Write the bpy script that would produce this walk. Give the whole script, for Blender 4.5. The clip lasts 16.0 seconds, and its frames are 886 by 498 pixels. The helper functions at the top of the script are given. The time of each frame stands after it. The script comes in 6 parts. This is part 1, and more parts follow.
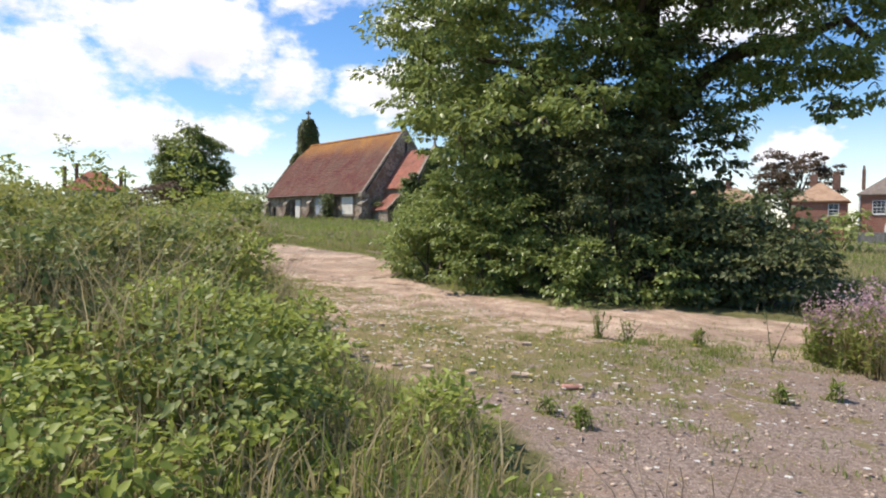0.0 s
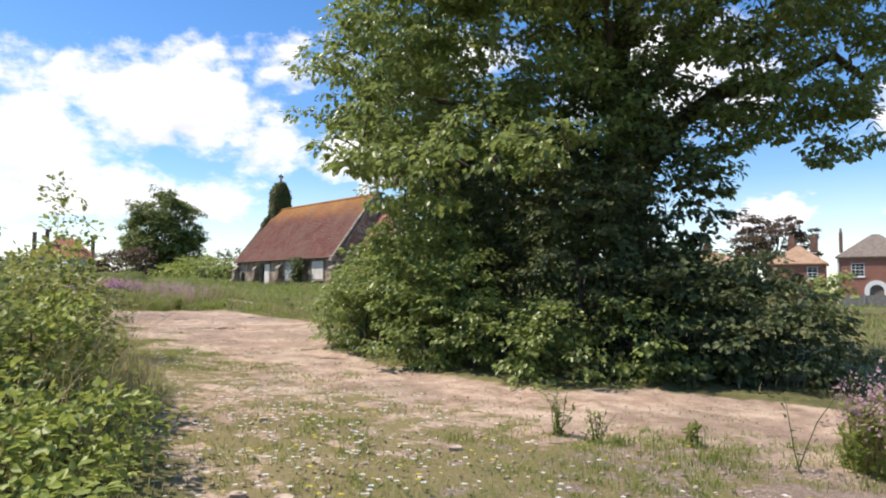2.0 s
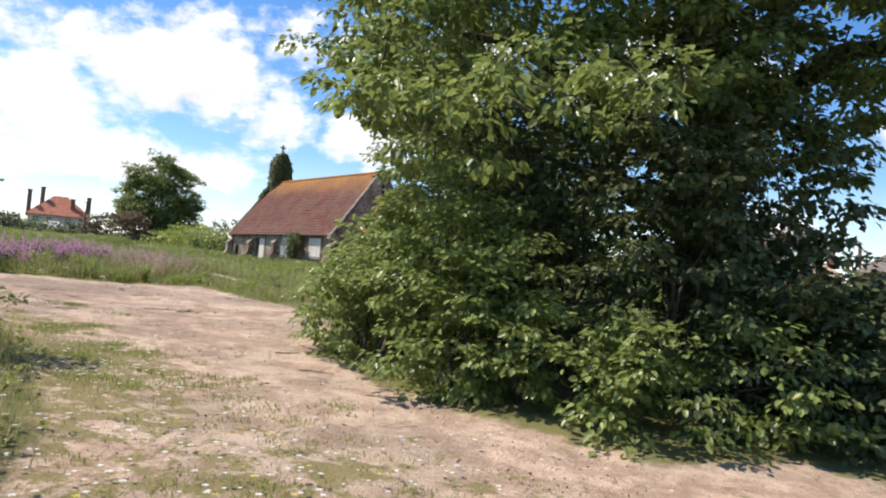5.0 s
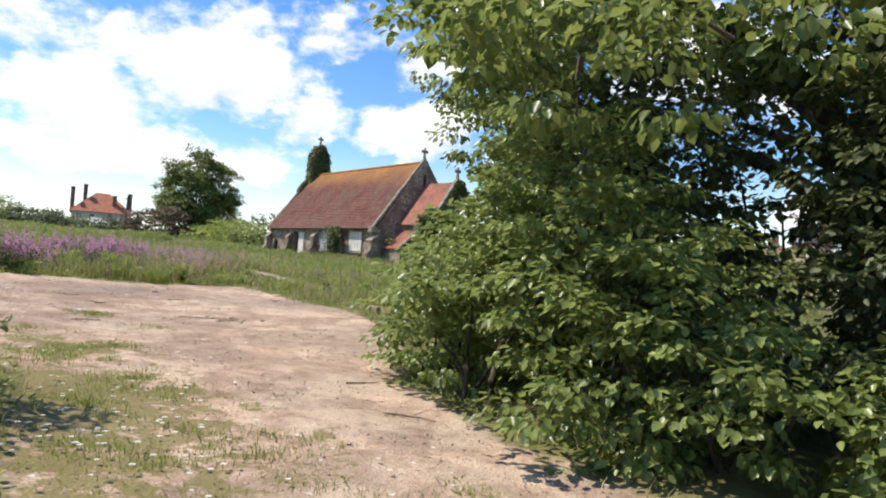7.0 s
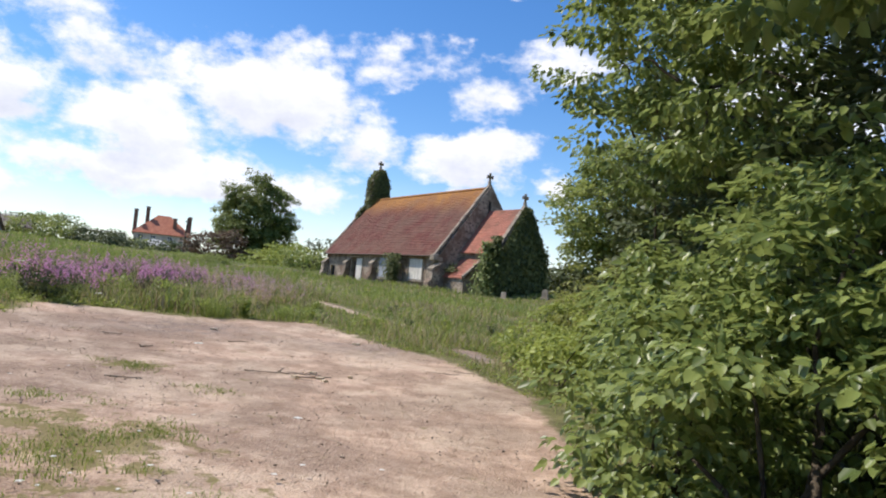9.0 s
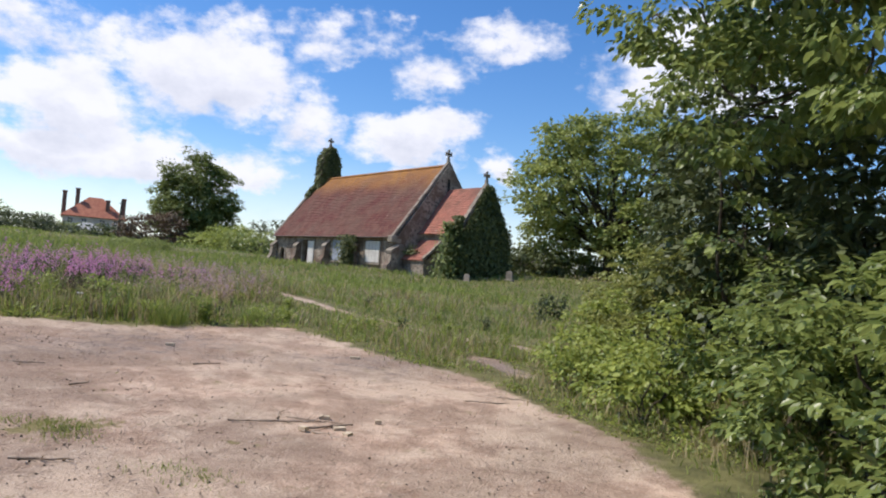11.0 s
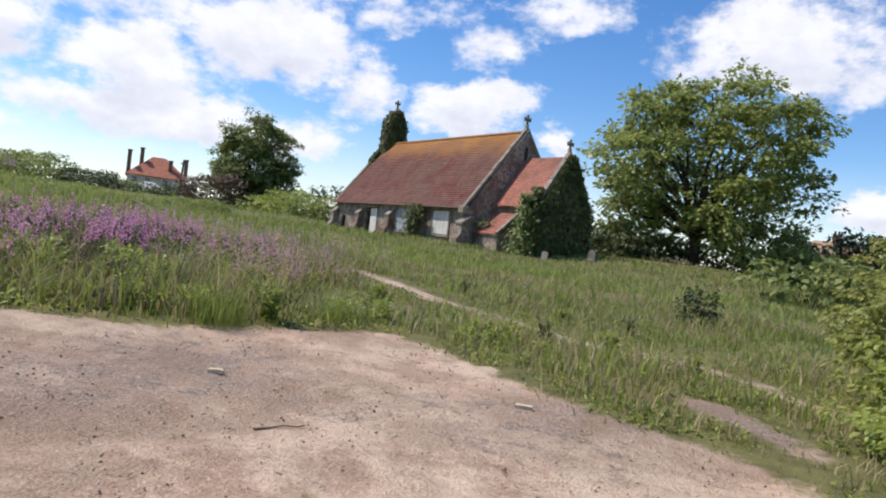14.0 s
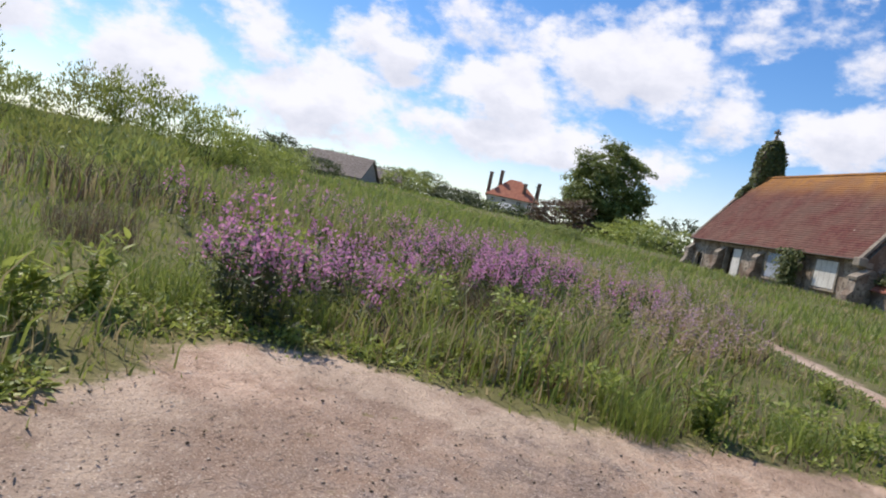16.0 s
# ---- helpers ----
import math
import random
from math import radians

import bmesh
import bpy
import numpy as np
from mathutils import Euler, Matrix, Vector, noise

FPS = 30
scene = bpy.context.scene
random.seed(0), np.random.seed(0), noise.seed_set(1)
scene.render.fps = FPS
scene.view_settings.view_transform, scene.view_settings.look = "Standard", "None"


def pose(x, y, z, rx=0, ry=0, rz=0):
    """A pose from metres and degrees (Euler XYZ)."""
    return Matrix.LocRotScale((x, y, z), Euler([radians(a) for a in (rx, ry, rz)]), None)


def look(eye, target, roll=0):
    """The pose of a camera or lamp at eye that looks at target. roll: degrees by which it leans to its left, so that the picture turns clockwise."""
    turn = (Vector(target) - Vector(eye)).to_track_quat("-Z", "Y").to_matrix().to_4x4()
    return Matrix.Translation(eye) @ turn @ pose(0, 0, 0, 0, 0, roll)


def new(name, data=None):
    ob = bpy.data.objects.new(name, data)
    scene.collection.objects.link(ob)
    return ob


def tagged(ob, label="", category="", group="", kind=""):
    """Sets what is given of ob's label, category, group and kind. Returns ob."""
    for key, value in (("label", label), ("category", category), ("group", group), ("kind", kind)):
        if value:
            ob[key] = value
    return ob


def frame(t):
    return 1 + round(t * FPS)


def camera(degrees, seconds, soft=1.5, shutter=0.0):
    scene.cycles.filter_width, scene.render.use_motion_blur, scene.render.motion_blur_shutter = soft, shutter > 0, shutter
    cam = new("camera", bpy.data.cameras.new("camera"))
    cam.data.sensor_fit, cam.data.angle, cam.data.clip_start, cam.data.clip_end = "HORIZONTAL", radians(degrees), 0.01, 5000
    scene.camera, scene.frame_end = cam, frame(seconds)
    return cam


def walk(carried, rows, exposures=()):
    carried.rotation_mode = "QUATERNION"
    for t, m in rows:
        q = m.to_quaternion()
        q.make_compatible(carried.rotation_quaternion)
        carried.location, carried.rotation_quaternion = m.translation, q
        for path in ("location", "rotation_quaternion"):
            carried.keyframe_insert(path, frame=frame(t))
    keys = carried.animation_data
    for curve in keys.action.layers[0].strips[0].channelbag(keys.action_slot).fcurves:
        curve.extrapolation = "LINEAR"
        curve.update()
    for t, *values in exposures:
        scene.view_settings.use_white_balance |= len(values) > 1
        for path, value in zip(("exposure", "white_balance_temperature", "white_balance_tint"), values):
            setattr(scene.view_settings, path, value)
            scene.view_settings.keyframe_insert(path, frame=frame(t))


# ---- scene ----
# camera and walk
cam = camera(66.8, 16.0, soft=2.0)
# seconds, x, y, z, heading, pitch, lean
ROWS = [
    (0.0, 0.000, -0.001, 1.500, 0.52, -2.20, -0.60),
    (0.5, 0.218, 0.457, 1.455, -6.83, -2.82, -0.44),
    (1.0, 0.461, 1.030, 1.476, -7.38, 3.19, 1.44),
    (1.5, 0.633, 1.579, 1.451, -5.75, 3.93, 3.00),
    (2.0, 0.729, 2.218, 1.421, -1.07, 3.39, -0.34),
    (2.5, 0.681, 2.922, 1.409, -0.37, 3.86, -2.53),
    (3.0, 0.683, 3.578, 1.381, -4.32, 3.65, -3.70),
    (3.5, 0.588, 4.213, 1.410, -2.61, 3.23, -5.60),
    (6.0, 0.013, 6.527, 1.557, -0.48, 2.02, -3.49),
    (6.5, -0.256, 7.200, 1.573, 0.26, 2.19, -3.84),
    (7.0, -0.578, 7.924, 1.571, 1.63, 1.37, -3.82),
    (7.5, -0.891, 8.687, 1.576, 2.02, 1.66, -3.61),
    (8.0, -1.236, 9.421, 1.590, 2.74, 2.20, -3.72),
    (8.5, -1.612, 10.093, 1.661, 2.39, 3.02, -4.95),
    (9.0, -1.973, 10.736, 1.672, 5.81, 3.43, -5.23),
    (11.5, -3.682, 13.898, 1.865, -0.48, 1.71, -3.79),
    (12.0, -3.976, 14.666, 1.856, -1.46, 1.56, -3.55),
    (12.5, -4.257, 15.346, 1.815, -1.24, 1.35, -4.28),
    (13.0, -4.527, 15.996, 1.862, -1.00, 0.34, -5.61),
    (13.5, -4.778, 16.696, 1.852, 3.64, -0.51, -6.81),
    (14.0, -5.046, 17.289, 1.848, 5.56, -0.73, -6.70),
    (14.5, -5.370, 17.876, 1.888, 7.09, -1.08, -7.03),
    (15.0, -5.716, 18.346, 1.919, 15.19, -1.60, -7.80),
    (15.5, -6.128, 18.727, 1.936, 24.85, -2.0, -9.73),
    (16.0, -6.677, 19.034, 2.023, 34.30, -3.2, -11.99),
]
walk(cam, [(t, pose(x, y, z, 90 + pitch, lean, head)) for t, x, y, z, head, pitch, lean in ROWS],
     exposures=[(0.0, 0.18, 6500, 14), (1.5, 0.25, 6500, 14), (3.5, 0.25, 6470, 14), (7.0, 0.26, 6450, 12), (9.0, 0.06, 6250, 14), (11.5, -0.08, 6180, 15), (12.5, -0.05, 6200, 15), (14.5, -0.05, 6250, 14), (16.0, -0.1, 6300, 15)])

# ---- light ----
SUN_AZ, SUN_EL = -86.0, 56.0   # degrees clockwise from +y, and above the horizon


def direction(az, el):
    a, e = radians(az), radians(el)
    return Vector((math.sin(a) * math.cos(e), math.cos(a) * math.cos(e), math.sin(e)))


sun = new("sun", bpy.data.lights.new("sun", "SUN"))
sun.data.energy, sun.data.angle, sun.data.color = 5.0, radians(0.6), (1.0, 0.92, 0.79)
sun.matrix_world = look(direction(SUN_AZ, SUN_EL) * 100, (0, 0, 0))

# cumulus: heading, height, half width, half height, in degrees, and how solid
CLOUDS = [
    (-21.5, 14.6, 7.8, 4.8, 1), (-31.5, 10.5, 5.5, 3.8, 1), (-25, 7.0, 11, 2.6, 1), (-33, 7.5, 8, 2.6, 1), (-4.3, 11.2, 5.6, 2.7, 1),
    (-7.2, 18.6, 4.2, 1.9, 0.3), (-3.0, 16.6, 3.2, 2.6, 0.3), (2.9, 19.6, 5.2, 1.8, 0.35), (19.5, 17.4, 8.4, 4.4, 1), (2.7, 9.5, 2.0, 1.4, 0.9),
    (-12.8, 18.4, 4.4, 2.2, 0.35), (40, 13, 7, 4.4, 1), (27, 5.5, 3.6, 2.0, 1), (38, 4.6, 3.6, 2.0, 1), (-72, 9, 8, 6, 1), (-59, 7, 6, 4.2, 1),
    (-47, 6.5, 9, 4.6, 1), (-41.5, 12.0, 5, 3.2, 1), (-14.5, 12.4, 3.4, 3.2, 0.6), (-40, 19, 5.5, 3.4, 0.5), (-52, 10.5, 3.8, 3.2, 0.7), (-34, 16, 5, 3.0, 0.4),
]


def make_world():
    world = bpy.data.worlds.new("sky")
    scene.world = world
    world.use_nodes = True
    nt = world.node_tree
    nt.nodes.clear()
    L = nt.links.new

    def node(kind, **props):
        n = nt.nodes.new(kind)
        for k, v in props.items():
            if k == "operation":
                n.operation = v
        return n

    def m(op, a, b=None, c=None):
        n = node("ShaderNodeMath", operation=op)
        for i, v in enumerate((a, b, c)):
            if v is None:
                continue
            if isinstance(v, (int, float)):
                n.inputs[i].default_value = v
            else:
                L(v, n.inputs[i])
        return n.outputs[0]

    sky = node("ShaderNodeTexSky")
    sky.sky_type = "NISHITA"
    sky.sun_disc = False
    sky.sun_elevation, sky.sun_rotation = radians(SUN_EL), radians(SUN_AZ)
    sky.air_density, sky.dust_density, sky.ozone_density = 1.0, 0.2, 2.0
    tc = node("ShaderNodeTexCoord")
    sep = node("ShaderNodeSeparateXYZ")
    L(tc.outputs["Generated"], sep.inputs[0])
    x, y, z = sep.outputs
    az = m("MULTIPLY", m("ARCTAN2", x, y), 57.2958)
    el = m("MULTIPLY", m("ARCSINE", z), 57.2958)
    # billows push the outlines about
    comb = node("ShaderNodeCombineXYZ")
    L(az, comb.inputs[0])
    L(el, comb.inputs[1])

    def fbm(scale, detail, rough, off):
        mp = node("ShaderNodeMapping")
        mp.inputs["Scale"].default_value = (scale, scale * 1.5, scale)
        mp.inputs["Location"].default_value = (off, off * 2, 0)
        L(comb.outputs[0], mp.inputs[0])
        n = node("ShaderNodeTexNoise")
        n.inputs["Scale"].default_value = 1.0
        n.inputs["Detail"].default_value = detail
        n.inputs["Roughness"].default_value = rough
        L(mp.outputs[0], n.inputs["Vector"])
        return n.outputs["Fac"]

    billow = fbm(0.16, 8, 0.58, 3.1)
    fine = fbm(0.55, 6, 0.6, 9.7)
    az0, el0 = az, el
    az = m("ADD", az, m("MULTIPLY", m("SUBTRACT", fbm(0.11, 5, 0.6, 55.0), 0.5), 9.0))
    el = m("ADD", el, m("MULTIPLY", m("SUBTRACT", fbm(0.13, 5, 0.6, 77.0), 0.5), 6.0))
    dens = None
    base = None
    for a, e, ra, re, solid in CLOUDS:
        dx = m("DIVIDE", m("SUBTRACT", az, a), ra)
        dy = m("DIVIDE", m("SUBTRACT", el, e), re)
        q = m("SUBTRACT", 1.0, m("SQRT", m("ADD", m("MULTIPLY", dx, dx), m("MULTIPLY", dy, dy))))
        q = m("MINIMUM", q, m("MULTIPLY", q, solid))
        dens = q if dens is None else m("MAXIMUM", dens, q)
        low = m("MULTIPLY", m("MAXIMUM", q, 0.0), m("MULTIPLY", dy, -1.0))
        base = low if base is None else m("MAXIMUM", base, low)
    # the rest of the sky: scattered cloud
    rest = m("SUBTRACT", m("MULTIPLY", fbm(0.035, 6, 0.55, 21.0), 3.0), 1.75)
    el = el0
    outside = m("MAXIMUM", m("GREATER_THAN", el, 24.0), m("GREATER_THAN", m("ABSOLUTE", az), 84.0))
    rest = m("SUBTRACT", m("MULTIPLY", m("ADD", rest, 3.0), outside), 3.0)
    dens = m("MAXIMUM", dens, rest)
    dens = m("ADD", dens, m("MULTIPLY", m("SUBTRACT", billow, 0.5), 1.7))
    dens = m("ADD", dens, m("MULTIPLY", m("SUBTRACT", fine, 0.5), 0.9))
    ramp = node("ShaderNodeMapRange")
    ramp.interpolation_type = "SMOOTHSTEP"
    ramp.inputs["From Min"].default_value = -0.12
    ramp.inputs["From Max"].default_value = 0.46
    L(dens, ramp.inputs["Value"])
    # thin haze near the horizon
    haze = node("ShaderNodeMapRange")
    haze.inputs["From Min"].default_value = 9.0
    haze.inputs["From Max"].default_value = -1.0
    haze.inputs["To Max"].default_value = 0.55
    L(el, haze.inputs["Value"])
    cover = m("MAXIMUM", m("MULTIPLY", ramp.outputs[0], 0.97), haze.outputs[0])
    shade = node("ShaderNodeMapRange")
    shade.inputs["From Min"].default_value = 0.02
    shade.inputs["From Max"].default_value = 0.95
    L(m("ADD", m("MULTIPLY", base, 1.6), m("MULTIPLY", m("SUBTRACT", fbm(0.3, 5, 0.6, 40.0), 0.45), 1.1)), shade.inputs["Value"])
    tint = node("ShaderNodeMix")
    tint.data_type = "RGBA"
    tint.inputs[6].default_value = (1.12, 1.12, 1.14, 1)
    tint.inputs[7].default_value = (0.66, 0.70, 0.80, 1)
    L(shade.outputs[0], tint.inputs[0])
    bg1, bg2, mix, out = node("ShaderNodeBackground"), node("ShaderNodeBackground"), node("ShaderNodeMixShader"), node("ShaderNodeOutputWorld")
    hsv = node("ShaderNodeHueSaturation")
    hsv.inputs["Hue"].default_value = 0.504
    hsv.inputs["Saturation"].default_value = 1.3
    hsv.inputs["Value"].default_value = 1.06
    L(sky.outputs[0], hsv.inputs["Color"])
    L(hsv.outputs[0], bg1.inputs[0])
    bg1.inputs[1].default_value = 0.15
    L(tint.outputs[2], bg2.inputs[0])
    bg2.inputs[1].default_value = 0.94
    L(cover, mix.inputs[0])
    L(bg1.outputs[0], mix.inputs[1])
    L(bg2.outputs[0], mix.inputs[2])
    L(mix.outputs[0], out.inputs[0])


make_world()

# ---- materials ----
class Nodes:
    """A material's node tree, with short ways to add nodes."""

    def __init__(self, name, rough=0.8, spec=0.3, metal=0.0):
        self.mat = bpy.data.materials.new(name)
        self.mat.use_nodes = True
        self.nt = self.mat.node_tree
        self.b = self.nt.nodes["Principled BSDF"]
        self.b.inputs["Roughness"].default_value = rough
        self.b.inputs["Specular IOR Level"].default_value = spec
        self.b.inputs["Metallic"].default_value = metal
        self.link = self.nt.links.new
        self.co = None

    def add(self, kind):
        return self.nt.nodes.new(kind)

    def put(self, sock, v):
        if isinstance(v, (int, float)):
            sock.default_value = v
        elif isinstance(v, tuple):
            sock.default_value = (*v, 1) if len(v) == 3 and sock.type == "RGBA" else v
        else:
            self.link(v, sock)

    def coords(self, world=True):
        if self.co is None:
            if world:
                g = self.add("ShaderNodeNewGeometry")
                self.co = g.outputs["Position"]
            else:
                self.co = self.add("ShaderNodeTexCoord").outputs["Object"]
        return self.co

    def noise(self, scale, detail=4.0, rough=0.55, out="Fac", vec=None):
        n = self.add("ShaderNodeTexNoise")
        self.put(n.inputs["Scale"], scale)
        n.inputs["Detail"].default_value = detail
        n.inputs["Roughness"].default_value = rough
        self.link(vec or self.coords(), n.inputs["Vector"])
        return n.outputs[out]

    def voronoi(self, scale, feature="F1", out="Distance", vec=None):
        n = self.add("ShaderNodeTexVoronoi")
        n.feature = feature
        n.inputs["Scale"].default_value = scale
        self.link(vec or self.coords(), n.inputs["Vector"])
        return n.outputs[out]

    def math(self, op, a, b=0.0):
        n = self.add("ShaderNodeMath")
        n.operation = op
        self.put(n.inputs[0], a)
        self.put(n.inputs[1], b)
        return n.outputs[0]

    def ramp(self, v, lo, hi, to0=0.0, to1=1.0):
        n = self.add("ShaderNodeMapRange")
        n.interpolation_type = "SMOOTHSTEP"
        self.put(n.inputs["Value"], v)
        for k, x in (("From Min", lo), ("From Max", hi), ("To Min", to0), ("To Max", to1)):
            n.inputs[k].default_value = x
        return n.outputs[0]

    def mix(self, f, a, b):
        n = self.add("ShaderNodeMix")
        n.data_type = "RGBA"
        self.put(n.inputs[0], f)
        self.put(n.inputs[6], a)
        self.put(n.inputs[7], b)
        return n.outputs[2]

    def attr(self, name):
        n = self.add("ShaderNodeAttribute")
        n.attribute_name = name
        return n.outputs["Fac"]

    def island(self):
        return self.add("ShaderNodeNewGeometry").outputs["Random Per Island"]

    def colour(self, c):
        self.put(self.b.inputs["Base Color"], c)
        return self

    def bump(self, h, strength=0.5, dist=0.02):
        n = self.add("ShaderNodeBump")
        n.inputs["Strength"].default_value = strength
        n.inputs["Distance"].default_value = dist
        self.link(h, n.inputs["Height"])
        self.link(n.outputs[0], self.b.inputs["Normal"])
        return self


def leaf_material(name, dark, light, glow=0.35, rough=0.45, dry=None, tones=None):
    """Foliage: each leaf its own green, light passing through."""
    s = Nodes(name, rough, 0.35)
    r = s.island()
    c = s.mix(s.ramp(r, 0.0, 1.0), dark, light)
    if dry:
        c = s.mix(s.ramp(r, 0.90, 0.95), c, dry)
    if tones:
        c = s.mix(s.math("MULTIPLY", s.ramp(s.noise(0.33, 4, 0.65), 0.46, 0.64), 0.45), c, tones[0])
        c = s.mix(s.math("MULTIPLY", s.ramp(s.noise(0.8, 4, 0.6), 0.52, 0.68), 0.6), c, tones[1])
    c = s.mix(s.math("MULTIPLY", s.noise(0.9, 2), 0.5), c, tuple(v * 0.62 for v in dark))
    s.colour(c)
    t = s.add("ShaderNodeBsdfTranslucent")
    tinted = s.mix(0.5, c, tuple(min(1, v * 1.3) for v in light))
    s.link(tinted, t.inputs["Color"])
    mx = s.add("ShaderNodeMixShader")
    mx.inputs[0].default_value = glow
    s.link(s.b.outputs[0], mx.inputs[1])
    s.link(t.outputs[0], mx.inputs[2])
    s.link(mx.outputs[0], s.nt.nodes["Material Output"].inputs[0])
    return s.mat


def plain(name, a, b, scale, rough=0.8, bump=0.3, dist=0.01, spec=0.3, metal=0.0, speck=None):
    """A surface of two mottled tones with grain at a finer scale."""
    s = Nodes(name, rough, spec, metal)
    c = s.mix(s.ramp(s.noise(scale, 5), 0.3, 0.7), a, b)
    g = s.noise(scale * 9, 3)
    c = s.mix(s.math("MULTIPLY", s.ramp(g, 0.35, 0.75), 0.35), c, tuple(v * 0.6 for v in a))
    if speck:
        c = s.mix(s.ramp(s.noise(scale * 3.3, 3), 0.62, 0.70), c, speck)
    s.colour(c)
    if bump:
        s.bump(g, bump, dist)
    return s.mat


M_TREE = leaf_material("broad_leaf", (0.10, 0.145, 0.04), (0.34, 0.40, 0.115), 0.36, 0.34)
M_FAR = leaf_material("far_leaf", (0.12, 0.17, 0.035), (0.42, 0.46, 0.135), 0.36, 0.45)
# dull leaf of hedges and weeds; in the thicket its darkness stands for shade
M_DARK = leaf_material("dark_and_shaded_leaf", (0.06, 0.082, 0.03), (0.14, 0.165, 0.06), 0.2, 0.55)
M_OAK = leaf_material("dense_leaf", (0.11, 0.15, 0.04), (0.30, 0.345, 0.10), 0.28, 0.55)
M_BRAMBLE = leaf_material("bramble_leaf", (0.16, 0.21, 0.035), (0.46, 0.51, 0.12), 0.36, 0.45)
M_WILLOW = leaf_material("yellow_green_leaf", (0.17, 0.20, 0.04), (0.38, 0.39, 0.11), 0.34, 0.5)
M_IVY = leaf_material("ivy_leaf", (0.06, 0.085, 0.024), (0.20, 0.21, 0.065), 0.18, 0.65)
M_RUST = leaf_material("rust_leaf", (0.10, 0.08, 0.05), (0.21, 0.14, 0.085), 0.25, 0.55)
M_GRASS = leaf_material("meadow_grass", (0.125, 0.185, 0.03), (0.36, 0.42, 0.095), 0.4, 0.5, (0.5, 0.41, 0.22), ((0.36, 0.31, 0.13), (0.10, 0.17, 0.03)))
M_STRAW = leaf_material("dry_grass", (0.34, 0.27, 0.13), (0.56, 0.46, 0.26), 0.35, 0.6)
M_PINK = leaf_material("pink_petal", (0.58, 0.17, 0.38), (0.82, 0.42, 0.61), 0.4, 0.6)
M_MAUVE = leaf_material("faded_petal", (0.46, 0.28, 0.31), (0.64, 0.45, 0.46), 0.35, 0.6)
M_WHITE = leaf_material("white_petal", (0.72, 0.72, 0.66), (0.85, 0.85, 0.8), 0.2, 0.6)
M_YELLOW = leaf_material("yellow_petal", (0.62, 0.50, 0.05), (0.75, 0.66, 0.12), 0.2, 0.6)
M_BARK = plain("bark", (0.055, 0.042, 0.03), (0.12, 0.095, 0.065), 5.0, 0.9, 0.8, 0.03)
M_TWIG = plain("dead_twig", (0.28, 0.21, 0.15), (0.44, 0.35, 0.26), 14.0, 0.9, 0.4, 0.005)
M_CHIP = plain("split_wood", (0.55, 0.43, 0.28), (0.74, 0.62, 0.44), 20.0, 0.8, 0.3, 0.004)
M_STONE = plain("dressed_stone", (0.22, 0.18, 0.135), (0.37, 0.315, 0.24), 2.0, 0.9, 0.5, 0.02, speck=(0.2, 0.19, 0.15))
M_PEBBLE = plain("pebble", (0.30, 0.215, 0.15), (0.68, 0.55, 0.42), 9.0, 0.85, 0.3, 0.004)
M_BOARD = plain("pale_board", (0.62, 0.58, 0.50), (0.74, 0.71, 0.63), 1.2, 0.7, 0.2, 0.004, speck=(0.45, 0.40, 0.33))
M_GREYBOARD = plain("grey_board", (0.30, 0.33, 0.37), (0.42, 0.45, 0.49), 1.2, 0.6, 0.2, 0.004)
M_PAINT = plain("white_paint", (0.76, 0.76, 0.74), (0.84, 0.84, 0.82), 2.0, 0.55, 0.1, 0.003)
M_VOID = plain("dark_interior", (0.025, 0.022, 0.02), (0.045, 0.04, 0.035), 1.0, 0.95, 0.0)
M_SLATE = plain("brown_slate", (0.17, 0.135, 0.11), (0.26, 0.215, 0.175), 3.0, 0.75, 0.5, 0.03)
M_REDTILE = plain("red_tile", (0.36, 0.12, 0.07), (0.50, 0.20, 0.11), 1.4, 0.8, 0.5, 0.03)
M_SHARD = plain("faded_brick", (0.42, 0.20, 0.15), (0.56, 0.31, 0.25), 18.0, 0.9, 0.4, 0.006)
M_BROWNTILE = plain("brown_tile", (0.34, 0.21, 0.13), (0.46, 0.31, 0.20), 1.2, 0.85, 0.5, 0.03)
M_FENCE = plain("weathered_fence", (0.27, 0.24, 0.20), (0.40, 0.36, 0.31), 4.0, 0.9, 0.4, 0.01)
M_RENDER = plain("pale_render", (0.46, 0.42, 0.36), (0.60, 0.56, 0.49), 1.0, 0.9, 0.2, 0.01)
M_POT = plain("chimney_brick", (0.15, 0.085, 0.06), (0.25, 0.15, 0.11), 3.0, 0.9, 0.4, 0.02)
M_POLE = plain("tarred_pole", (0.08, 0.065, 0.05), (0.14, 0.115, 0.09), 6.0, 0.9, 0.3, 0.01)


def make_glass():
    s = Nodes("window_glass", 0.08, 0.5)
    s.colour(s.mix(s.noise(0.8, 2), (0.03, 0.035, 0.04), (0.07, 0.08, 0.09)))
    return s.mat


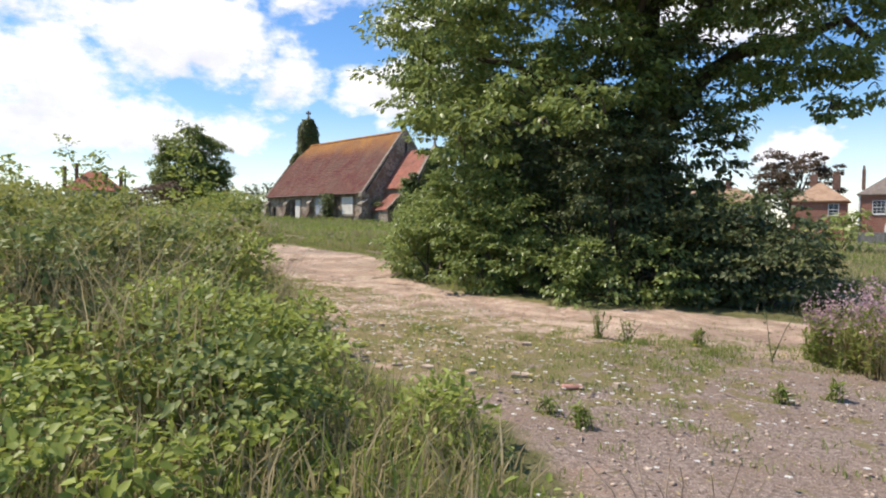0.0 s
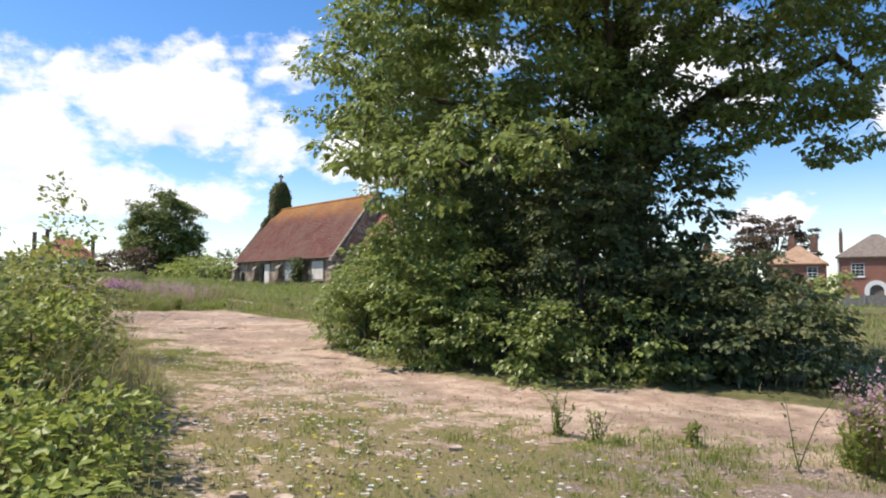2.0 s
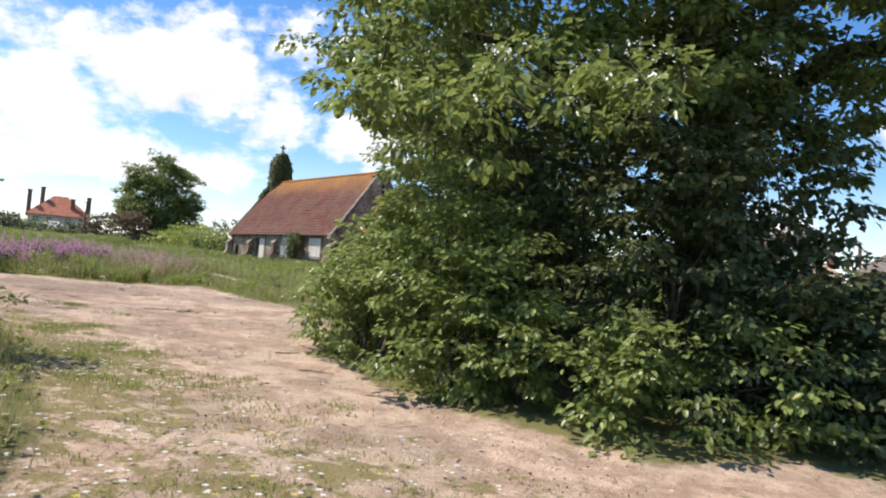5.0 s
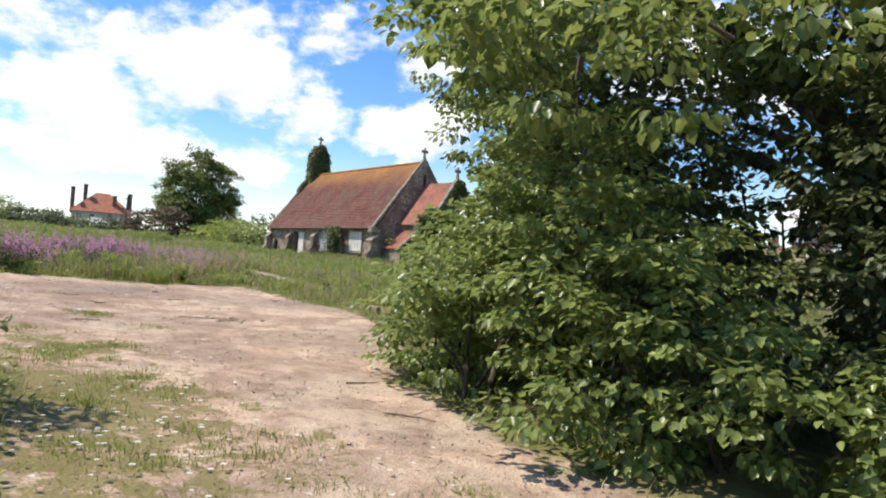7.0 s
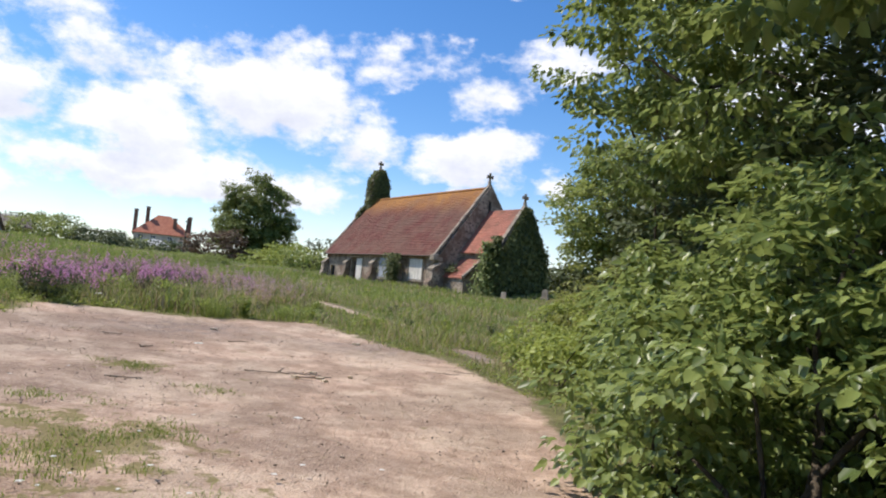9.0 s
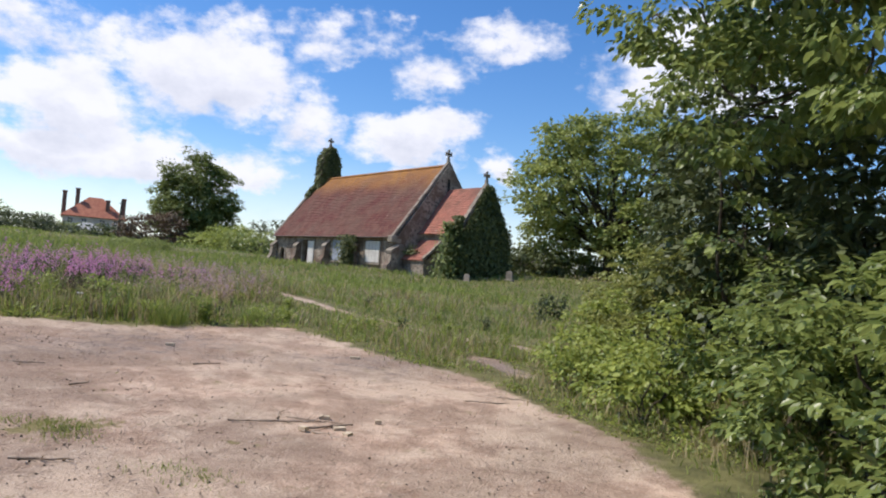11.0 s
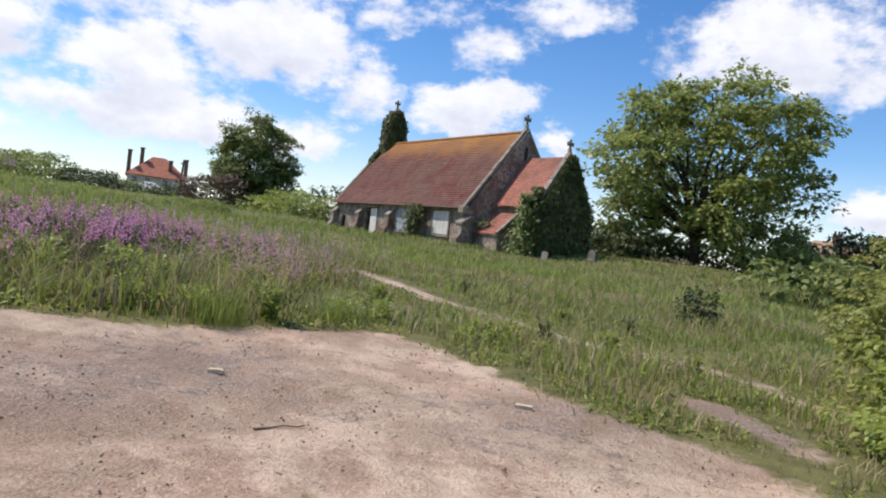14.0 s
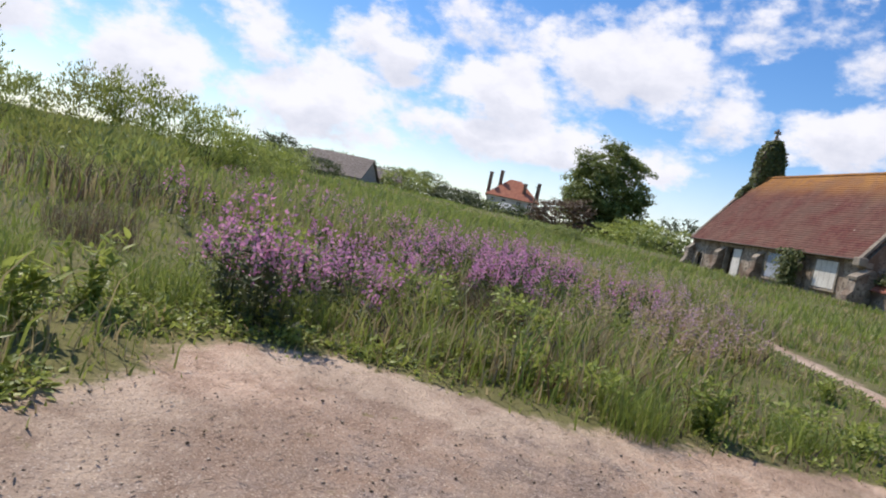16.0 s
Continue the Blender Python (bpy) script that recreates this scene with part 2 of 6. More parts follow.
def make_brick():
    s = Nodes("red_brick", 0.9, 0.2)
    n = s.add("ShaderNodeTexBrick")
    mp = s.add("ShaderNodeTexCoord")
    sw = s.add("ShaderNodeSeparateXYZ")
    s.link(mp.outputs["Object"], sw.inputs[0])
    cb = s.add("ShaderNodeCombineXYZ")
    s.link(s.math("ADD", sw.outputs[0], sw.outputs[1]), cb.inputs[0])
    s.link(sw.outputs[2], cb.inputs[1])
    s.link(cb.outputs[0], n.inputs["Vector"])
    n.inputs["Scale"].default_value = 1.0
    n.inputs["Brick Width"].default_value = 0.225
    n.inputs["Row Height"].default_value = 0.075
    n.inputs["Mortar Size"].default_value = 0.008
    n.inputs["Color1"].default_value = (0.27, 0.085, 0.055, 1)
    n.inputs["Color2"].default_value = (0.38, 0.14, 0.09, 1)
    n.inputs["Mortar"].default_value = (0.42, 0.36, 0.30, 1)
    s.colour(s.mix(s.math("MULTIPLY", s.noise(0.7, 4), 0.5), n.outputs["Color"], (0.2, 0.09, 0.07)))
    s.bump(n.outputs["Fac"], 0.3, -0.01)
    return s.mat


def make_flint():
    """Rubble and flint walling in pale lime mortar, streaked."""
    s = Nodes("flint_rubble", 0.85, 0.3)
    cell = s.voronoi(5.5, "F1", "Color")
    edge = s.voronoi(5.5, "DISTANCE_TO_EDGE")
    sp = s.add("ShaderNodeSeparateColor")
    s.link(cell, sp.inputs[0])
    stone = s.mix(sp.outputs[0], (0.13, 0.10, 0.075), (0.44, 0.36, 0.27))
    c = s.mix(s.ramp(edge, 0.02, 0.09), (0.40, 0.34, 0.26), stone)
    c = s.mix(s.ramp(s.noise(0.6, 5), 0.42, 0.62), c, (0.18, 0.125, 0.085))
    s.colour(c)
    s.bump(s.ramp(edge, 0.0, 0.15), 0.6, 0.03)
    return s.mat


def make_old_tiles(name, a, b, lichen, low, high):
    """Plain clay tiles, course by course, with lichen growing thicker towards the ridge."""
    s = Nodes(name, 0.85, 0.2)
    oc = s.add("ShaderNodeTexCoord").outputs["Object"]
    sp = s.add("ShaderNodeSeparateXYZ")
    s.link(oc, sp.inputs[0])
    cb = s.add("ShaderNodeCombineXYZ")
    s.link(sp.outputs[0], cb.inputs[0])
    s.link(sp.outputs[2], cb.inputs[1])
    n = s.add("ShaderNodeTexBrick")
    s.link(cb.outputs[0], n.inputs["Vector"])
    n.inputs["Scale"].default_value = 1.0
    n.inputs["Brick Width"].default_value = 0.17
    n.inputs["Row Height"].default_value = 0.085
    n.inputs["Mortar Size"].default_value = 0.006
    n.inputs["Color1"].default_value = (*a, 1)
    n.inputs["Color2"].default_value = (*b, 1)
    n.inputs["Mortar"].default_value = tuple(v * 0.75 for v in a) + (1,)
    c = s.mix(s.math("MULTIPLY", s.ramp(s.noise(0.5, 5, vec=oc), 0.35, 0.7), 0.75), n.outputs["Color"], (0.14, 0.085, 0.06))
    up = s.math("ADD", sp.outputs[2], s.math("MULTIPLY", s.math("SUBTRACT", s.noise(0.35, 5, vec=oc), 0.5), 3.2))
    c = s.mix(s.math("MULTIPLY", s.ramp(up, low, high), 0.85), c, lichen)
    c = s.mix(s.math("MULTIPLY", s.ramp(s.noise(1.4, 6, 0.7, vec=oc), 0.45, 0.62), 0.5), c, (0.19, 0.10, 0.07))
    c = s.mix(s.ramp(s.noise(2.6, 3, vec=oc), 0.72, 0.77), c, (0.40, 0.33, 0.25))
    s.colour(c)
    s.bump(s.math("ADD", n.outputs["Fac"], s.noise(9, 2, vec=oc)), 0.5, -0.02)
    return s.mat


def make_ground():
    """Meadow soil, trodden sandy clearing, moss and grit."""
    s = Nodes("ground", 0.95, 0.15)
    dirt, moss, grit = s.attr("dirt"), s.attr("moss"), s.attr("grit")
    big, mid, fine = s.noise(0.35, 5), s.noise(3.2, 8, 0.72), s.noise(28, 4, 0.65)
    sand = s.mix(s.ramp(mid, 0.32, 0.68), (0.345, 0.23, 0.158), (0.645, 0.465, 0.337))
    sand = s.mix(s.math("MULTIPLY", s.ramp(big, 0.45, 0.62), 0.7), sand, (0.23, 0.165, 0.12))
    crust = s.ramp(s.math("ADD", s.noise(0.9, 5, 0.62), s.math("MULTIPLY", mid, 0.35)), 0.60, 0.78)
    sand = s.mix(s.math("MULTIPLY", crust, 0.55), sand, (0.62, 0.49, 0.36))
    grey = s.mix(s.ramp(fine, 0.35, 0.65), (0.165, 0.122, 0.095), (0.34, 0.265, 0.215))
    sand = s.mix(s.ramp(s.math("ADD", grit, s.math("MULTIPLY", s.math("SUBTRACT", mid, 0.5), 1.5)), 0.35, 0.75), sand, grey)
    pebb = s.voronoi(34)
    sand = s.mix(s.math("MULTIPLY", s.ramp(pebb, 0.22, 0.10), s.ramp(s.noise(9, 2), 0.48, 0.6)), sand, (0.55, 0.49, 0.42))
    dark = s.voronoi(21)
    sand = s.mix(s.math("MULTIPLY", s.ramp(dark, 0.16, 0.08), s.ramp(s.noise(6, 2), 0.5, 0.62)), sand, (0.15, 0.105, 0.07))
    for size, deep, pale in ((12, 0.10, (0.60, 0.47, 0.35)), (27, 0.12, (0.17, 0.115, 0.08)), (48, 0.2, (0.66, 0.54, 0.42))):
        fleck = s.math("MULTIPLY", s.ramp(s.voronoi(size), deep * 1.5, deep * 0.8), s.ramp(s.noise(size * 0.37, 3, 0.7), 0.46, 0.54))
        sand = s.mix(s.math("MULTIPLY", fleck, 0.85), sand, pale)
    patchy = s.ramp(s.noise(1.1, 6, 0.7), 0.44, 0.62)
    sand = s.mix(s.math("MULTIPLY", patchy, 0.5), sand, (0.24, 0.165, 0.115))
    speck = s.noise(70, 3, 0.7)
    sand = s.mix(s.math("MULTIPLY", s.ramp(speck, 0.58, 0.68), 0.7), sand, (0.62, 0.52, 0.40))
    sand = s.mix(s.math("MULTIPLY", s.ramp(speck, 0.42, 0.34), 0.7), sand, (0.12, 0.085, 0.06))
    mossc = s.mix(fine, (0.13, 0.115, 0.04), (0.27, 0.23, 0.09))
    sand = s.mix(s.math("MULTIPLY", s.ramp(s.math("ADD", moss, s.math("MULTIPLY", s.math("SUBTRACT", s.noise(3.1, 6, 0.7), 0.5), 4.6)), 0.55, 0.95), 0.85), sand, mossc)
    soil = s.mix(s.ramp(mid, 0.3, 0.7), (0.085, 0.085, 0.036), (0.19, 0.178, 0.07))
    soil = s.mix(s.math("MULTIPLY", s.ramp(s.noise(0.12, 4), 0.45, 0.65), 0.7), soil, (0.20, 0.185, 0.072))
    edge = s.ramp(s.math("ADD", dirt, s.math("MULTIPLY", s.math("SUBTRACT", s.noise(2.5, 6, 0.7), 0.5), 0.9)), 0.38, 0.62)
    s.colour(s.mix(edge, soil, sand))
    s.bump(s.math("ADD", fine, s.math("MULTIPLY", mid, 1.4)), 0.8, 0.03)
    return s.mat


M_GLASS, M_BRICK, M_FLINT, M_GROUND = make_glass(), make_brick(), make_flint(), make_ground()
M_NAVE = make_old_tiles("old_clay_tiles", (0.105, 0.036, 0.029), (0.16, 0.056, 0.042), (0.42, 0.20, 0.05), 8.3, 11.4)
M_CHANCEL = make_old_tiles("orange_clay_tiles", (0.38, 0.14, 0.095), (0.48, 0.20, 0.14), (0.5, 0.3, 0.1), 9.0, 14.0)

# ---- building helpers ----
rng = np.random.default_rng(7)


def part(name, bm, material, parent=None, label="", smooth=False):
    """A bmesh as one mesh object under a thing or a part."""
    me = bpy.data.meshes.new(name)
    bm.to_mesh(me)
    bm.free()
    me.materials.append(material)
    if smooth:
        me.polygons.foreach_set("use_smooth", [True] * len(me.polygons))
    ob = new(name, me)
    ob.parent = parent
    if label:
        ob["label"] = label
    return ob


def np_part(name, V, F, material, parent=None, label="", smooth=False):
    """The same from arrays: points and faces of one size."""
    me = bpy.data.meshes.new(name)
    n, k = F.shape
    me.vertices.add(len(V))
    me.vertices.foreach_set("co", np.ascontiguousarray(V, np.float32).ravel())
    me.loops.add(n * k)
    me.loops.foreach_set("vertex_index", np.ascontiguousarray(F, np.int32).ravel())
    me.polygons.add(n)
    me.polygons.foreach_set("loop_start", np.arange(0, n * k, k, dtype=np.int32))
    if smooth:
        me.polygons.foreach_set("use_smooth", np.ones(n, bool))
    me.update(calc_edges=True)
    me.materials.append(material)
    ob = new(name, me)
    ob.parent = parent
    if label:
        ob["label"] = label
    return ob


def thing(name, m, label, category, group="", kind=""):
    ob = new(name)
    ob.matrix_world = m
    ob.empty_display_size = 0.1
    return tagged(ob, label, category, group, kind)


def box(bm, x0, y0, z0, x1, y1, z1, bevel=0.0):
    r = bmesh.ops.create_cube(bm, size=1.0, matrix=Matrix.Translation(((x0 + x1) / 2, (y0 + y1) / 2, (z0 + z1) / 2)) @ Matrix.Diagonal((x1 - x0, y1 - y0, z1 - z0, 1)))
    if bevel:
        es = {e for v in r["verts"] for e in v.link_edges}
        bmesh.ops.bevel(bm, geom=list(es), offset=bevel, segments=1, affect="EDGES")
    return bm


def boxed(*a, **k):
    return box(bmesh.new(), *a, **k)


def prism(pts, depth):
    """A solid from an outline of 3D points, pushed along depth."""
    bm = bmesh.new()
    vs = [bm.verts.new(p) for p in pts]
    f = bm.faces.new(vs)
    r = bmesh.ops.extrude_face_region(bm, geom=[f])
    bmesh.ops.translate(bm, vec=depth, verts=[v for v in r["geom"] if isinstance(v, bmesh.types.BMVert)])
    bmesh.ops.recalc_face_normals(bm, faces=bm.faces)
    return bm


def cut_wall(x0, x1, z0, z1, y, thick, holes):
    """A wall along x with rectangular openings through it: (x0, z0, x1, z1)."""
    xs = sorted({x0, x1, *[h[0] for h in holes], *[h[2] for h in holes]})
    zs = sorted({z0, z1, *[h[1] for h in holes], *[h[3] for h in holes]})
    bm = bmesh.new()
    solid = {}
    for i in range(len(xs) - 1):
        for j in range(len(zs) - 1):
            cx, cz = (xs[i] + xs[i + 1]) / 2, (zs[j] + zs[j + 1]) / 2
            solid[i, j] = not any(h[0] < cx < h[2] and h[1] < cz < h[3] for h in holes)
    for (i, j), s in solid.items():
        if not s:
            continue
        a, b, c, d = xs[i], xs[i + 1], zs[j], zs[j + 1]
        for yy in (y, y + thick):
            bm.faces.new([bm.verts.new(p) for p in ((a, yy, c), (b, yy, c), (b, yy, d), (a, yy, d))])
        for di, dj, q in ((-1, 0, ((a, c), (a, d))), (1, 0, ((b, c), (b, d))), (0, -1, ((a, c), (b, c))), (0, 1, ((a, d), (b, d)))):
            if not solid.get((i + di, j + dj), False):
                (p, q1), (r, s1) = q
                bm.faces.new([bm.verts.new(v) for v in ((p, y, q1), (r, y, s1), (r, y + thick, s1), (p, y + thick, q1))])
    bmesh.ops.remove_doubles(bm, verts=bm.verts, dist=1e-4)
    bmesh.ops.recalc_face_normals(bm, faces=bm.faces)
    return bm


def tube(points, radii, sides=8):
    """A tapered limb along a line of points."""
    P = np.asarray(points, float)
    R = np.asarray(radii, float)
    n = len(P)
    T = np.gradient(P, axis=0)
    T /= np.linalg.norm(T, axis=1)[:, None] + 1e-9
    ref = np.where(np.abs(T[:, 2:3]) > 0.9, np.array([[1.0, 0, 0]]), np.array([[0, 0, 1.0]]))
    A = np.cross(T, ref)
    A /= np.linalg.norm(A, axis=1)[:, None]
    B = np.cross(T, A)
    th = np.linspace(0, 2 * np.pi, sides, endpoint=False)
    V = P[:, None] + R[:, None, None] * (np.cos(th)[None, :, None] * A[:, None] + np.sin(th)[None, :, None] * B[:, None])
    i, j = np.meshgrid(np.arange(n - 1), np.arange(sides), indexing="ij")
    k = (j + 1) % sides
    F = np.stack([i * sides + j, i * sides + k, (i + 1) * sides + k, (i + 1) * sides + j], -1).reshape(-1, 4)
    return V.reshape(-1, 3), F


def join(pieces):
    Vs, Fs, o = [], [], 0
    for V, F in pieces:
        Vs.append(V)
        Fs.append(F + o)
        o += len(V)
    return np.concatenate(Vs), np.concatenate(Fs)


def unit(a):
    return a / (np.linalg.norm(a, axis=-1, keepdims=True) + 1e-9)


def leaves(P, axis, normal, length, width):
    """Folded leaves, six points each, with a rounded outline; large far ones are plain kites."""
    n = len(P)
    a = unit(axis)
    s = unit(np.cross(a, normal))
    u = np.cross(s, a)
    l, w = length[:, None], width[:, None]
    if length.mean() > 0.15:
        V = np.stack([P + a * l * p + s * w * q + u * w * r for p, q, r in ((0, 0, 0), (0.45, 0.5, 0.12), (1, 0, 0), (0.45, -0.5, 0.12))], 1).reshape(-1, 3)
        return V, np.arange(n * 4).reshape(-1, 4)
    prof = ((0, 0, 0), (0.30, 0.5, 0.16), (0.72, 0.36, 0.10), (1, 0, -0.12), (0.72, -0.36, 0.10), (0.30, -0.5, 0.16))
    V = np.stack([P + a * l * p + s * w * q + u * w * r for p, q, r in prof], 1).reshape(-1, 3)
    b = (np.arange(n) * 6)[:, None]
    F = np.concatenate([b + np.array([[0, 1, 2, 3]]), b + np.array([[0, 3, 4, 5]])])
    return V, F


def blades(P, h, w, lean, bend):
    """Grass blades: a tapering strip of two faces."""
    n = len(P)
    th = rng.uniform(0, 2 * np.pi, n)
    side = np.stack([np.cos(th), np.sin(th), np.zeros(n)], 1)
    ph = rng.uniform(0, 2 * np.pi, n)
    out = np.stack([np.cos(ph), np.sin(ph), np.zeros(n)], 1)
    up = np.array([[0, 0, 1.0]])
    h, w, lean, bend = h[:, None], w[:, None], lean[:, None], bend[:, None]
    mid = P + up * h * 0.55 + out * h * lean * 0.5
    tip = P + up * h * (1 - 0.3 * bend) + out * h * (lean + bend) * 0.8
    V = np.stack([P - side * w / 2, P + side * w / 2, mid + side * w * 0.4, mid - side * w * 0.4, tip + side * w * 0.05, tip - side * w * 0.05], 1).reshape(-1, 3)
    b = (np.arange(n) * 6)[:, None]
    F = np.concatenate([b + np.array([[0, 1, 2, 3]]), b + np.array([[3, 2, 4, 5]])])
    return V, F


# ---- ground ----
def land(x, y):
    """Height of the ground: a gentle fall to the right, levelling out far off."""
    x, y = np.asarray(x, float), np.asarray(y, float)
    ex = np.where(x < 0, 110 * np.tanh(x / 110), 45 * np.tanh(x / 45))
    ey = 160 * np.tanh((y - 12) / 160)
    z = 0.128 - 0.0379 * ex + 0.0163 * ey
    far = np.clip((np.hypot(x, y) - 6) / 30, 0, 1)
    return z + far * (0.16 * np.sin(x * 0.21 + 1.3) * np.sin(y * 0.17) + 0.08 * np.sin(x * 0.53 + y * 0.4)) - 4.0 * np.exp(-((x + 50) ** 2 + (y - 137) ** 2) / 324) + 1.6 * np.exp(-((x - 7) ** 2 + (y - 70) ** 2) / 121)


CLEARING = [(0.8, -9), (0.75, 1), (0.7, 3.8), (0.55, 4.7), (-0.45, 5.9), (-1.5, 8), (-2.3, 10.3), (-3.9, 13.1), (-5.5, 14.8), (-8.6, 17),
            (-9.6, 19.9), (-10.2, 21.1), (-10.6, 22.2), (-10.1, 23.1), (-8.6, 23.7), (-7.4, 24.7), (-6.4, 25.4), (-5.4, 24.7), (-4.0, 23.1), (-3.0, 22.6),
            (-2.5, 21.5), (-1.6, 19.7), (-1.2, 15.5), (-0.2, 13.5), (0.9, 12.3), (2.4, 11.2), (3.8, 11.7), (6, 10.6), (9, 9.8), (14, 9), (16, -9)]
TRACKS = [[(-8.6, 33), (-7.8, 32), (-6.2, 29.8), (-5, 29.1), (-3.8, 28.1), (-3.0, 27.8)], [(-2.6, 28.3), (-2.2, 28.0), (-1.3, 27.2), (-0.9, 25.9)], [(-2.7, 24.5), (-2.4, 23.3)]]


def edge_distance(x, y, poly, closed=True):
    """Distance to an outline."""
    best = np.full(np.shape(x), 1e9)
    pts = poly + poly[:1] if closed else poly
    for (ax, ay), (bx, by) in zip(pts[:-1], pts[1:]):
        dx, dy = bx - ax, by - ay
        t = np.clip(((x - ax) * dx + (y - ay) * dy) / (dx * dx + dy * dy), 0, 1)
        best = np.minimum(best, np.hypot(x - ax - t * dx, y - ay - t * dy))
    return best


def inside(x, y, poly):
    odd = np.zeros(np.shape(x), bool)
    for (ax, ay), (bx, by) in zip(poly, poly[1:] + poly[:1]):
        c = (ay > y) != (by > y)
        odd ^= c & (x < (bx - ax) * (y - ay) / (by - ay + 1e-12) + ax)
    return odd


def bare(x, y):
    """1 deep in the clearing or on the worn tracks, 0 in the meadow, 0.5 on the edge."""
    d = edge_distance(x, y, CLEARING)
    v = np.where(inside(x, y, CLEARING), d, -d)
    for line, half in zip(TRACKS, (0.33, 0.4, 0.3)):
        v = np.maximum(v, half * (0.15 + 1.3 * lumpy(x, y, 0.7, 31)) - edge_distance(x, y, line, False))
    return np.clip(0.5 + v / 0.9, 0, 1)


def verge(x, y):
    """How tall the grass may stand: low beside trodden ground."""
    c = np.clip(edge_distance(x, y, CLEARING) / 0.8, 0, 1)
    t = np.min([edge_distance(x, y, line, False) for line in TRACKS], axis=0)
    return (0.7 + 0.3 * c) * (0.42 + 0.58 * np.clip((t - 0.3) / 1.2, 0, 1))


def blob(x, y, cx, cy, r):
    return np.exp(-((x - cx) ** 2 + (y - cy) ** 2) / (r * r))


def lumpy(x, y, size, seed=0):
    """Smooth random lumps between 0 and 1, about size metres across."""
    table = np.random.default_rng(seed).random((64, 64))
    u, v = np.asarray(x) / size + 1000.3, np.asarray(y) / size + 1000.7
    i, j = np.floor(u).astype(int), np.floor(v).astype(int)
    f, g = u - i, v - j
    f, g = f * f * (3 - 2 * f), g * g * (3 - 2 * g)
    a, b = table[i % 64, j % 64], table[(i + 1) % 64, j % 64]
    c, d = table[i % 64, (j + 1) % 64], table[(i + 1) % 64, (j + 1) % 64]
    return (a * (1 - f) + b * f) * (1 - g) + (c * (1 - f) + d * f) * g


def build_ground():
    def axis(lo, hi, step):
        mid = np.arange(lo, hi + step / 2, step)
        grow = step * np.cumsum(1.24 ** np.arange(1, 45))
        grow = grow[grow < 4200]
        return np.concatenate([lo - grow[::-1], mid, hi + grow])

    xs, ys = axis(-14, 12, 0.17), axis(-6, 34, 0.17)
    X, Y = np.meshgrid(xs, ys, indexing="ij")
    Z = land(X, Y)
    b = bare(X, Y)
    Z += (rng.normal(0, 0.008, X.shape) + 0.02 * np.sin(X * 2.3 + np.sin(Y * 1.7)) * np.sin(Y * 2.9)) * np.clip(1 - np.hypot(X, Y - 14) / 40, 0, 1)
    Z += 0.05 * (1 - b) * np.clip(1 - np.hypot(X, Y - 14) / 60, 0, 1)
    nx, ny = X.shape
    i, j = np.meshgrid(np.arange(nx - 1), np.arange(ny - 1), indexing="ij")
    F = np.stack([i * ny + j, (i + 1) * ny + j, (i + 1) * ny + j + 1, i * ny + j + 1], -1).reshape(-1, 4)
    ob = np_part("ground", np.stack([X, Y, Z], -1).reshape(-1, 3), F, M_GROUND, smooth=True)
    moss = 1.0 * blob(X, Y, -0.6, 8.6, 2.7) + 0.5 * blob(X, Y, 0.6, 6.6, 1.5) + 0.85 * blob(X, Y, -4.2, 13.4, 1.5) + 0.8 * blob(X, Y, -2.8, 11.9, 1.5) + 0.5 * blob(X, Y, 2.5, 7.5, 1.6) + 0.4 * blob(X, Y, 2.6, 5.4, 1.0) + 0.9 * blob(X, Y, -4.8, 15.4, 0.7) + 0.8 * blob(X, Y, -6.4, 18.3, 0.4) + 0.7 * blob(X, Y, -5.6, 15.7, 0.5) + 0.7 * blob(X, Y, -3.6, 13.4, 0.8)
    grit = 0.95 * blob(X, Y, 2.2, 6.0, 2.6) + 0.75 * blob(X, Y, 5.5, 3.5, 4.2) + 0.42 * blob(X, Y, -8.6, 20.6, 1.8) + 0.6 * blob(X, Y, -7.5, 22.9, 1.7) + 0.55 * blob(X, Y, -4.6, 22.6, 1.3) + 0.4 * blob(X, Y, -2.6, 23.5, 1.4) + 0.4 * blob(X, Y, 0.2, 10.5, 0.8) + 0.7 * blob(X, Y, -1.5, 27.4, 1.2) + 0.6 * blob(X, Y, -2.6, 24.2, 0.9)
    for name, val in (("dirt", b), ("moss", moss), ("grit", grit)):
        a = ob.data.attributes.new(name, "FLOAT", "POINT")
        a.data.foreach_set("value", np.ascontiguousarray(val, np.float32).ravel())
    tagged(ob, "uneven ground with a trodden sandy clearing in rough meadow", "ground", kind="structure")


build_ground()


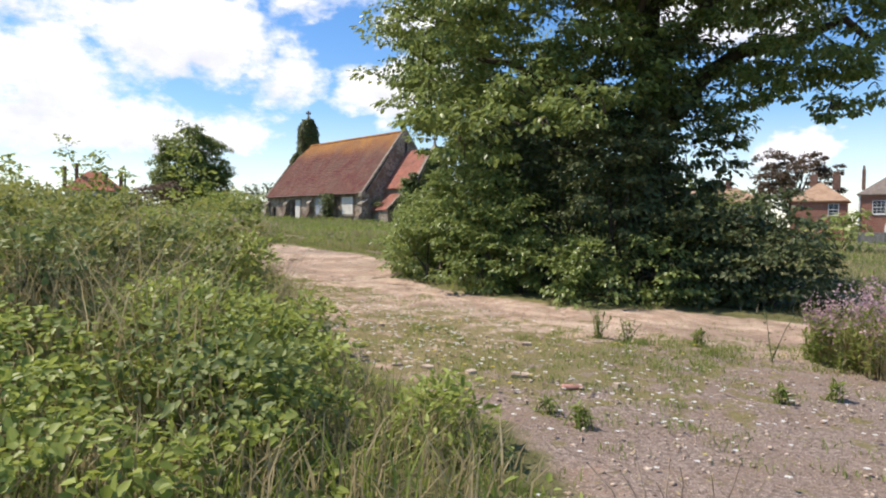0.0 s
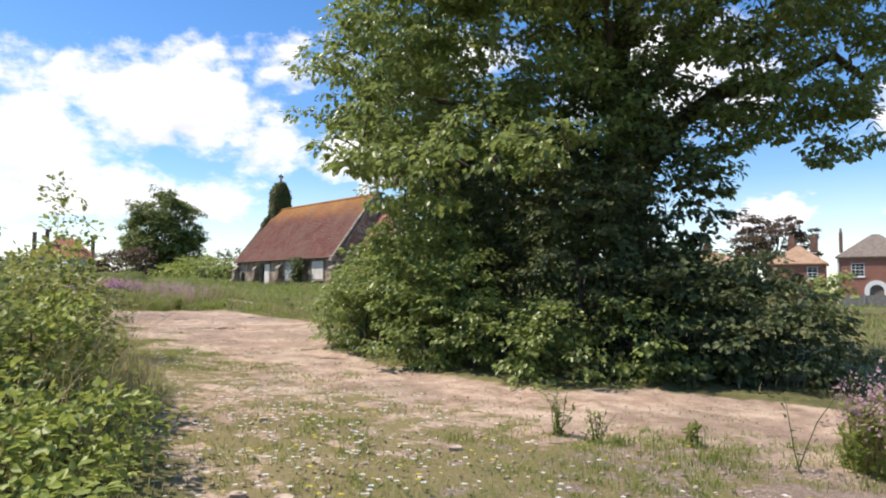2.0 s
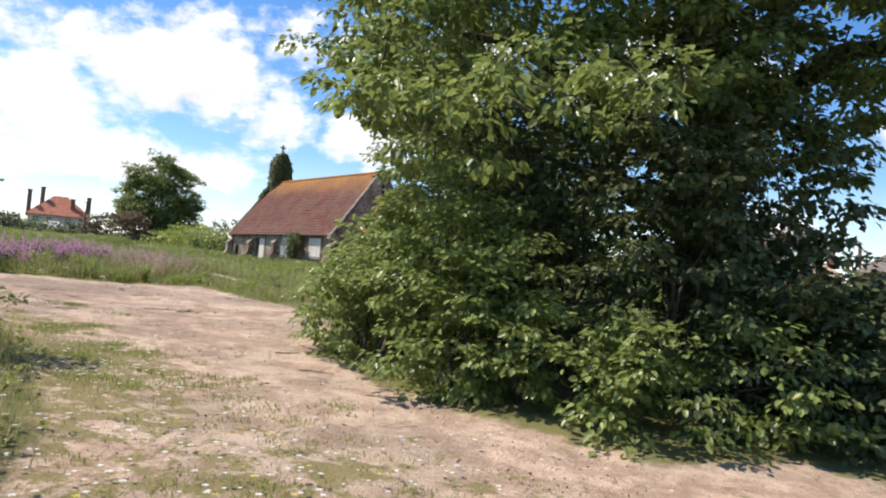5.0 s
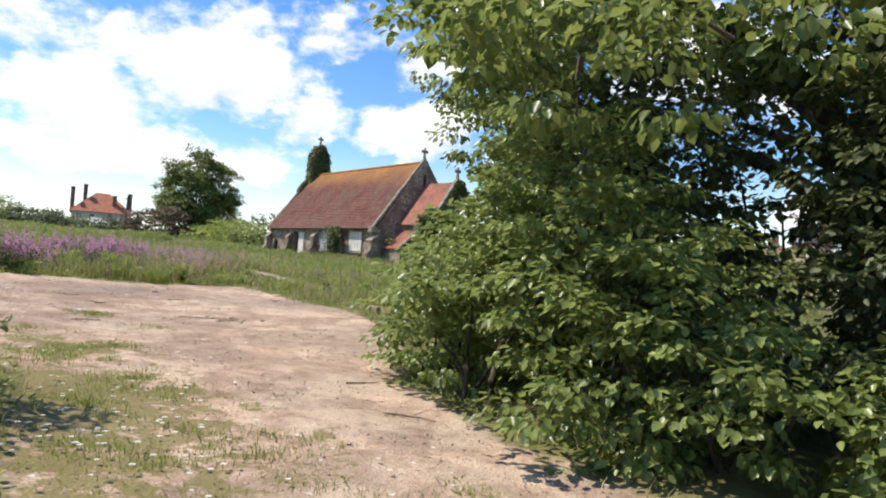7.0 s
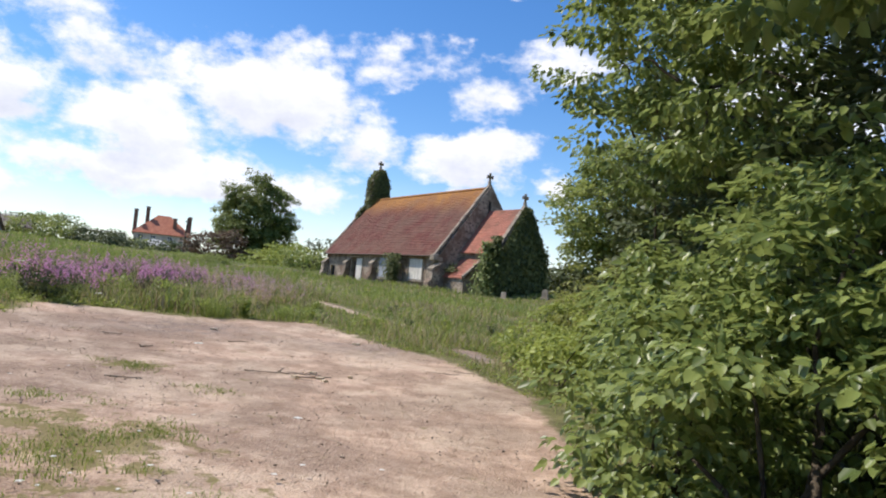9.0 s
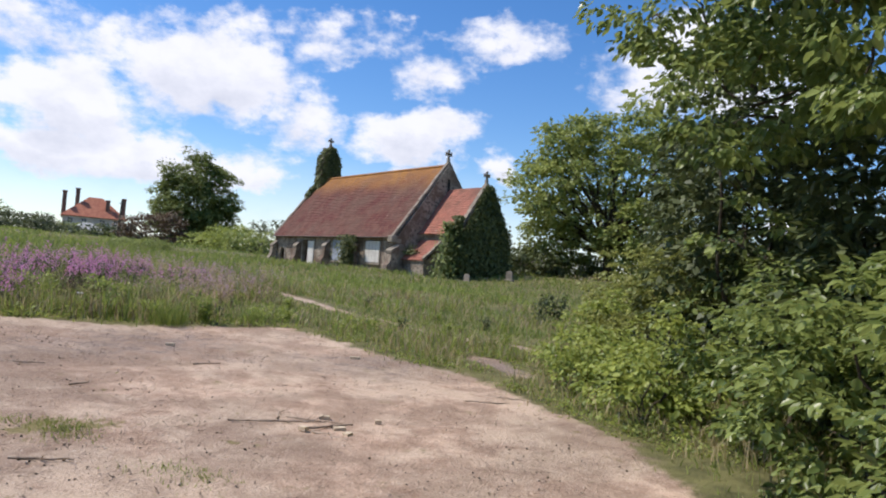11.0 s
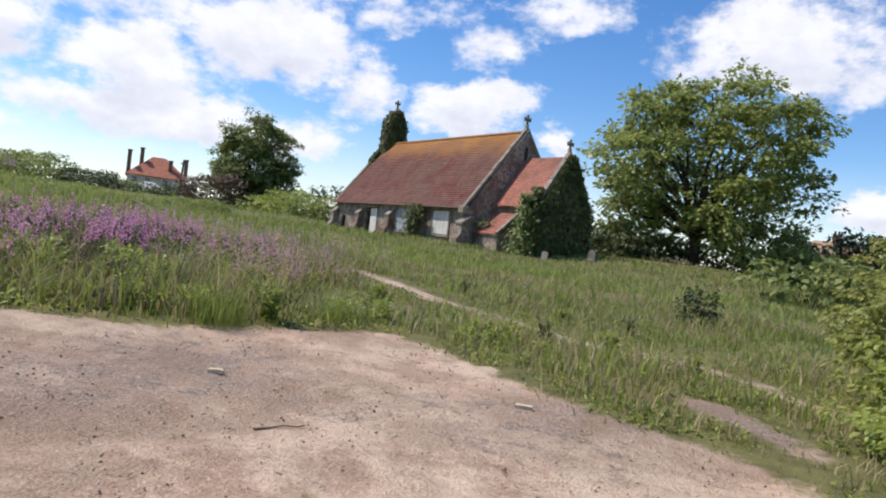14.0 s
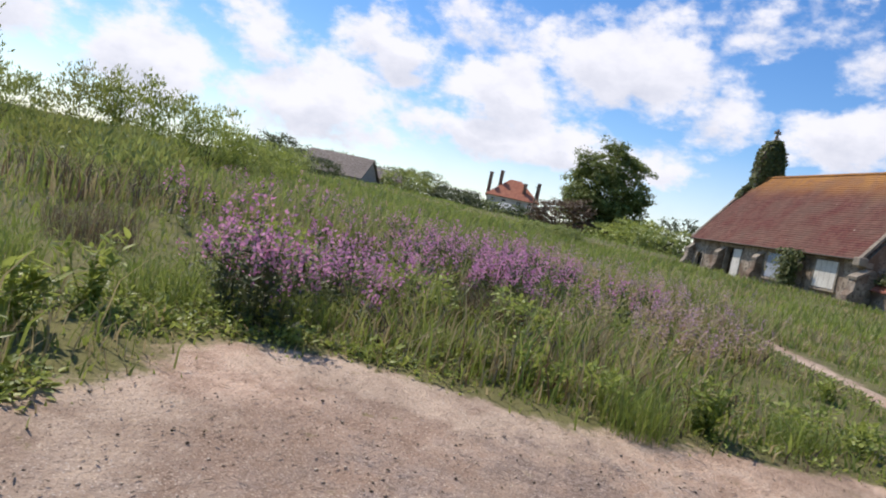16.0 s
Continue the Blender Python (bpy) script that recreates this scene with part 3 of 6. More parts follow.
# ---- foliage helpers ----
def lobes_leaves(lobes, per_area, leaf, droop=0.5, tuft=0.3, fill=0.25, up=0.7, aspect=0.68, flat=0.55):
    """Leaves in domed tufts on the outer shells of overlapping masses (x, y, z, rx, ry, rz, thickness of cover)."""
    Ps, Ds, Rs = [], [], []
    L = np.array([l[:6] for l in lobes], float)
    each = max(6, int(per_area * np.pi * tuft * tuft * 0.8))
    for full, c in zip(lobes, L):
        area = 4 * np.pi * ((c[3] * c[4]) ** 1.6 / 3 + (c[3] * c[5]) ** 1.6 / 3 + (c[4] * c[5]) ** 1.6 / 3) ** (1 / 1.6)
        n = max(3, int(area * per_area * (full[6] if len(full) > 6 else 1.0) / each))
        d = unit(rng.normal(0, 1, (n, 3)))
        bump = 1 + 0.14 * np.sin(d[:, 0] * 7 + c[0] * 3) * np.sin(d[:, 1] * 6 + c[1]) + 0.10 * np.sin(d[:, 2] * 11 + d[:, 0] * 9)
        r = np.where(rng.random(n) < fill, rng.uniform(0.45, 0.85, n), rng.uniform(0.80, 1.08, n)) * bump
        p = c[:3] + d * c[3:] * r[:, None]
        q = np.min([np.linalg.norm((p - o[:3]) / o[3:], axis=1) + 10 * (o is c) for o in L] + [np.full(n, 9.0)], axis=0)
        keep = q > 0.6
        Ps.append(p[keep])
        Ds.append(d[keep])
        Rs.append(np.full(keep.sum(), min(tuft, 0.8 * min(c[3:]))))
    P, Dv, R = np.concatenate(Ps), np.concatenate(Ds), np.concatenate(Rs)
    n = len(P)
    R = R * rng.uniform(0.6, 1.35, n)
    o = unit(rng.normal(0, 1, (n * each, 3)))
    o[:, 2] = np.where(o[:, 2] < -0.15, -o[:, 2] * rng.uniform(0.2, 1, n * each), o[:, 2])
    o = o * rng.uniform(0.55, 1.0, (n * each, 1))
    P = np.repeat(P, each, 0) + o * np.repeat(R, each)[:, None] * np.array([1, 1, flat]) + rng.normal(0, 0.02, o.shape)
    Dv = np.repeat(Dv, each, 0)
    m = len(P)
    ax = o * np.array([1, 1, 0.4]) + Dv * 0.3 + rng.normal(0, 0.35, (m, 3)) + np.array([0, 0, -droop])
    nm = np.array([0, 0, up]) + o * 0.7 + Dv * 0.25 + rng.normal(0, 0.35, (m, 3))
    l = leaf * rng.uniform(0.65, 1.25, m)
    return P, ax, nm, l, l * aspect * rng.uniform(0.8, 1.15, m)


def limb_path(a, b, sag, n=7, wob=0.12):
    t = np.linspace(0, 1, n)[:, None]
    a, b = np.array(a, float), np.array(b, float)
    d = np.linalg.norm(b - a)
    p = a + (b - a) * t + np.array([0, 0, sag]) * (t * (1 - t)) * 4
    p[1:-1] += rng.normal(0, wob * d / 6, (n - 2, 3))
    return p


def clear_ground(P, lift=0.05):
    P[:, 2] = np.maximum(P[:, 2], land(P[:, 0], P[:, 1]) + lift)
    return P


def make_tree(name, base, trunk_top, r0, limbs, lobes, per_area, leaf, material, label, twigs=0, **kw):
    """Trunk, limbs and a crown of leaves, in metres about the world's origin."""
    bx, by = base
    bz = float(land(bx, by)) - 0.1
    t = thing(name, pose(bx, by, bz), label, "tree")
    off = np.array([bx, by, bz])
    tp = limb_path((bx, by, bz), trunk_top, 0, 8, 0.05)
    V, F = tube(tp - off, np.linspace(1, 0.55, 8) * r0 * np.array([1.35] + [1] * 7), 14)
    np_part("trunk", V, F, M_BARK, t, smooth=True)
    for a, b, r, sag in limbs:
        p = limb_path(a, b, sag, 8)
        V, F = tube(p - off, np.linspace(r, r * 0.25, 8), 8)
        np_part("limb", V, F, M_BARK, t, smooth=True)
    if twigs:
        Tw = []
        for k in range(twigs):
            c = lobes[k % len(lobes)][:6]
            e = np.array(c[:3]) + unit(rng.normal(0, 1, 3)) * np.array(c[3:]) * 0.95
            s = e + (np.array(c[:3]) - e) * rng.uniform(0.4, 1.0)
            Tw.append(tube(limb_path(s, e, 0.15, 5, 0.2) - off, np.linspace(0.022, 0.006, 5), 4))
        np_part("branching", *join(Tw), M_BARK, t)["kind"] = "stuff"
    P, ax, nm, l, w = lobes_leaves(lobes, per_area, leaf, **kw)
    P = clear_ground(P)
    np_part("crown", *leaves(P - off, ax, nm, l, w), material, t)
    return t


def make_bush(name, x, y, lobes, per_area, leaf, material, label, category="bush", group="", stems=6, **kw):
    """A shrub from masses given about its foot."""
    z = float(land(x, y))
    t = thing(name, pose(x, y, z), label, category, group)
    pieces = []
    for k in range(stems):
        c = lobes[k % len(lobes)]
        e = np.array(c[:3]) + rng.normal(0, 0.35, 3) * np.array(c[3:])
        e[2] = max(e[2], 0.2)
        pieces.append(tube(limb_path((rng.normal(0, 0.1), rng.normal(0, 0.1), -0.05), e, 0.1, 5, 0.2), np.linspace(0.03, 0.008, 5) * min(2.5, max(0.2, c[5])), 5))
    np_part("undergrowth", *join(pieces), M_BARK, t)
    P, ax, nm, l, w = lobes_leaves(lobes, per_area, leaf, **kw)
    P[:, 2] = np.maximum(P[:, 2], land(P[:, 0] + x, P[:, 1] + y) - z + 0.03)
    np_part("foliage", *leaves(P, ax, nm, l, w), material, t)
    return t

# ---- church ----
def roof_slab(x0, x1, y0, z0, y1, z1, courses, thick=0.10):
    """A pitched roof side as overlapping courses of tiles from eave (y0, z0) to ridge (y1, z1)."""
    bm = bmesh.new()
    cols = max(2, int(abs(x1 - x0) / 0.9))
    last = None
    for k in range(courses):
        a, b = k / courses, (k + 1) / courses
        ya, za, yb, zb = y0 + (y1 - y0) * a, z0 + (z1 - z0) * a, y0 + (y1 - y0) * b, z0 + (z1 - z0) * b
        vb, vt = [], []
        for c in range(cols + 1):
            x = x0 + (x1 - x0) * c / cols
            dip = 0.05 * math.sin(x * 0.6 + 1) * math.sin(a * 3.1) + random.uniform(-0.012, 0.012)
            vb.append(bm.verts.new((x, ya, za + 0.045 + dip)))
            vt.append(bm.verts.new((x, yb, zb + 0.005 + dip)))
        vu = last or [bm.verts.new((v.co.x, v.co.y, v.co.z - thick)) for v in vb]
        for c in range(cols):
            bm.faces.new((vb[c], vb[c + 1], vt[c + 1], vt[c]))
            bm.faces.new((vu[c], vu[c + 1], vb[c + 1], vb[c]))
        last = vt
    bmesh.ops.recalc_face_normals(bm, faces=bm.faces)
    return bm


def stone_cross(x, y, z, h):
    bm = bmesh.new()
    box(bm, x - 0.12, y - 0.12, z - 0.1, x + 0.12, y + 0.12, z + h * 0.3, 0.03)
    box(bm, x - 0.07, y - 0.09, z + h * 0.3, x + 0.07, y + 0.09, z + h, 0.02)
    box(bm, x - 0.07, y - h * 0.30, z + h * 0.56, x + 0.07, y + h * 0.30, z + h * 0.74, 0.02)
    for s in (-1, 1):
        box(bm, x - 0.08, y + s * h * 0.26 - 0.06, z + h * 0.50, x + 0.08, y + s * h * 0.26 + 0.06, z + h * 0.80, 0.02)
    return bm


def coping(x, y0, z0, y1, z1, w=0.32, blocks=11):
    """Stone coping up one slope of a gable, block by block."""
    out = []
    d = Vector((0, y1 - y0, z1 - z0))
    ln = d.length
    ang = math.atan2(z1 - z0, y1 - y0)
    for k in range(blocks):
        bm = bmesh.new()
        box(bm, -w / 2, 0.008, -0.12, w / 2, ln / blocks - 0.008, 0.08 + random.uniform(-0.02, 0.02), 0.02)
        m = Matrix.Translation((x, y0 + d.y * k / blocks, z0 + d.z * k / blocks)) @ Matrix.Rotation(ang, 4, "X")
        bmesh.ops.transform(bm, matrix=m, verts=bm.verts)
        out.append(bm)
    return out


def buttress(x, w, y, z0, z1, deep):
    """A stepped buttress against a wall whose face is at y."""
    pts = [(x - w / 2, y, z0), (x - w / 2, y - deep, z0), (x - w / 2, y - deep, z0 + (z1 - z0) * 0.45), (x - w / 2, y - deep * 0.72, z0 + (z1 - z0) * 0.56),
           (x - w / 2, y - deep * 0.66, z0 + (z1 - z0) * 0.82), (x - w / 2, y, z1)]
    bm = prism(pts, (w, 0, 0))
    bmesh.ops.bevel(bm, geom=list(bm.edges), offset=0.03, segments=1, affect="EDGES")
    return bm


def ivy_on(name, parent, P, nrm, leaf, label=""):
    """Ivy leaves lying outward from a wall."""
    n = len(P)
    ax = np.array([0, 0, -0.9]) + rng.normal(0, 0.5, (n, 3)) + nrm * 0.2
    nm = nrm + np.array([0, 0, 0.5]) + rng.normal(0, 0.4, (n, 3))
    l = leaf * rng.uniform(0.6, 1.3, n)
    return np_part(name, *leaves(P, ax, nm, l, l * 0.85), M_IVY, parent, label)


def build_church():
    ch = thing("church", pose(-8.4, 65.9, 0, 0, 0, -48.48), "derelict flint church with mossy clay tile roof, ivy and boarded windows", "church")
    G = 0.9            # foot of the walls, under the grass
    E, R, W = 4.42, 10.9, 10.4
    # nave walls with the openings of three windows, a door and a small arched window
    holes = [(-4.5, 2.25, -2.15, 4.1), (-9.75, 2.25, -7.45, 4.1), (-15.3, 1.2, -12.95, 4.05), (-20.0, 1.9, -18.6, 3.2)]
    part("wall", cut_wall(-21, 0, G, E, 0.3, 0.6, holes), M_FLINT, ch)
    part("wall", cut_wall(-21, 0, G, E, W - 0.9, 0.6, []), M_FLINT, ch)
    for x, th in ((-0.55, 0.55), (-21, 0.55)):
        part("gable", prism([(x, 0.3, G), (x, W - 0.3, G), (x, W - 0.3, E), (x, W / 2, R + 0.12), (x, 0.3, E)], (th + 0.002, 0, 0)), M_FLINT, ch)
    part("church_floor", boxed(-20.4, 0.95, G, -0.6, W - 0.95, G + 0.05), M_VOID, ch)
    roof = part("roof", roof_slab(-20.7, -0.35, -0.12, E - 0.05, W / 2, R, 38), M_NAVE, ch, "weathered clay tiles with orange lichen along the ridge")
    part("roof", roof_slab(-20.7, -0.35, W + 0.12, E - 0.05, W / 2, R, 38), M_NAVE, ch)
    bm = bmesh.new()
    for k in range(44):
        x = -20.65 + k * 0.461
        bmesh.ops.create_cone(bm, cap_ends=True, segments=8, radius1=0.15, radius2=0.145, depth=0.45, matrix=Matrix.Translation((x + 0.23, W / 2, R - 0.01)) @ Matrix.Rotation(math.pi / 2, 4, "Y"))
    part("ridge_tiles", bm, M_NAVE, roof)
    part("gutter", boxed(-20.8, -0.24, E - 0.12, -0.3, -0.12, E - 0.02, bevel=0.03), M_POLE, ch)
    for x in (-0.28, -20.8):
        for s in (0, 1):
            for bm in coping(x, (0.0, W)[s], E + 0.05, W / 2, R + 0.28):
                part("coping_stone", bm, M_STONE, ch)
    part("finial_cross", stone_cross(-0.28, W / 2, R + 0.3, 1.05), M_STONE, ch)
    part("kneeler", boxed(-0.6, -0.25, E - 0.45, 0.02, 0.32, E + 0.1, bevel=0.05), M_STONE, ch)
    part("slit_window", boxed(-0.02, W / 2 - 0.14, 8.6, 0.012, W / 2 + 0.14, 9.7), M_VOID, ch)
    # boarded openings with dressed surrounds
    for (x0, z0, x1, z1), mt, lb in ((holes[0], M_BOARD, "pale boarding over a window"), (holes[1], M_GREYBOARD, "grey sheet over a window")):
        b = part("window_board", boxed(x0 + 0.18, 0.24, z0 + 0.05, x1 - 0.18, 0.30, z1 - 0.03, bevel=0.01), mt, ch, lb)
        n = 4
        for k in range(1, n):
            xx = x0 + 0.18 + (x1 - x0 - 0.36) * k / n
            part("board_seam", boxed(xx - 0.012, 0.236, z0 + 0.07, xx + 0.012, 0.241, z1 - 0.05), M_FENCE, b)
        for a, c in ((x0, x0 + 0.17), (x1 - 0.17, x1)):
            part("window_jamb", boxed(a, 0.22, z0, c, 0.5, z1, bevel=0.02), M_STONE, ch)
        part("window_sill", boxed(x0 - 0.1, 0.16, z0 - 0.16, x1 + 0.1, 0.5, z0, bevel=0.03), M_STONE, ch)
        part("window_back", boxed(x0, 0.6, z0, x1, 0.66, z1), M_VOID, ch)
    x0, z0, x1, z1 = holes[2]
    part("door_board", boxed(-14.15, 0.26, 1.3, -13.05, 0.33, 3.98, bevel=0.01), M_BOARD, ch, "pale board half across the doorway")
    part("doorway_back", boxed(x0, 0.8, z0, x1, 0.86, z1), M_VOID, ch)
    part("door_jamb", boxed(x0, 0.22, z0, x0 + 0.16, 0.6, z1, bevel=0.02), M_STONE, ch)
    part("lintel", boxed(x0 - 0.1, 0.22, z1, x1 + 0.1, 0.55, z1 + 0.2, bevel=0.02), M_STONE, ch)
    x0, z0, x1, z1 = holes[3]
    part("small_window_back", boxed(x0, 0.6, z0, x1, 0.66, z1 + 0.4), M_VOID, ch)
    arch = bmesh.new()
    for k in range(9):
        a0, a1 = math.pi * k / 9, math.pi * (k + 1) / 9
        ri, ro, cx, cz = 0.5, 0.72, (x0 + x1) / 2, z1 - 0.45
        vs = [(cx + r * math.cos(a), 0.26, cz + r * 1.25 * math.sin(a)) for r, a in ((ri, a0), (ro, a0), (ro, a1), (ri, a1))]
        sub = prism(vs, (0, 0.25, 0))
        me = bpy.data.meshes.new("voussoir")
        sub.to_mesh(me)
        sub.free()
        arch.from_mesh(me)
        bpy.data.meshes.remove(me)
    part("window_arch", arch, M_STONE, ch)
    for x in (x0, x1 - 0.2):
        part("window_jamb", boxed(x, 0.24, z0, x + 0.2, 0.5, z1 - 0.45, bevel=0.02), M_STONE, ch)
    # buttresses and quoins
    for x, w, z1, dp in ((0.0, 0.7, 3.7, 1.1), (-10.4, 0.62, 3.95, 0.85), (-15.75, 0.6, 3.9, 0.85), (-20.7, 0.6, 3.85, 0.85), (-5.8, 0.62, 3.8, 0.85)):
        part("buttress", buttress(x, w, 0.298, G, z1, dp), M_FLINT, ch)
        part("buttress_cap", prism([(x - w / 2 - 0.04, 0.295, z1 + 0.1), (x - w / 2 - 0.04, 0.295, z1 - 0.04), (x - w / 2 - 0.04, 0.3 - dp * 0.72, z1 - (z1 - G) * 0.2), (x - w / 2 - 0.04, 0.3 - dp * 0.74, z1 - (z1 - G) * 0.14)], (w + 0.08, 0, 0)), M_STONE, ch)
    for k in range(8):
        z = G + 0.1 + k * 0.42
        part("quoin", boxed(-0.5 if k % 2 else -0.3, 0.275, z, 0.02, 0.7 if k % 2 else 1.0, z + 0.36, bevel=0.03), M_STONE, ch)
    # bellcote on the west gable
    bc = part("bellcote", prism([(-21.05, 4.3, 9.2), (-21.05, 6.7, 9.2), (-21.05, 6.6, 13.1), (-21.05, 5.52, 14.5), (-21.05, 4.45, 13.1)], (1.05, 0, 0)), M_FLINT, ch)
    part("bellcote_cross", stone_cross(-20.5, 5.55, 14.5, 0.95), M_STONE, bc)
    n = 5200
    f = rng.integers(0, 3, n)
    u, v = rng.random(n), rng.random(n) ** 0.85
    z = 8.4 + v * 6.0
    half = np.interp(z, [8.4, 13.2, 14.6], [1.16, 0.95, 0.06])
    y = 5.52 + (u * 2 - 1) * half
    P = np.stack([np.where(f == 0, -19.95, np.where(f == 1, -21.15, rng.uniform(-21.1, -19.95, n))), np.where(f == 2, 5.52 + np.sign(u - 0.5) * half, y), z], 1)
    nr = np.stack([np.where(f == 0, 1.0, np.where(f == 1, -1.0, 0)), np.where(f == 2, np.sign(u - 0.5), 0), np.zeros(n)], 1)
    P += nr * rng.uniform(0.0, 0.16, (n, 1)) + rng.normal(0, 0.05, (n, 3))
    # ivy trailing down the west verge
    m = 420
    s = 0.45 * rng.random(m) ** 1.5
    Q = np.stack([rng.normal(-20.75, 0.14, m), 4.4 - s * 2.6, 10.2 - s * 3.2 + rng.normal(0, 0.14, m) + 0.2], 1)
    ivy_on("bellcote_ivy", ch, np.concatenate([P, Q]), np.concatenate([nr, np.tile([0.3, -0.6, 0.5], (m, 1))]), 0.26, "thick dark ivy over the bellcote")
    # chancel
    c0, c1, ce, cr = 2.6, 8.0, 4.95, 8.85
    part("chancel_wall", cut_wall(0, 4.7, G, ce, c0 + 0.1, 0.55, []), M_FLINT, ch)
    part("chancel_wall", cut_wall(0, 4.7, G, ce, c1 - 0.65, 0.55, []), M_FLINT, ch)
    part("chancel_gable", prism([(4.2, c0 + 0.1, G), (4.2, c1 - 0.1, G), (4.2, c1 - 0.1, ce), (4.2, (c0 + c1) / 2, cr + 0.1), (4.2, c0 + 0.1, ce)], (0.5, 0, 0)), M_FLINT, ch)
    part("chancel_roof", roof_slab(0.02, 4.3, c0 - 0.22, ce - 0.05, (c0 + c1) / 2, cr, 26), M_CHANCEL, ch, "bright orange clay tiles")
    part("chancel_roof", roof_slab(0.02, 4.3, c1 + 0.22, ce - 0.05, (c0 + c1) / 2, cr, 26), M_CHANCEL, ch)
    for s in (0, 1):
        for bm in coping(4.45, (c0 - 0.1, c1 + 0.1)[s], ce + 0.02, (c0 + c1) / 2, cr + 0.25, 0.4, 8):
            part("coping_stone", bm, M_STONE, ch)
    part("finial_cross", stone_cross(4.45, (c0 + c1) / 2, cr + 0.3, 0.95), M_STONE, ch)
    # lean-to vestry in the angle
    part("vestry_wall", boxed(0.05, 0.95, G, 2.7, 1.35, 2.75), M_FLINT, ch)
    part("vestry_side", prism([(2.3, 1.35, G), (2.3, 2.69, G), (2.3, 2.69, 4.1), (2.3, 1.35, 2.8)], (0.4, 0, 0)), M_FLINT, ch)
    part("vestry_roof", roof_slab(0.05, 2.75, 0.8, 2.72, 2.7, 4.4, 12), M_CHANCEL, ch, "orange tiles with plants rooted in them")
    for bm in coping(2.8, 0.75, 2.78, 2.72, 4.5, 0.26, 5):
        part("coping_stone", bm, M_STONE, ch)
    part("downpipe", boxed(2.95, 2.48, 2.4, 3.05, 2.58, 4.8, bevel=0.02), M_PAINT, ch)
    # ivy on the chancel's end
    n = 12000
    u, v = rng.random(n), rng.random(n) ** 0.9
    z = G + v * 7.9
    half = np.interp(z, [G, ce, cr + 0.2], [2.7, 2.6, 0.15])
    P = np.stack([4.85 + rng.exponential(0.13, n) * (1.3 - v), (c0 + c1) / 2 + (u * 2 - 1) * half, z + rng.normal(0, 0.1, n)], 1)
    nr = np.tile([1.0, 0, 0], (n, 1))
    m = 7500
    z2 = G + rng.random(m) ** 1.1 * 5.4
    Q = np.stack([5.2 - rng.random(m) ** 0.8 * 3.2 * np.clip(1.35 - z2 / 6 + 0.3 * np.sin(z2 * 3), 0.2, 1.3), c0 - 0.05 - rng.exponential(0.3, m) * (1.3 - z2 / 7), z2], 1)
    k = (Q[:, 0] > 3.7) & (rng.random(m) < 0.5)
    ivy_on("chancel_ivy", ch, np.concatenate([P, Q[k]]), np.concatenate([nr, np.tile([0, -1.0, 0], (k.sum(), 1))]), 0.24, "dense ivy hanging over the end wall")
    m = 1900
    v = rng.random(m) ** 1.2
    P = np.stack([rng.normal(4.25, 0.55 - 0.3 * v, m), 2.0 + rng.normal(0, 0.5, m) * (1.1 - 0.6 * v), G + 0.2 + v * 4.7], 1)
    creeper = ivy_on("chancel_creeper", ch, P[P[:, 1] < 2.65], np.tile([0, -1.0, 0.2], ((P[:, 1] < 2.65).sum(), 1)), 0.24, "olive-green creeper heaped against the chancel wall")
    creeper.data.materials[0] = M_OAK
    m = 2600
    P = np.stack([-5.9 + rng.normal(0, 0.6, m), -0.35 - rng.exponential(0.25, m), 1.2 + rng.random(m) * 3.3], 1)
    k = np.abs(P[:, 0] + 5.9) < 0.35 + 0.22 * P[:, 2]
    ivy_on("wall_ivy", ch, P[k], np.tile([0, -1.0, 0], (k.sum(), 1)), 0.2)
    m = 340
    P = np.stack([rng.normal(0.7, 0.35, m), rng.normal(1.2, 0.2, m), 3.2 + rng.exponential(0.18, m)], 1)
    w = ivy_on("roof_weeds", ch, P, np.tile([0, -0.4, 0.8], (m, 1)), 0.16)
    w["kind"] = "stuff"


build_church()


def headstone(x, y, w, h, tilt):
    z = float(land(x, y))
    t = thing("headstone", pose(x, y, z, tilt, 0, -30), "weathered grey headstone in long grass", "headstone", "headstones by the church")
    part("slab", prism([(-w / 2, 0, -0.1), (w / 2, 0, -0.1), (w / 2, 0, h * 0.8), (w * 0.25, 0, h), (-w * 0.25, 0, h), (-w / 2, 0, h * 0.8)], (0, 0.14, 0)), M_STONE, t)
    part("plinth", boxed(-w * 0.7, -0.1, -0.1, w * 0.7, 0.24, 0.12, bevel=0.02), M_STONE, t)


headstone(-2.6, 62.5, 0.45, 0.6, -4)
headstone(0.6, 63.5, 0.5, 0.75, 5)

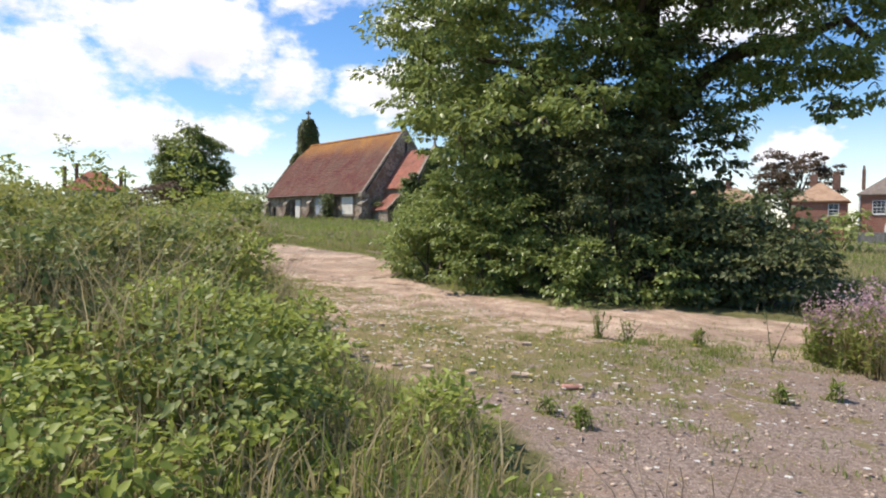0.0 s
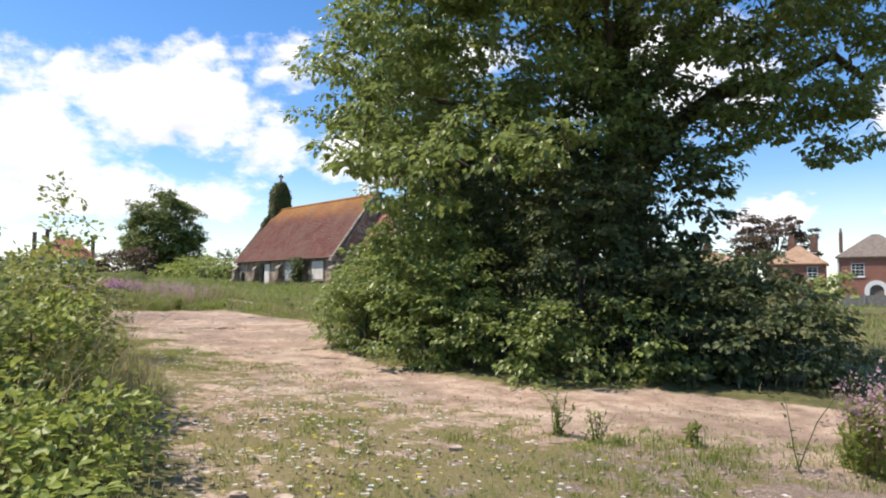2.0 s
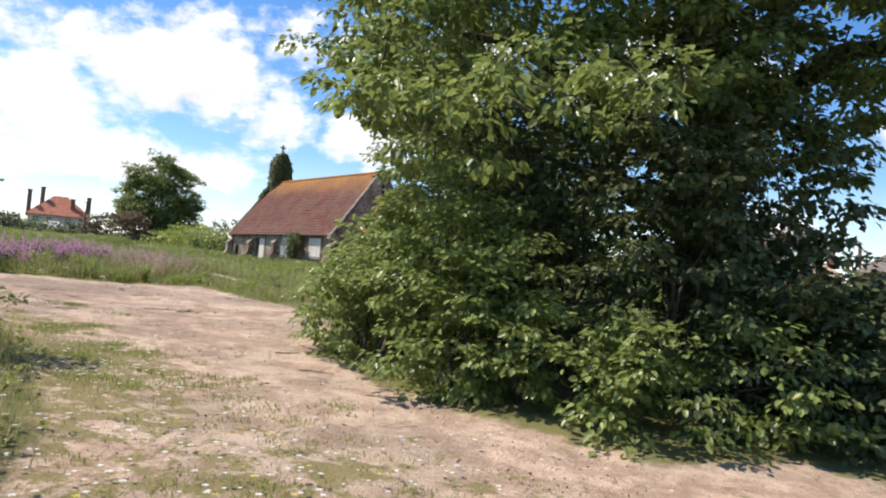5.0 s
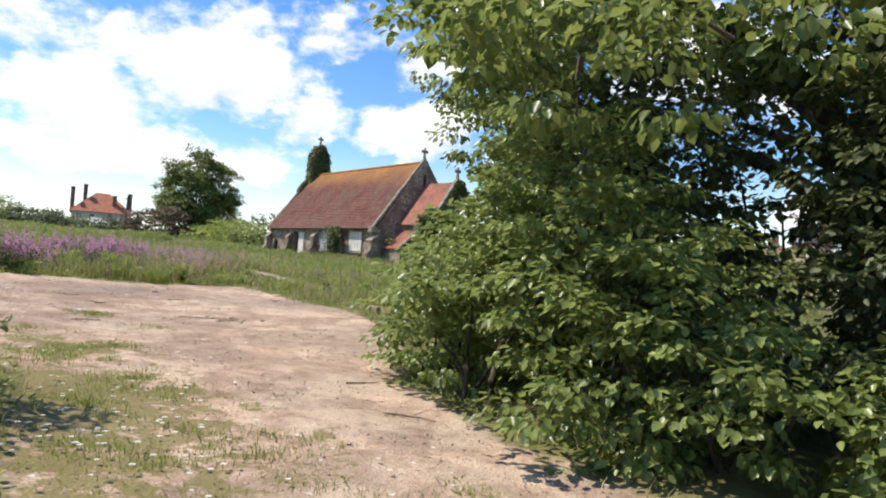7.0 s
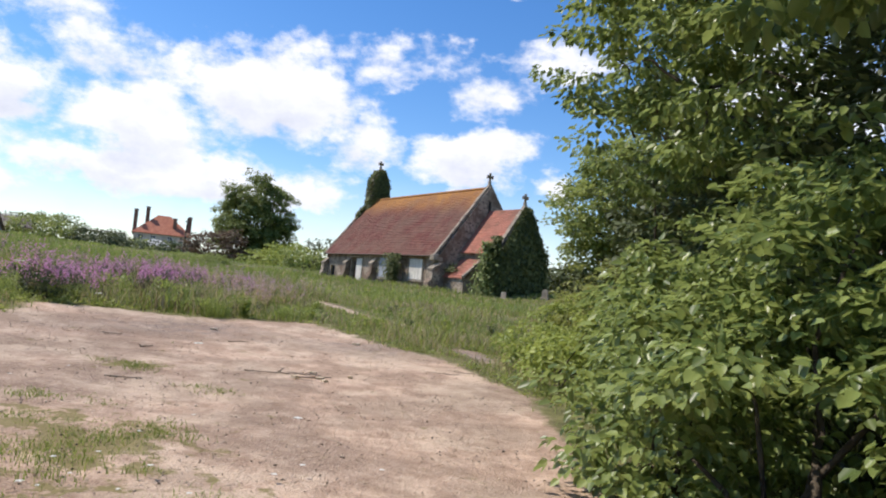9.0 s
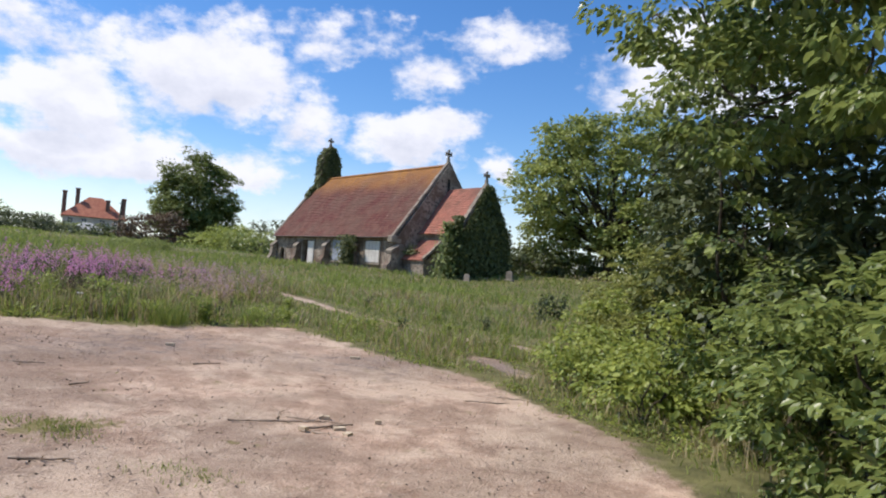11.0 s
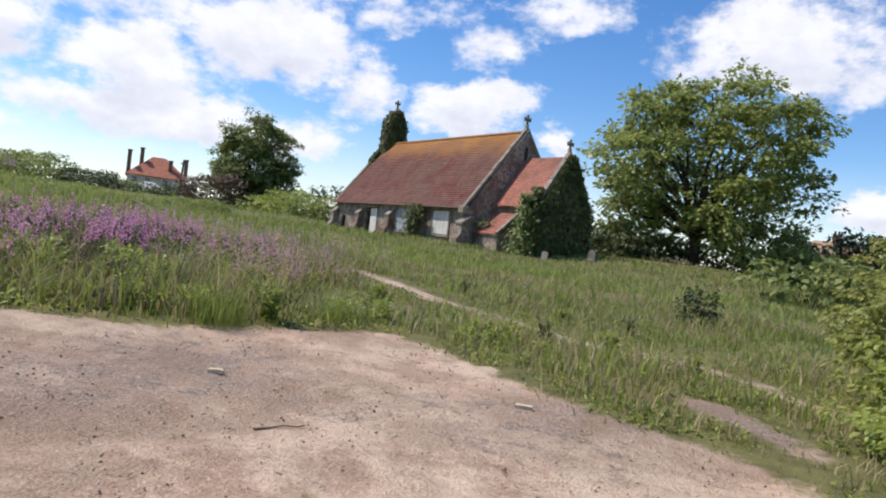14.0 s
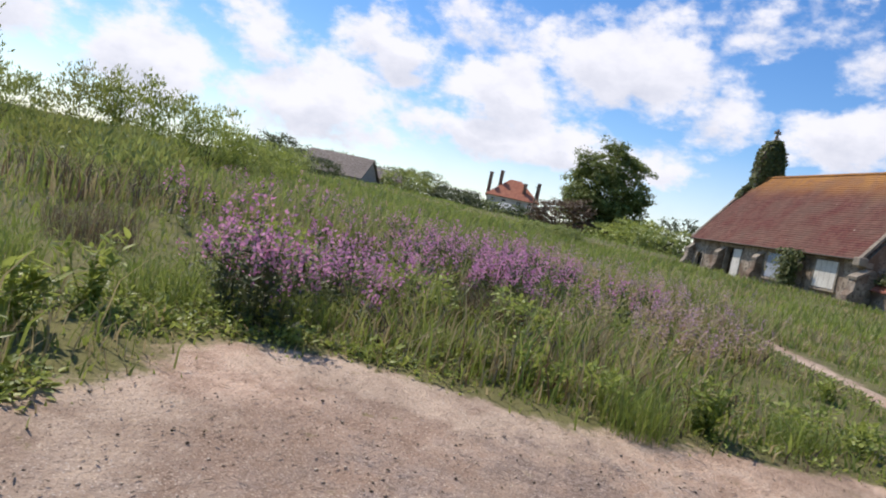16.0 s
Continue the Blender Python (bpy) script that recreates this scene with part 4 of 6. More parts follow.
# ---- the great tree and its thicket ----
def build_great_tree():
    b = (5.1, 17.3)
    top = (4.9, 17.0, 6.4)
    limbs = [((5.1, 17.2, 2.8), (0.6, 16.2, 5.4), 0.22, 0.6), ((5.0, 17.1, 3.6), (9.6, 15.4, 5.6), 0.26, 1.2), ((5.0, 17.0, 4.8), (8.2, 15.4, 9.0), 0.24, 0.5),
             ((4.9, 17.0, 5.6), (2.4, 16.2, 11.0), 0.26, 0.3), ((4.9, 17.0, 6.0), (5.6, 17.0, 13.0), 0.28, 0.2), ((5.0, 17.1, 2.2), (2.2, 14.2, 3.0), 0.14, 0.4),
             ((5.0, 17.1, 3.2), (2.6, 20.6, 6.6), 0.22, 0.5), ((5.0, 17.1, 2.4), (0.6, 19.6, 4.2), 0.15, 0.5), ((5.0, 17.1, 4.4), (4.0, 14.4, 7.0), 0.18, 0.4)]
    lobes = [(4.8, 17.0, 10.6, 4.2, 4.0, 3.6, 0.8), (1.6, 16.6, 9.2, 2.0, 2.2, 2.0), (0.6, 16.3, 6.9, 1.6, 1.8, 1.3), (-0.2, 16.2, 5.3, 1.5, 1.6, 0.85), (2.6, 14.9, 8.4, 2.0, 1.7, 1.6),
             (2.2, 14.8, 6.2, 1.7, 1.4, 1.2), (4.6, 14.6, 9.4, 2.2, 1.9, 1.8), (4.2, 14.8, 6.6, 1.5, 1.3, 1.2, 0.8), (6.6, 15.2, 9.8, 2.4, 2.2, 2.0, 0.7), (7.7, 15.4, 7.9, 1.9, 1.8, 1.2, 0.8),
             (8.3, 15.3, 6.1, 1.5, 1.5, 0.8, 0.8), (6.6, 15.2, 7.0, 1.6, 1.5, 0.8, 0.6), (7.5, 14.9, 5.0, 1.3, 1.1, 0.5, 0.8), (8.9, 15.1, 4.6, 0.8, 0.8, 0.45, 0.8), (6.2, 15.2, 5.7, 1.1, 1.0, 0.45, 0.6), (8.3, 14.9, 4.1, 0.6, 0.5, 0.3, 0.8),
             (3.4, 14.9, 4.6, 1.5, 1.2, 1.1), (1.8, 14.7, 4.3, 1.2, 1.0, 0.8), (5.4, 15.4, 3.9, 0.9, 0.9, 0.8, 0.6), (6.3, 15.4, 3.5, 0.8, 0.6, 0.25, 0.7),
             (2.6, 20.2, 7.6, 3.0, 2.4, 2.8, 0.8), (0.2, 20.2, 6.0, 1.4, 1.7, 1.4), (-0.6, 22.0, 5.9, 1.1, 1.2, 1.1), (0.1, 21.6, 4.2, 1.2, 1.3, 0.9), (0.4, 19.2, 9.0, 1.9, 2.0, 1.9), (-0.3, 22.2, 8.4, 1.5, 1.5, 1.3), (0.2, 19.0, 4.4, 1.2, 1.4, 1.0),
             (1.0, 22.8, 2.6, 1.0, 1.1, 1.2, 0.5), (0.9, 22.8, 4.6, 1.1, 1.2, 1.1, 0.5), (1.0, 23.6, 6.6, 1.5, 1.5, 1.4, 0.5), (8.6, 14.6, 5.5, 1.2, 1.1, 0.7), (7.0, 14.4, 6.7, 1.3, 1.1, 0.8), (9.2, 15.0, 6.9, 1.2, 1.1, 0.8), (5.0, 16.6, 3.4, 0.8, 0.8, 1.5, 0.7), (4.9, 16.5, 5.8, 0.8, 0.8, 1.4, 0.7), (-0.6, 15.9, 6.2, 1.1, 1.2, 0.8), (0.9, 15.2, 7.6, 1.3, 1.2, 1.0), (7.2, 14.8, 6.0, 1.2, 1.0, 0.6, 0.8), (6.7, 14.7, 4.4, 0.8, 0.7, 0.35, 0.8), (3.0, 12.9, 7.8, 2.2, 1.6, 1.2, 0.4), (5.2, 12.9, 8.4, 2.2, 1.6, 1.3, 0.5), (1.2, 13.7, 8.8, 1.7, 1.5, 1.2, 0.45), (6.0, 15.8, 4.6, 1.3, 1.0, 0.9), (5.6, 15.6, 6.4, 1.3, 1.1, 1.0), (7.0, 15.6, 5.4, 1.2, 1.0, 0.6), (8.0, 15.2, 8.8, 1.6, 1.5, 1.2), (2.6, 24.8, 6.8, 1.7, 1.6, 1.6, 0.5), (1.5, 26.6, 5.9, 0.9, 0.9, 0.9, 0.5), (1.7, 25.4, 8.2, 1.3, 1.3, 1.1, 0.5),
             (0.3, 13.3, 3.3, 1.1, 0.9, 0.6, 0.7), (1.6, 12.9, 3.4, 1.1, 0.8, 0.5, 0.55), (2.9, 12.6, 3.5, 1.1, 0.8, 0.5, 0.5), (-0.6, 14.6, 4.0, 0.9, 1.0, 0.6)]
    make_tree("broadleaf_tree", b, top, 0.5, limbs, lobes, 128, 0.128, M_TREE, "huge leafy broadleaf tree with low drooping limbs beside the clearing", twigs=190, droop=0.6, tuft=0.4, fill=0.25)


build_great_tree()
# low thicket round its foot
THICKET = [("leafy light green sapling growth at the great tree's foot", -0.3, 14.8, M_TREE, 0.09, [(0, 0, 0.8, 0.9, 1.1, 1.0), (0.4, 1.2, 1.2, 1.1, 1.2, 1.3), (0.9, 0.3, 2.0, 1.0, 1.0, 1.0)]),
           ("leafy sapling growth spilling onto the sandy clearing", 1.5, 13.1, M_TREE, 0.09, [(-0.6, 0.1, 0.7, 0.95, 0.8, 0.95), (0.5, -0.4, 0.55, 1.0, 0.75, 0.7)]),
           ("leafy sapling growth with pale young leaves", 3.1, 12.2, M_TREE, 0.09, [(-0.3, 0.0, 0.55, 1.0, 0.7, 0.75), (0.8, 0.2, 0.5, 0.8, 0.7, 0.65)]),
           # under the limbs the canopy's shade is put into the leaf colour
           ("undergrowth beneath the drooping limbs, shade put into its dark leaf colour", 3.2, 13.3, M_DARK, 0.1, [(0, 0, 1.5, 1.1, 0.8, 1.0), (0.3, 0.4, 2.7, 1.1, 0.9, 1.0)]),
           ("undergrowth beneath the drooping limbs, shade put into its dark leaf colour", 4.5, 12.7, M_DARK, 0.1, [(0, 0, 0.8, 1.0, 0.8, 1.05), (0.9, 0.3, 0.8, 0.9, 0.8, 1.0)]),
           ("bush beneath the drooping limbs, shade put into its dark leaf colour", 5.8, 12.4, M_DARK, 0.1, [(0, 0, 0.7, 1.1, 1.0, 1.0), (1.0, 0.4, 0.5, 0.8, 0.8, 0.75), (-0.5, 0.5, 1.1, 0.8, 0.7, 0.85)]),
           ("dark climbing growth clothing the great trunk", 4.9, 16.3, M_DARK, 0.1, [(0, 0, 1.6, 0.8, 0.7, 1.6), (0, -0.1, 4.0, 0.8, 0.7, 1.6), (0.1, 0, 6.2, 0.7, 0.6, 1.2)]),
           # inner growth: deep shade painted as dark leaf colour
           ("dense growth within the thicket, leaf colour darkened for shade", 2.7, 15.0, M_DARK, 0.16, [(0, 0, 1.2, 1.6, 1.2, 1.5), (0.2, 0.3, 2.8, 1.4, 1.1, 1.2)]),
           ("dense growth within the thicket, leaf colour darkened for shade", 4.9, 14.4, M_DARK, 0.16, [(0, 0, 1.0, 1.5, 1.2, 1.3), (-0.1, 0.5, 3.0, 1.5, 1.1, 1.3), (-0.3, 0.8, 4.8, 1.4, 1.0, 1.1)]),
           ("dense growth within the thicket, leaf colour darkened for shade", 1.5, 17.2, M_DARK, 0.16, [(0, 0, 1.3, 1.4, 1.6, 1.6), (0.2, 0.2, 3.0, 1.2, 1.4, 1.2)]),
           ("dense growth within the thicket, leaf colour darkened for shade", 1.5, 20.4, M_DARK, 0.16, [(0, 0, 1.3, 1.3, 1.6, 1.6), (0.2, 0.2, 3.0, 1.2, 1.4, 1.2)]),
           ("dense growth within the thicket, leaf colour darkened for shade", 1.9, 22.2, M_DARK, 0.16, [(0, 0, 1.3, 1.1, 1.3, 1.5), (0.1, 0, 3.2, 1.0, 1.2, 1.4)]),
           ("dense growth within the thicket, leaf colour darkened for shade", 3.3, 20.4, M_DARK, 0.16, [(0, 0, 1.6, 1.7, 1.7, 1.8), (0, 0, 4.4, 1.6, 1.6, 1.5)]),
           ("dense growth within the thicket, leaf colour darkened for shade", 1.7, 18.8, M_DARK, 0.16, [(0, 0, 1.6, 1.0, 1.2, 1.7), (0, 0, 3.6, 1.0, 1.2, 1.2)]),
           ("dense growth within the thicket, leaf colour darkened for shade", 0.9, 24.0, M_DARK, 0.16, [(0, 0, 1.2, 1.2, 1.1, 1.4), (0.1, 0, 3.2, 1.2, 1.2, 1.6)]),
           ("leafy light green growth low on the clearing's edge", -0.7, 15.9, M_TREE, 0.09, [(0, 0, 0.55, 0.85, 1.0, 0.75), (0.3, 0.5, 1.3, 0.8, 0.9, 0.9)]),
           ("leafy light green growth low on the clearing's edge", 0.6, 13.3, M_TREE, 0.09, [(-0.1, 0, 0.5, 0.7, 0.6, 0.7), (0.2, 0.5, 1.4, 0.9, 0.8, 0.9)]),
           ("dense growth within the thicket, leaf colour darkened for shade", 2.7, 25.4, M_DARK, 0.16, [(0, 0, 1.5, 1.3, 1.2, 1.6), (0, 0, 3.9, 1.3, 1.3, 1.6)]),
           ("dense growth within the thicket, leaf colour darkened for shade", 2.5, 23.8, M_DARK, 0.16, [(0, 0, 1.5, 1.1, 1.0, 1.6), (0, 0, 3.7, 1.1, 1.1, 1.4)]),
           ("dense growth within the thicket, leaf colour darkened for shade", 1.7, 24.9, M_DARK, 0.16, [(0, 0, 1.4, 1.1, 1.0, 1.5), (0, 0, 3.4, 1.1, 1.0, 1.5)]),
           # far-end shrub coloured dark in place of the shade on it
           ("tall leafy shrub at the thicket's far end, leaf colour darkened for shade", 1.3, 26.2, M_DARK, 0.09, [(0, 0, 1.1, 1.0, 0.9, 1.1), (0.0, 0, 2.7, 0.9, 0.9, 1.1), (0.2, 0, 4.0, 0.7, 0.7, 0.8), (0.1, 1.2, 3.2, 0.8, 0.8, 1.0), (0.2, 1.2, 5.2, 0.8, 0.8, 1.2)]),
           ("leafy side shoots along the thicket's edge", 0.1, 18.0, M_TREE, 0.09, [(-0.2, 0, 0.8, 1.0, 1.3, 0.95), (0.0, 1.6, 0.7, 0.9, 1.0, 0.85), (0.5, -1.2, 1.6, 1.1, 1.2, 1.1)]),
           ("leafy shoots overhanging the clearing's edge", 0.2, 20.6, M_TREE, 0.09, [(-0.2, 0, 0.7, 0.95, 0.8, 0.8), (0.3, 0.2, 1.3, 0.8, 0.8, 0.5)]),
           ("yellow-green bushy shrub beside the thicket", 0.1, 25.3, M_WILLOW, 0.08, [(0, 0, 0.8, 1.2, 1.1, 0.9), (0.1, 0.2, 1.5, 1.0, 0.9, 0.9), (0.9, 0.4, 1.9, 0.9, 0.9, 0.9)]),
           ("bright green nettle-like bush on the grass edge", -1.0, 21.9, M_BRAMBLE, 0.08, [(0, 0, 0.3, 0.6, 0.6, 0.45), (0.5, -0.6, 0.4, 0.6, 0.6, 0.55), (-0.2, 0.9, 0.3, 0.6, 0.6, 0.45)]),
           ("bright green rank weeds crowding the thicket's edge", -1.3, 23.3, M_BRAMBLE, 0.08, [(0, 0, 0.4, 0.6, 0.8, 0.5), (0.6, 0.4, 0.7, 0.7, 0.7, 0.7), (-0.3, -0.8, 0.3, 0.5, 0.6, 0.4)]),
           ("bright green rank weeds crowding the thicket's edge", -1.2, 20.7, M_BRAMBLE, 0.08, [(0, 0, 0.3, 0.5, 0.6, 0.45), (0.5, 0.5, 0.6, 0.6, 0.6, 0.55)]),
           ("tall yellow-green shrub with fine hanging leaves", 0.9, 26.8, M_WILLOW, 0.08, [(0, 0, 0.8, 1.2, 1.0, 0.9), (0.2, 0.3, 1.7, 1.1, 1.0, 0.9), (0.9, 0, 2.3, 0.9, 0.9, 0.8), (-0.6, 0.2, 1.3, 0.7, 0.8, 0.6)]),
           ("tall yellow-green shrub with fine hanging leaves", 2.0, 28.6, M_WILLOW, 0.08, [(0, 0, 0.9, 1.3, 1.0, 1.0), (0.2, 0, 2.1, 1.2, 1.0, 1.0), (0.4, 0, 3.1, 0.9, 0.8, 0.7)])]
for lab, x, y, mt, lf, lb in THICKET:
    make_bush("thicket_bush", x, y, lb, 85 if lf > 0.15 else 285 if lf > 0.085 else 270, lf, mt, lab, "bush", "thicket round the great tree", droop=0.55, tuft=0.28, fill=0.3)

# ---- brambles and saplings left of the clearing ----
BRAMBLES = [(-2.7, 3.5, 0.8, 0.5, M_BRAMBLE), (-3.9, 5.9, 1.0, 0.95, M_OAK), (-2.3, 5.6, 0.9, 0.6, M_BRAMBLE), (-1.5, 4.2, 0.7, 0.5, M_OAK), (-3.3, 7.6, 1.0, 0.9, M_OAK), (-3.2, 9.4, 0.7, 0.6, M_BRAMBLE), (-4.8, 9.8, 1.2, 0.95, M_BRAMBLE),
            (-4.7, 12.2, 0.8, 0.75, M_BRAMBLE), (-6.0, 12.4, 1.2, 1.0, M_WILLOW), (-5.2, 7.0, 1.3, 1.2, M_WILLOW), (-3.4, 4.4, 1.2, 0.55, M_BRAMBLE), (-6.8, 10.0, 1.4, 1.15, M_WILLOW),
            (-1.8, 2.7, 0.8, 0.4, M_BRAMBLE), (-8.0, 13.2, 1.4, 1.0, M_BRAMBLE),
            (-1.6, 4.7, 0.55, 0.4, M_BRAMBLE), (-2.1, 5.3, 0.65, 0.55, M_BRAMBLE), (-1.5, 6.0, 0.5, 0.5, M_BRAMBLE), (-1.65, 6.9, 0.5, 0.42, M_BRAMBLE), (-2.5, 6.7, 0.7, 0.62, M_BRAMBLE), (-3.1, 8.7, 0.8, 1.1, M_WILLOW),
            (-2.6, 7.9, 0.6, 0.8, M_BRAMBLE), (-0.95, 4.1, 0.4, 0.34, M_BRAMBLE), (-1.2, 5.2, 0.4, 0.36, M_BRAMBLE), (-3.7, 7.2, 0.9, 1.0, M_WILLOW), (-4.4, 8.4, 0.9, 1.15, M_WILLOW), (-1.1, 3.4, 0.5, 0.3, M_BRAMBLE)]
for x, y, r, h, mt in BRAMBLES:
    h *= 1.18
    make_bush("bramble", x, y, [(0, 0, h * 0.5, r, r * 0.9, h * 0.6), (r * 0.4, -r * 0.3, h * 0.7, r * 0.6, r * 0.6, h * 0.5), (-r * 0.4, r * 0.4, h * 0.75, r * 0.6, r * 0.6, h * 0.5)],
              230, 0.064 if mt is M_BRAMBLE else 0.07, mt, "tangled bramble with fresh green leaves in rough grass" if mt is M_BRAMBLE else "dense leafy bramble in rough grass", "bramble", "brambles beside the clearing", droop=0.2, tuft=0.2, fill=0.35)
for x, y, h in ((-7.1, 12.6, 2.6), (-6.6, 12.8, 2.3), (-5.0, 12.7, 2.7), (-7.6, 11.5, 2.2), (-9.0, 13.2, 2.3)):
    make_bush("sapling", x, y, [(0, 0, h * 0.45, 0.42, 0.42, h * 0.3), (0.14, 0.05, h * 0.75, 0.34, 0.34, h * 0.18), (-0.1, 0, h * 0.93, 0.16, 0.16, h * 0.1)],
              130, 0.085, M_BRAMBLE, "slender young sapling standing above the brambles", "sapling", "saplings beside the clearing", stems=5, fill=0.3, droop=0.1, tuft=0.12)

# ---- distant trees and hedges ----
def round_tree(name, x, y, h, r, material, label, leaf, per_area, low=0.25, n=11, seed=1, plump=0.7, core=0.5, grow=1.0):
    g = np.random.default_rng(seed)
    z = float(land(x, y))
    lobes = [(x, y, z + h * 0.56, r * core, r * core, h * core * 0.52, 0.7)]
    for k in range(n):
        a = k * 2.4 + g.uniform(-0.4, 0.4)
        v = low + (0.92 - low) * ((k + 0.5) / n)
        rr = r * math.sqrt(max(0.03, 1 - ((v - 0.48) / 0.52) ** 2)) * g.uniform(0.62, 0.84)
        s = g.uniform(0.17, 0.29) * r * grow
        lobes.append((x + rr * math.cos(a), y + rr * math.sin(a), z + h * v, s * 1.25, s * 1.25, s * plump))
    limbs = [((x, y, z + h * 0.18), tuple(np.array(l[:3]) * 0.9 + np.array((x, y, z + h * 0.5)) * 0.1), h * 0.014, h * 0.02) for l in lobes[1:]]
    return make_tree(name, (x, y), (x, y, z + h * 0.5), h * 0.03, limbs, lobes, per_area, leaf, material, label, droop=0.4, fill=0.25, tuft=leaf * 2.9, flat=0.85)


round_tree("chestnut_tree", 10.8, 76.5, 16.6, 9.2, M_FAR, "spreading full-leaved chestnut tree beyond the church", 0.44, 13, 0.16, 42, 3, 0.6, 0.25, 1.08)
round_tree("round_tree", -51.5, 135, 18.2, 6.2, M_OAK, "rounded dark green tree on the field's far edge", 0.5, 18, 0.08, 60, 5, 1.25, 0.95, 1.4)
round_tree("far_round_tree", 84, 165, 20, 10, M_RUST, "brownish rounded tree behind the terrace", 0.7, 7, 0.3, 20, 8)
make_bush("poplar", 94, 124, [(0, 0, 6, 3.6, 3.6, 6), (0.4, 0.3, 11, 2.9, 2.9, 6.0), (-0.8, 0, 9, 2.8, 2.8, 6), (0.2, 0, 15, 2.0, 2.0, 5), (0.5, 0, 18.6, 1.0, 1.0, 3.0), (1.4, 0, 8, 2.4, 2.4, 6)], 14, 0.42, M_OAK, "tall narrow poplar behind the brick house", "tree", droop=-0.5, tuft=0.7, flat=1.5, up=0.2)
HEDGE = [(-52.5, 120, 4.6, 6.2, M_RUST, "rust-brown bush beside the rounded tree"), (-64, 120, 4.0, 2.2, M_DARK, "dull green hedge bush on the field's edge"), (-72, 118, 4.5, 2.0, M_DARK, "dull green hedge bush on the field's edge"),
         (-79, 112, 4.5, 3.6, M_FAR, "green hedge bush on the field's edge"), (-42, 118, 4.2, 3.8, M_BRAMBLE, "bright green bush near the church"), (-36, 108, 3.6, 3.6, M_BRAMBLE, "bright green bush near the church"),
         (-34, 122, 4.0, 6.0, M_DARK, "dark bush behind the church"), (-30, 100, 3.0, 3.2, M_FAR, "green bush by the church's west end"), (-88, 104, 5, 3.8, M_FAR, "green hedge bush on the field's edge"), (-97, 98, 5, 4.5, M_DARK, "dull green hedge bush on the field's edge"),
         (4.0, 73, 2.6, 2.4, M_DARK, "dark shrub under the chestnut tree"), (15.5, 70, 3.2, 3.0, M_FAR, "green shrub under the chestnut tree"), (21, 60, 3.4, 3.2, M_WILLOW, "light green shrub on the meadow"), (19, 52, 2.6, 2.2, M_FAR, "low green shrub on the meadow"),
         (10.4, 52.5, 2.6, 2.6, M_OAK, "rounded green bush on the meadow"), (14.5, 55, 2.6, 3.0, M_OAK, "rounded green bush on the meadow"), (-0.4, 33.8, 0.4, 0.95, M_DARK, "dark leafy weed clump standing in long grass"), (21, 42, 2.4, 2.2, M_DARK, "dark green bush below the terrace"), (27, 46.5, 1.7, 3.0, M_FAR, "green bush before the brick house"), (24.5, 50, 1.7, 4.4, M_DARK, "dark green bush before the terrace"),
         (59, 69, 2.6, 5.0, M_OAK, "leafy green bush beside the brick house"), (63.5, 68, 4.6, 9.0, M_OAK, "tall leafy green bush beside the brick house"), (70, 70, 5, 7.5, M_FAR, "leafy green bush beside the brick house"), (-26, 60, 2.2, 1.0, M_FAR, "low bush in the meadow"),
         (-45, 142, 5, 4.0, M_DARK, "dark hedge bush behind the rounded tree"), (-54, 146, 5, 4.5, M_DARK, "dark hedge bush behind the rounded tree"), (-62, 140, 5, 2.6, M_FAR, "green hedge bush below the red roof"), (-38, 138, 5, 5.0, M_DARK, "dark hedge bush beyond the church"), (-70, 133, 4, 1.8, M_FAR, "green hedge bush below the red roof"),
         (3, 80, 3, 3.2, M_DARK, "dark hedge bush under the chestnut tree"), (8, 83, 3.2, 3.4, M_OAK, "dark hedge bush under the chestnut tree"), (13, 81, 3, 3.2, M_DARK, "dark hedge bush under the chestnut tree"), (18, 77, 3.2, 3.4, M_OAK, "dark hedge bush under the chestnut tree"), (-2, 90, 4, 4.2, M_DARK, "dark hedge bush beyond the chancel"), (7, 88, 4, 4.6, M_DARK, "dark hedge bush behind the chestnut tree"), (14, 86, 4, 4.8, M_DARK, "dark hedge bush behind the chestnut tree"), (22, 84, 4.5, 5.0, M_DARK, "dark hedge bush behind the chestnut tree"), (29, 78, 4.5, 4.2, M_FAR, "green hedge bush behind the chestnut tree"),
         (22.5, 74, 4.0, 5.6, M_DARK, "dark hedge bush before the terrace"), (28, 69, 4.4, 5.0, M_OAK, "dark hedge bush before the terrace"), (26, 76, 4.0, 6.4, M_OAK, "dark hedge bush before the terrace")]
HEDGE += [(-82 + 6.5 * k, 150 + 2.0 * math.sin(k * 1.7), 4.6, 2.1 + 0.5 * math.sin(k * 2.3), M_DARK if k % 3 else M_FAR, "dull green hedge bush along the field's far edge") for k in range(5)]
HEDGE += [(-128 + 7.5 * k, 128 + 3.4 * k, 5.6, 4.2 + 1.1 * math.sin(k * 2.1), M_DARK if k % 2 else M_OAK, "dull green hedge bush along the field's far edge") for k in range(6)]
for x, y, r, h, mt, lab in HEDGE:
    near = math.hypot(x, y) < 45
    make_bush("hedge_bush", x, y, [(0, 0, h * 0.45, r, r, h * 0.5), (r * 0.5, 0.2, h * 0.6, r * 0.55, r * 0.6, h * 0.42), (-r * 0.55, 0.1, h * 0.55, r * 0.55, r * 0.6, h * 0.36)],
              200 if h < 1.5 else 26 if near else 16 if mt is M_RUST else 9, 0.1 if h < 1.5 else 0.24 if near else 0.46, mt, lab, "bush", "hedge and field bushes", tuft=0.16 if h < 1.5 else 0.8)
